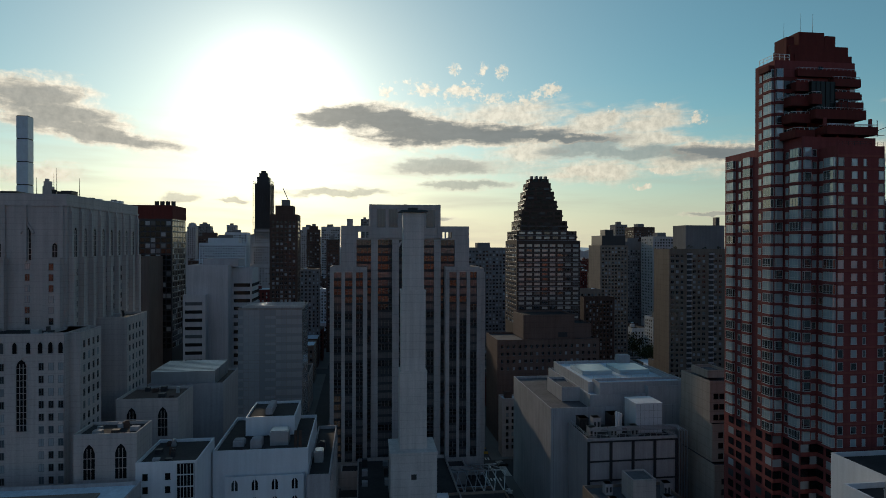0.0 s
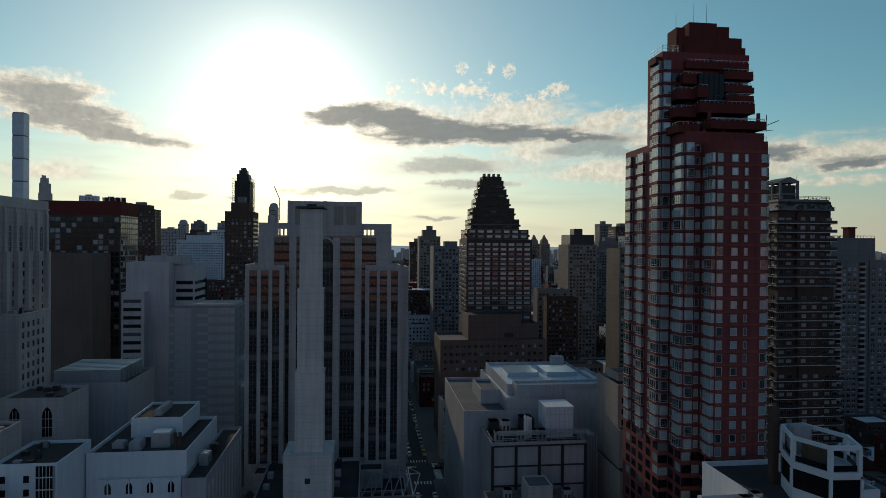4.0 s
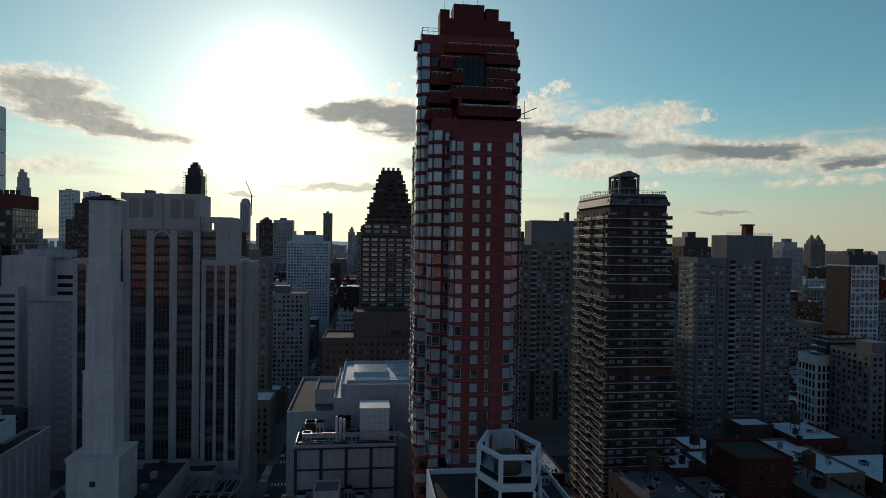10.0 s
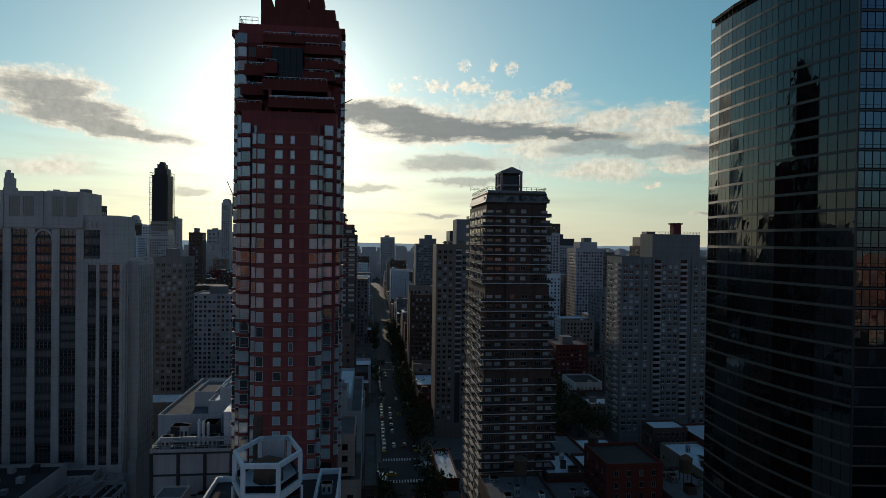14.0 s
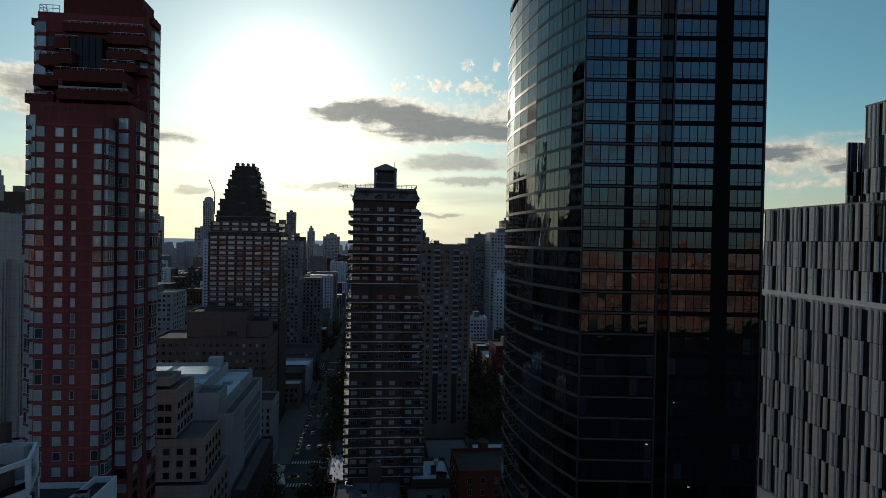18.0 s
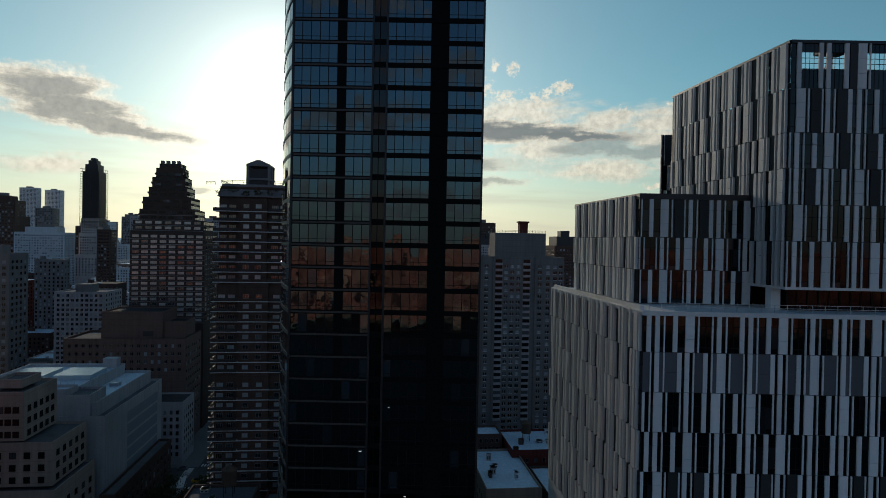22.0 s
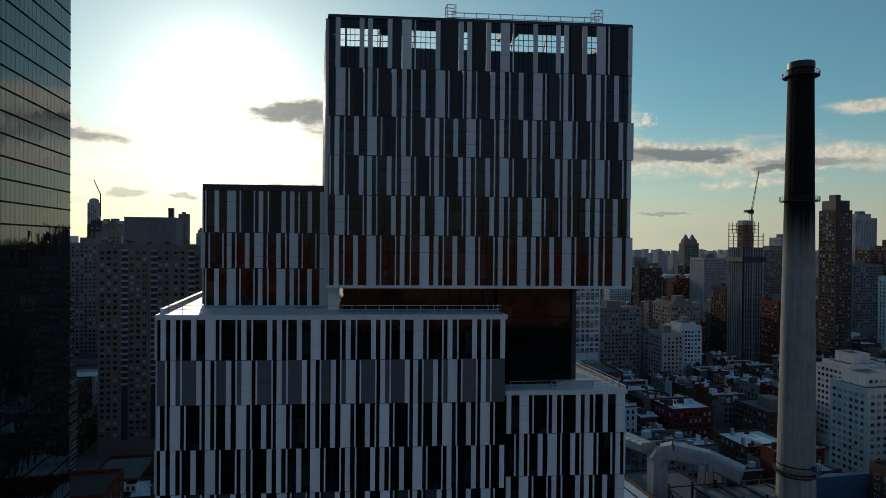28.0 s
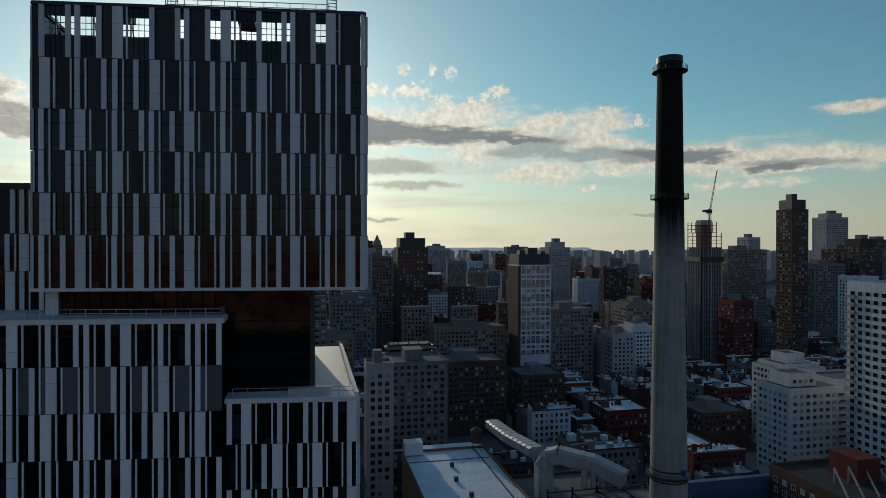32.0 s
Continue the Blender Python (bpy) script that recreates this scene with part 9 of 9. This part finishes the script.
for x in (150, 230, 420):
    t = thing("striped_stack", "red and white banded chimney on the opposite shore", "smokestack", "shore chimneys")
    for k in range(7):
        part("band", Shape().tube(x, -1150, 0.5 + k * 20, 20.5 + k * 20, 6.0 - k * 0.35, 5.65 - k * 0.35, 16), WHITE_PAINT if k % 2 else RED_BAND, t)


# ---- trees, cars, street things ----
LEAF = masonry("dull_green_leaf", (0.055, 0.060, 0.025), rough=0.7, random_part=0.3)
BARK = masonry("bark", (0.07, 0.055, 0.045), rough=0.9)


def tree_meshes(seed, h):
    rng = random.Random(seed)
    tr = Shape()
    ring = lambda x, y, z, r: [(x + r * math.cos(a), y + r * math.sin(a), z) for a in [2 * math.pi * i / 7 for i in range(7)]]
    tr.loft([ring(0, 0, 0, 0.28), ring(0.05, 0.02, h * 0.25, 0.2), ring(0.1, 0.08, h * 0.55, 0.12), ring(0.1, 0.1, h * 0.85, 0.04)])
    tips = []
    for i in range(9):
        a, z0 = rng.uniform(0, 6.28), h * rng.uniform(0.25, 0.6)
        L = h * rng.uniform(0.22, 0.4)
        tip = Vector((math.cos(a) * L, math.sin(a) * L, z0 + L * rng.uniform(0.5, 1.0)))
        tr.beam((0.06, 0.05, z0), tip, 0.05)
        tips.append(tip)
    cr = Shape()
    tips.append(Vector((0.1, 0.1, h * 0.9)))
    for tip in tips:
        for k in range(46):
            p = tip + Vector((rng.gauss(0, 1), rng.gauss(0, 1), rng.gauss(0, 0.8))) * h * 0.085
            if p.z < h * 0.25:
                continue
            r = rng.uniform(0.18, 0.42)
            a, b2 = Vector((rng.gauss(0, 1), rng.gauss(0, 1), rng.gauss(0, 1))).normalized() * r, Vector((rng.gauss(0, 1), rng.gauss(0, 1), rng.gauss(0, 1))).normalized() * r
            cr.quad(p - a, p + b2, p + a, p - b2)
    return tr.mesh("trunk", BARK), cr.mesh("crown", LEAF)


def grove(spots, leaves, size, seed):
    """Loose crowns of leaf sprays over a list of (x, y, height, radius)."""
    rng = random.Random(seed)
    cr = Shape()
    for x, y, h, r in spots:
        for k in range(leaves):
            p = Vector((x + rng.gauss(0, 0.45) * r, y + rng.gauss(0, 0.45) * r, h * min(1.1, max(0.12, rng.gauss(0.62, 0.22)))))
            a, b2 = (Vector((rng.gauss(0, 1), rng.gauss(0, 1), rng.gauss(0, 1))).normalized() * size * rng.uniform(0.5, 1.0) for _ in (0, 1))
            cr.quad(p - a, p + b2, p + a, p - b2)
    return cr


grove_rng = random.Random(4)
solo("street_woods", grove([(x + grove_rng.uniform(-1, 1), y, grove_rng.uniform(11, 17), 4.5) for y in range(626, 1500, 14) for x in (223.5, 230.0, 237.0, 243.0)], 70, 1.5, 5), LEAF, "dark rows of trees down a far street", "trees", kind="stuff")
solo("shore_woods", grove([(grove_rng.uniform(-1200, 1600), -616 - 900 * grove_rng.random() ** 2, grove_rng.uniform(8, 17), 11.0) for _ in range(330)], 60, 3.2, 6), LEAF, "dark trees between the houses of the opposite shore", "trees", kind="stuff")
TREES = [tree_meshes(k, h) for k, h in ((1, 9.0), (2, 11.0), (3, 7.5))]


def tree(x, y, z=0.15, k=0, s=1.0, group="street trees"):
    t = thing("street_tree", "leafy dark green street tree on the pavement", "tree", group)
    t.matrix_basis = pose(x, y, z, 0, 0, random.uniform(0, 360)) @ Matrix.Scale(s, 4)
    part("trunk", TREES[k][0], None, t)
    part("crown", TREES[k][1], None, t)


random.seed(9)
y = 190.0
while y < 690:
    for side, x in ((-1, 143 - 9.6), (1, 143 + 9.6)):
        if not 258 < y < 294 and not 488 < y < 522 and random.random() < (0.9 if side > 0 else 0.45):
            tree(x + random.uniform(-0.4, 0.4), y + random.uniform(-1, 1), k=random.randrange(3), s=random.uniform(0.85, 1.3) if side < 0 else random.uniform(1.5, 2.1))
    y += 8.5
for x0, x1, y0, y1, n in ((184, 200, 228, 256, 5), (224.5, 238, 190, 250, 10), (226, 240, 120, 180, 6), (300, 306, 300, 420, 7), (400, 420, 240, 300, 4)):
    for i in range(n):
        tree(random.uniform(x0, x1), random.uniform(y0, y1), 0.0, random.randrange(3), random.uniform(0.9, 1.3), "courtyard trees")
y = 298.0
while y < 620:
    for x in (223.4, 229.5, 237.0, 242.8):
        if not 490 < y < 520 and random.random() < 0.85:
            tree(x + random.uniform(-1, 1), y + random.uniform(-3, 3), k=random.randrange(3), s=random.uniform(1.4, 2.0))
    y += 13
for i in range(6):
    t = thing("roof_shrub", "dark potted shrub on a roof terrace", "shrub", "roof shrubs")
    t.matrix_basis = pose(163.6 + i * 3.7, 192.6, 112.9, 0, 0, i * 50) @ Matrix.Scale(0.34, 4)
    part("trunk", TREES[i % 3][0], None, t)
    part("crown", TREES[i % 3][1], None, t)
for i in range(5):
    t = thing("roof_shrub", "dark potted shrub on a roof terrace", "shrub", "roof shrubs")
    t.matrix_basis = pose(166.0 + i * 8.5, 320.0, 98.9, 0, 0, i * 50) @ Matrix.Scale(0.3, 4)
    part("trunk", TREES[i % 3][0], None, t)
    part("crown", TREES[i % 3][1], None, t)

CAR_PAINT = {}
for nm, c in (("white", (0.6, 0.6, 0.6)), ("black", (0.015, 0.015, 0.016)), ("grey", (0.16, 0.165, 0.17)), ("yellow", (0.55, 0.33, 0.03)), ("red", (0.3, 0.02, 0.02)), ("blue", (0.03, 0.06, 0.16))):
    CAR_PAINT[nm] = masonry(nm + "_car_paint", c, rough=0.25, stain=0.03, grain=0.02, streak=0.0)
RUBBER = masonry("tyre_rubber", (0.02, 0.02, 0.02), rough=0.85)
WHEEL = Shape().loft([[(x, 0.33 * math.cos(a), 0.33 + 0.33 * math.sin(a)) for a in [2 * math.pi * i / 12 for i in range(12)]] for x in (-0.1, 0.1)]).mesh("wheel", RUBBER)


prof_low = [(-2.25, 0.35), (-2.2, 0.8), (-1.3, 0.92), (1.6, 0.95), (2.2, 0.85), (2.25, 0.4)]


def car(x, y, turn, paint, group="cars on the street"):
    """A saloon car, its length along y."""
    t = thing("car", "%s saloon car on the asphalt street" % paint, "car", group, at=(x, y, 0.005), turn=turn)
    key = "car_" + paint
    if key not in MESHES:
        prof = [(-2.25, 0.35), (-2.2, 0.8), (-1.3, 0.92), (1.6, 0.95), (2.2, 0.85), (2.25, 0.4)]
        s = Shape().loft([[(xx, py, pz) for py, pz in prof] for xx in (-0.88, 0.88)])
        MESHES[key] = s.mesh("body", CAR_PAINT[paint])
        r = Shape().loft([[(-0.66, -0.75, 1.42), (0.66, -0.75, 1.42), (0.66, 0.95, 1.42), (-0.66, 0.95, 1.42)], [(-0.62, -0.65, 1.47), (0.62, -0.65, 1.47), (0.62, 0.85, 1.47), (-0.62, 0.85, 1.47)]])
        MESHES[key + "_roof"] = r.mesh("roof_panel", CAR_PAINT[paint])
    if "car_glass" not in MESHES:
        MESHES["car_glass"] = Shape().loft([[(-0.82, -1.35, 0.92), (0.82, -1.35, 0.92), (0.82, 1.55, 0.94), (-0.82, 1.55, 0.94)], [(-0.66, -0.75, 1.42), (0.66, -0.75, 1.42), (0.66, 0.95, 1.42), (-0.66, 0.95, 1.42)]]).mesh("cabin_glass", PANE_DARK)
    if y >= 262:
        if key + "_far" not in MESHES:
            s = Shape().loft([[(xx, py, pz if pz > 0.5 else 0.0) for py, pz in prof_low] for xx in (-0.88, 0.88)])
            MESHES[key + "_far"] = s.mesh("body", CAR_PAINT[paint])
    part("body", MESHES[key if y < 262 else key + "_far"], None, t)
    if y < 262:
        part("roof_panel", MESHES[key + "_roof"], None, t)
    part("cabin_glass", MESHES["car_glass"], None, t)
    for wx, wy in ((-0.82, -1.4), (0.82, -1.4), (-0.82, 1.4), (0.82, 1.4)) if y < 262 else ():
        part("wheel", WHEEL, None, t, at=pose(wx, wy, 0))


random.seed(44)
names = ["white", "black", "grey", "yellow", "black", "grey", "white", "red", "blue"]
for sx, lanes in ((143, ((-7.4, 0), (-2.6, 0), (2.6, 180), (7.4, 180))), (52, ((-3.6, 0), (0.2, 0), (3.6, 0)))):
    for off, turn in lanes:
        y = 165.0 if sx == 143 else 205.0
        parked = abs(off) > 3
        while y < 500:
            if not 256 < y < 296 and random.random() < (0.8 if parked else 0.3):
                car(sx + off + random.uniform(-0.15, 0.15), y, turn, random.choice(names))
            y += 6.2 if parked else 11.0
for x, y, turn, c in ((138, 270, 90, "yellow"), (150, 281, -90, "white"), (128, 284, -90, "grey"), (60, 279, 90, "black"), (118, 272, 90, "white"), (160, 268, 90, "black")):
    car(x, y, turn, c)
bus = thing("city_bus", "white and blue city bus at the junction", "bus", at=(134.0, 262.0, 0.005), turn=10)
part("body", Shape().box(-1.25, 1.25, -6, 6, 0.4, 3.1), CAR_PAINT["white"], bus)
part("window_band", Shape().box(-1.28, 1.28, -5.8, 5.9, 1.6, 2.6), PANE_DARK, bus)
part("blue_stripe", Shape().box(-1.27, 1.27, -5.9, 5.9, 0.9, 1.2), CAR_PAINT["blue"], bus)
for wx, wy in ((-1.15, -4), (1.15, -4), (-1.15, 3.6), (1.15, 3.6)):
    part("wheel", WHEEL, None, bus, at=pose(wx, wy, 0))
aw = Shape().loft([[(128.0, 256.5, 5.0), (131.0, 256.5, 5.0), (131.0, 258.5, 3.6), (128.0, 258.5, 3.6)], [(128.0, 256.5, 5.2), (131.0, 256.5, 5.2), (131.0, 258.5, 3.8), (128.0, 258.5, 3.8)]])
solo("shop_awning", aw, CAR_PAINT["red"], "red shop awning over the pavement", "awning")

# glazed pavilion of white struts by the pier tower
pv = thing("strut_canopy", "white tubular steel canopy frame beside the pier tower", "canopy")
cs = Shape()
for i in range(6):
    x = 26.5 + i * 3.4
    cs.beam((x, 206, 18), (x, 232, 18), 0.16)
    cs.beam((x, 206, 18), (x + 3.4, 219, 20.5), 0.14)
    cs.beam((x + 3.4, 219, 20.5), (x, 232, 18), 0.14)
    cs.beam((x, 206, 0.15), (x, 206, 18), 0.16)
    cs.beam((x, 232, 0.15), (x, 232, 18), 0.16)
for y in (206, 219, 232):
    cs.beam((26.5, y, 18 if y != 219 else 20.5), (46.5, y, 18 if y != 219 else 20.5), 0.16)
part("frame", cs, STEEL, pv)
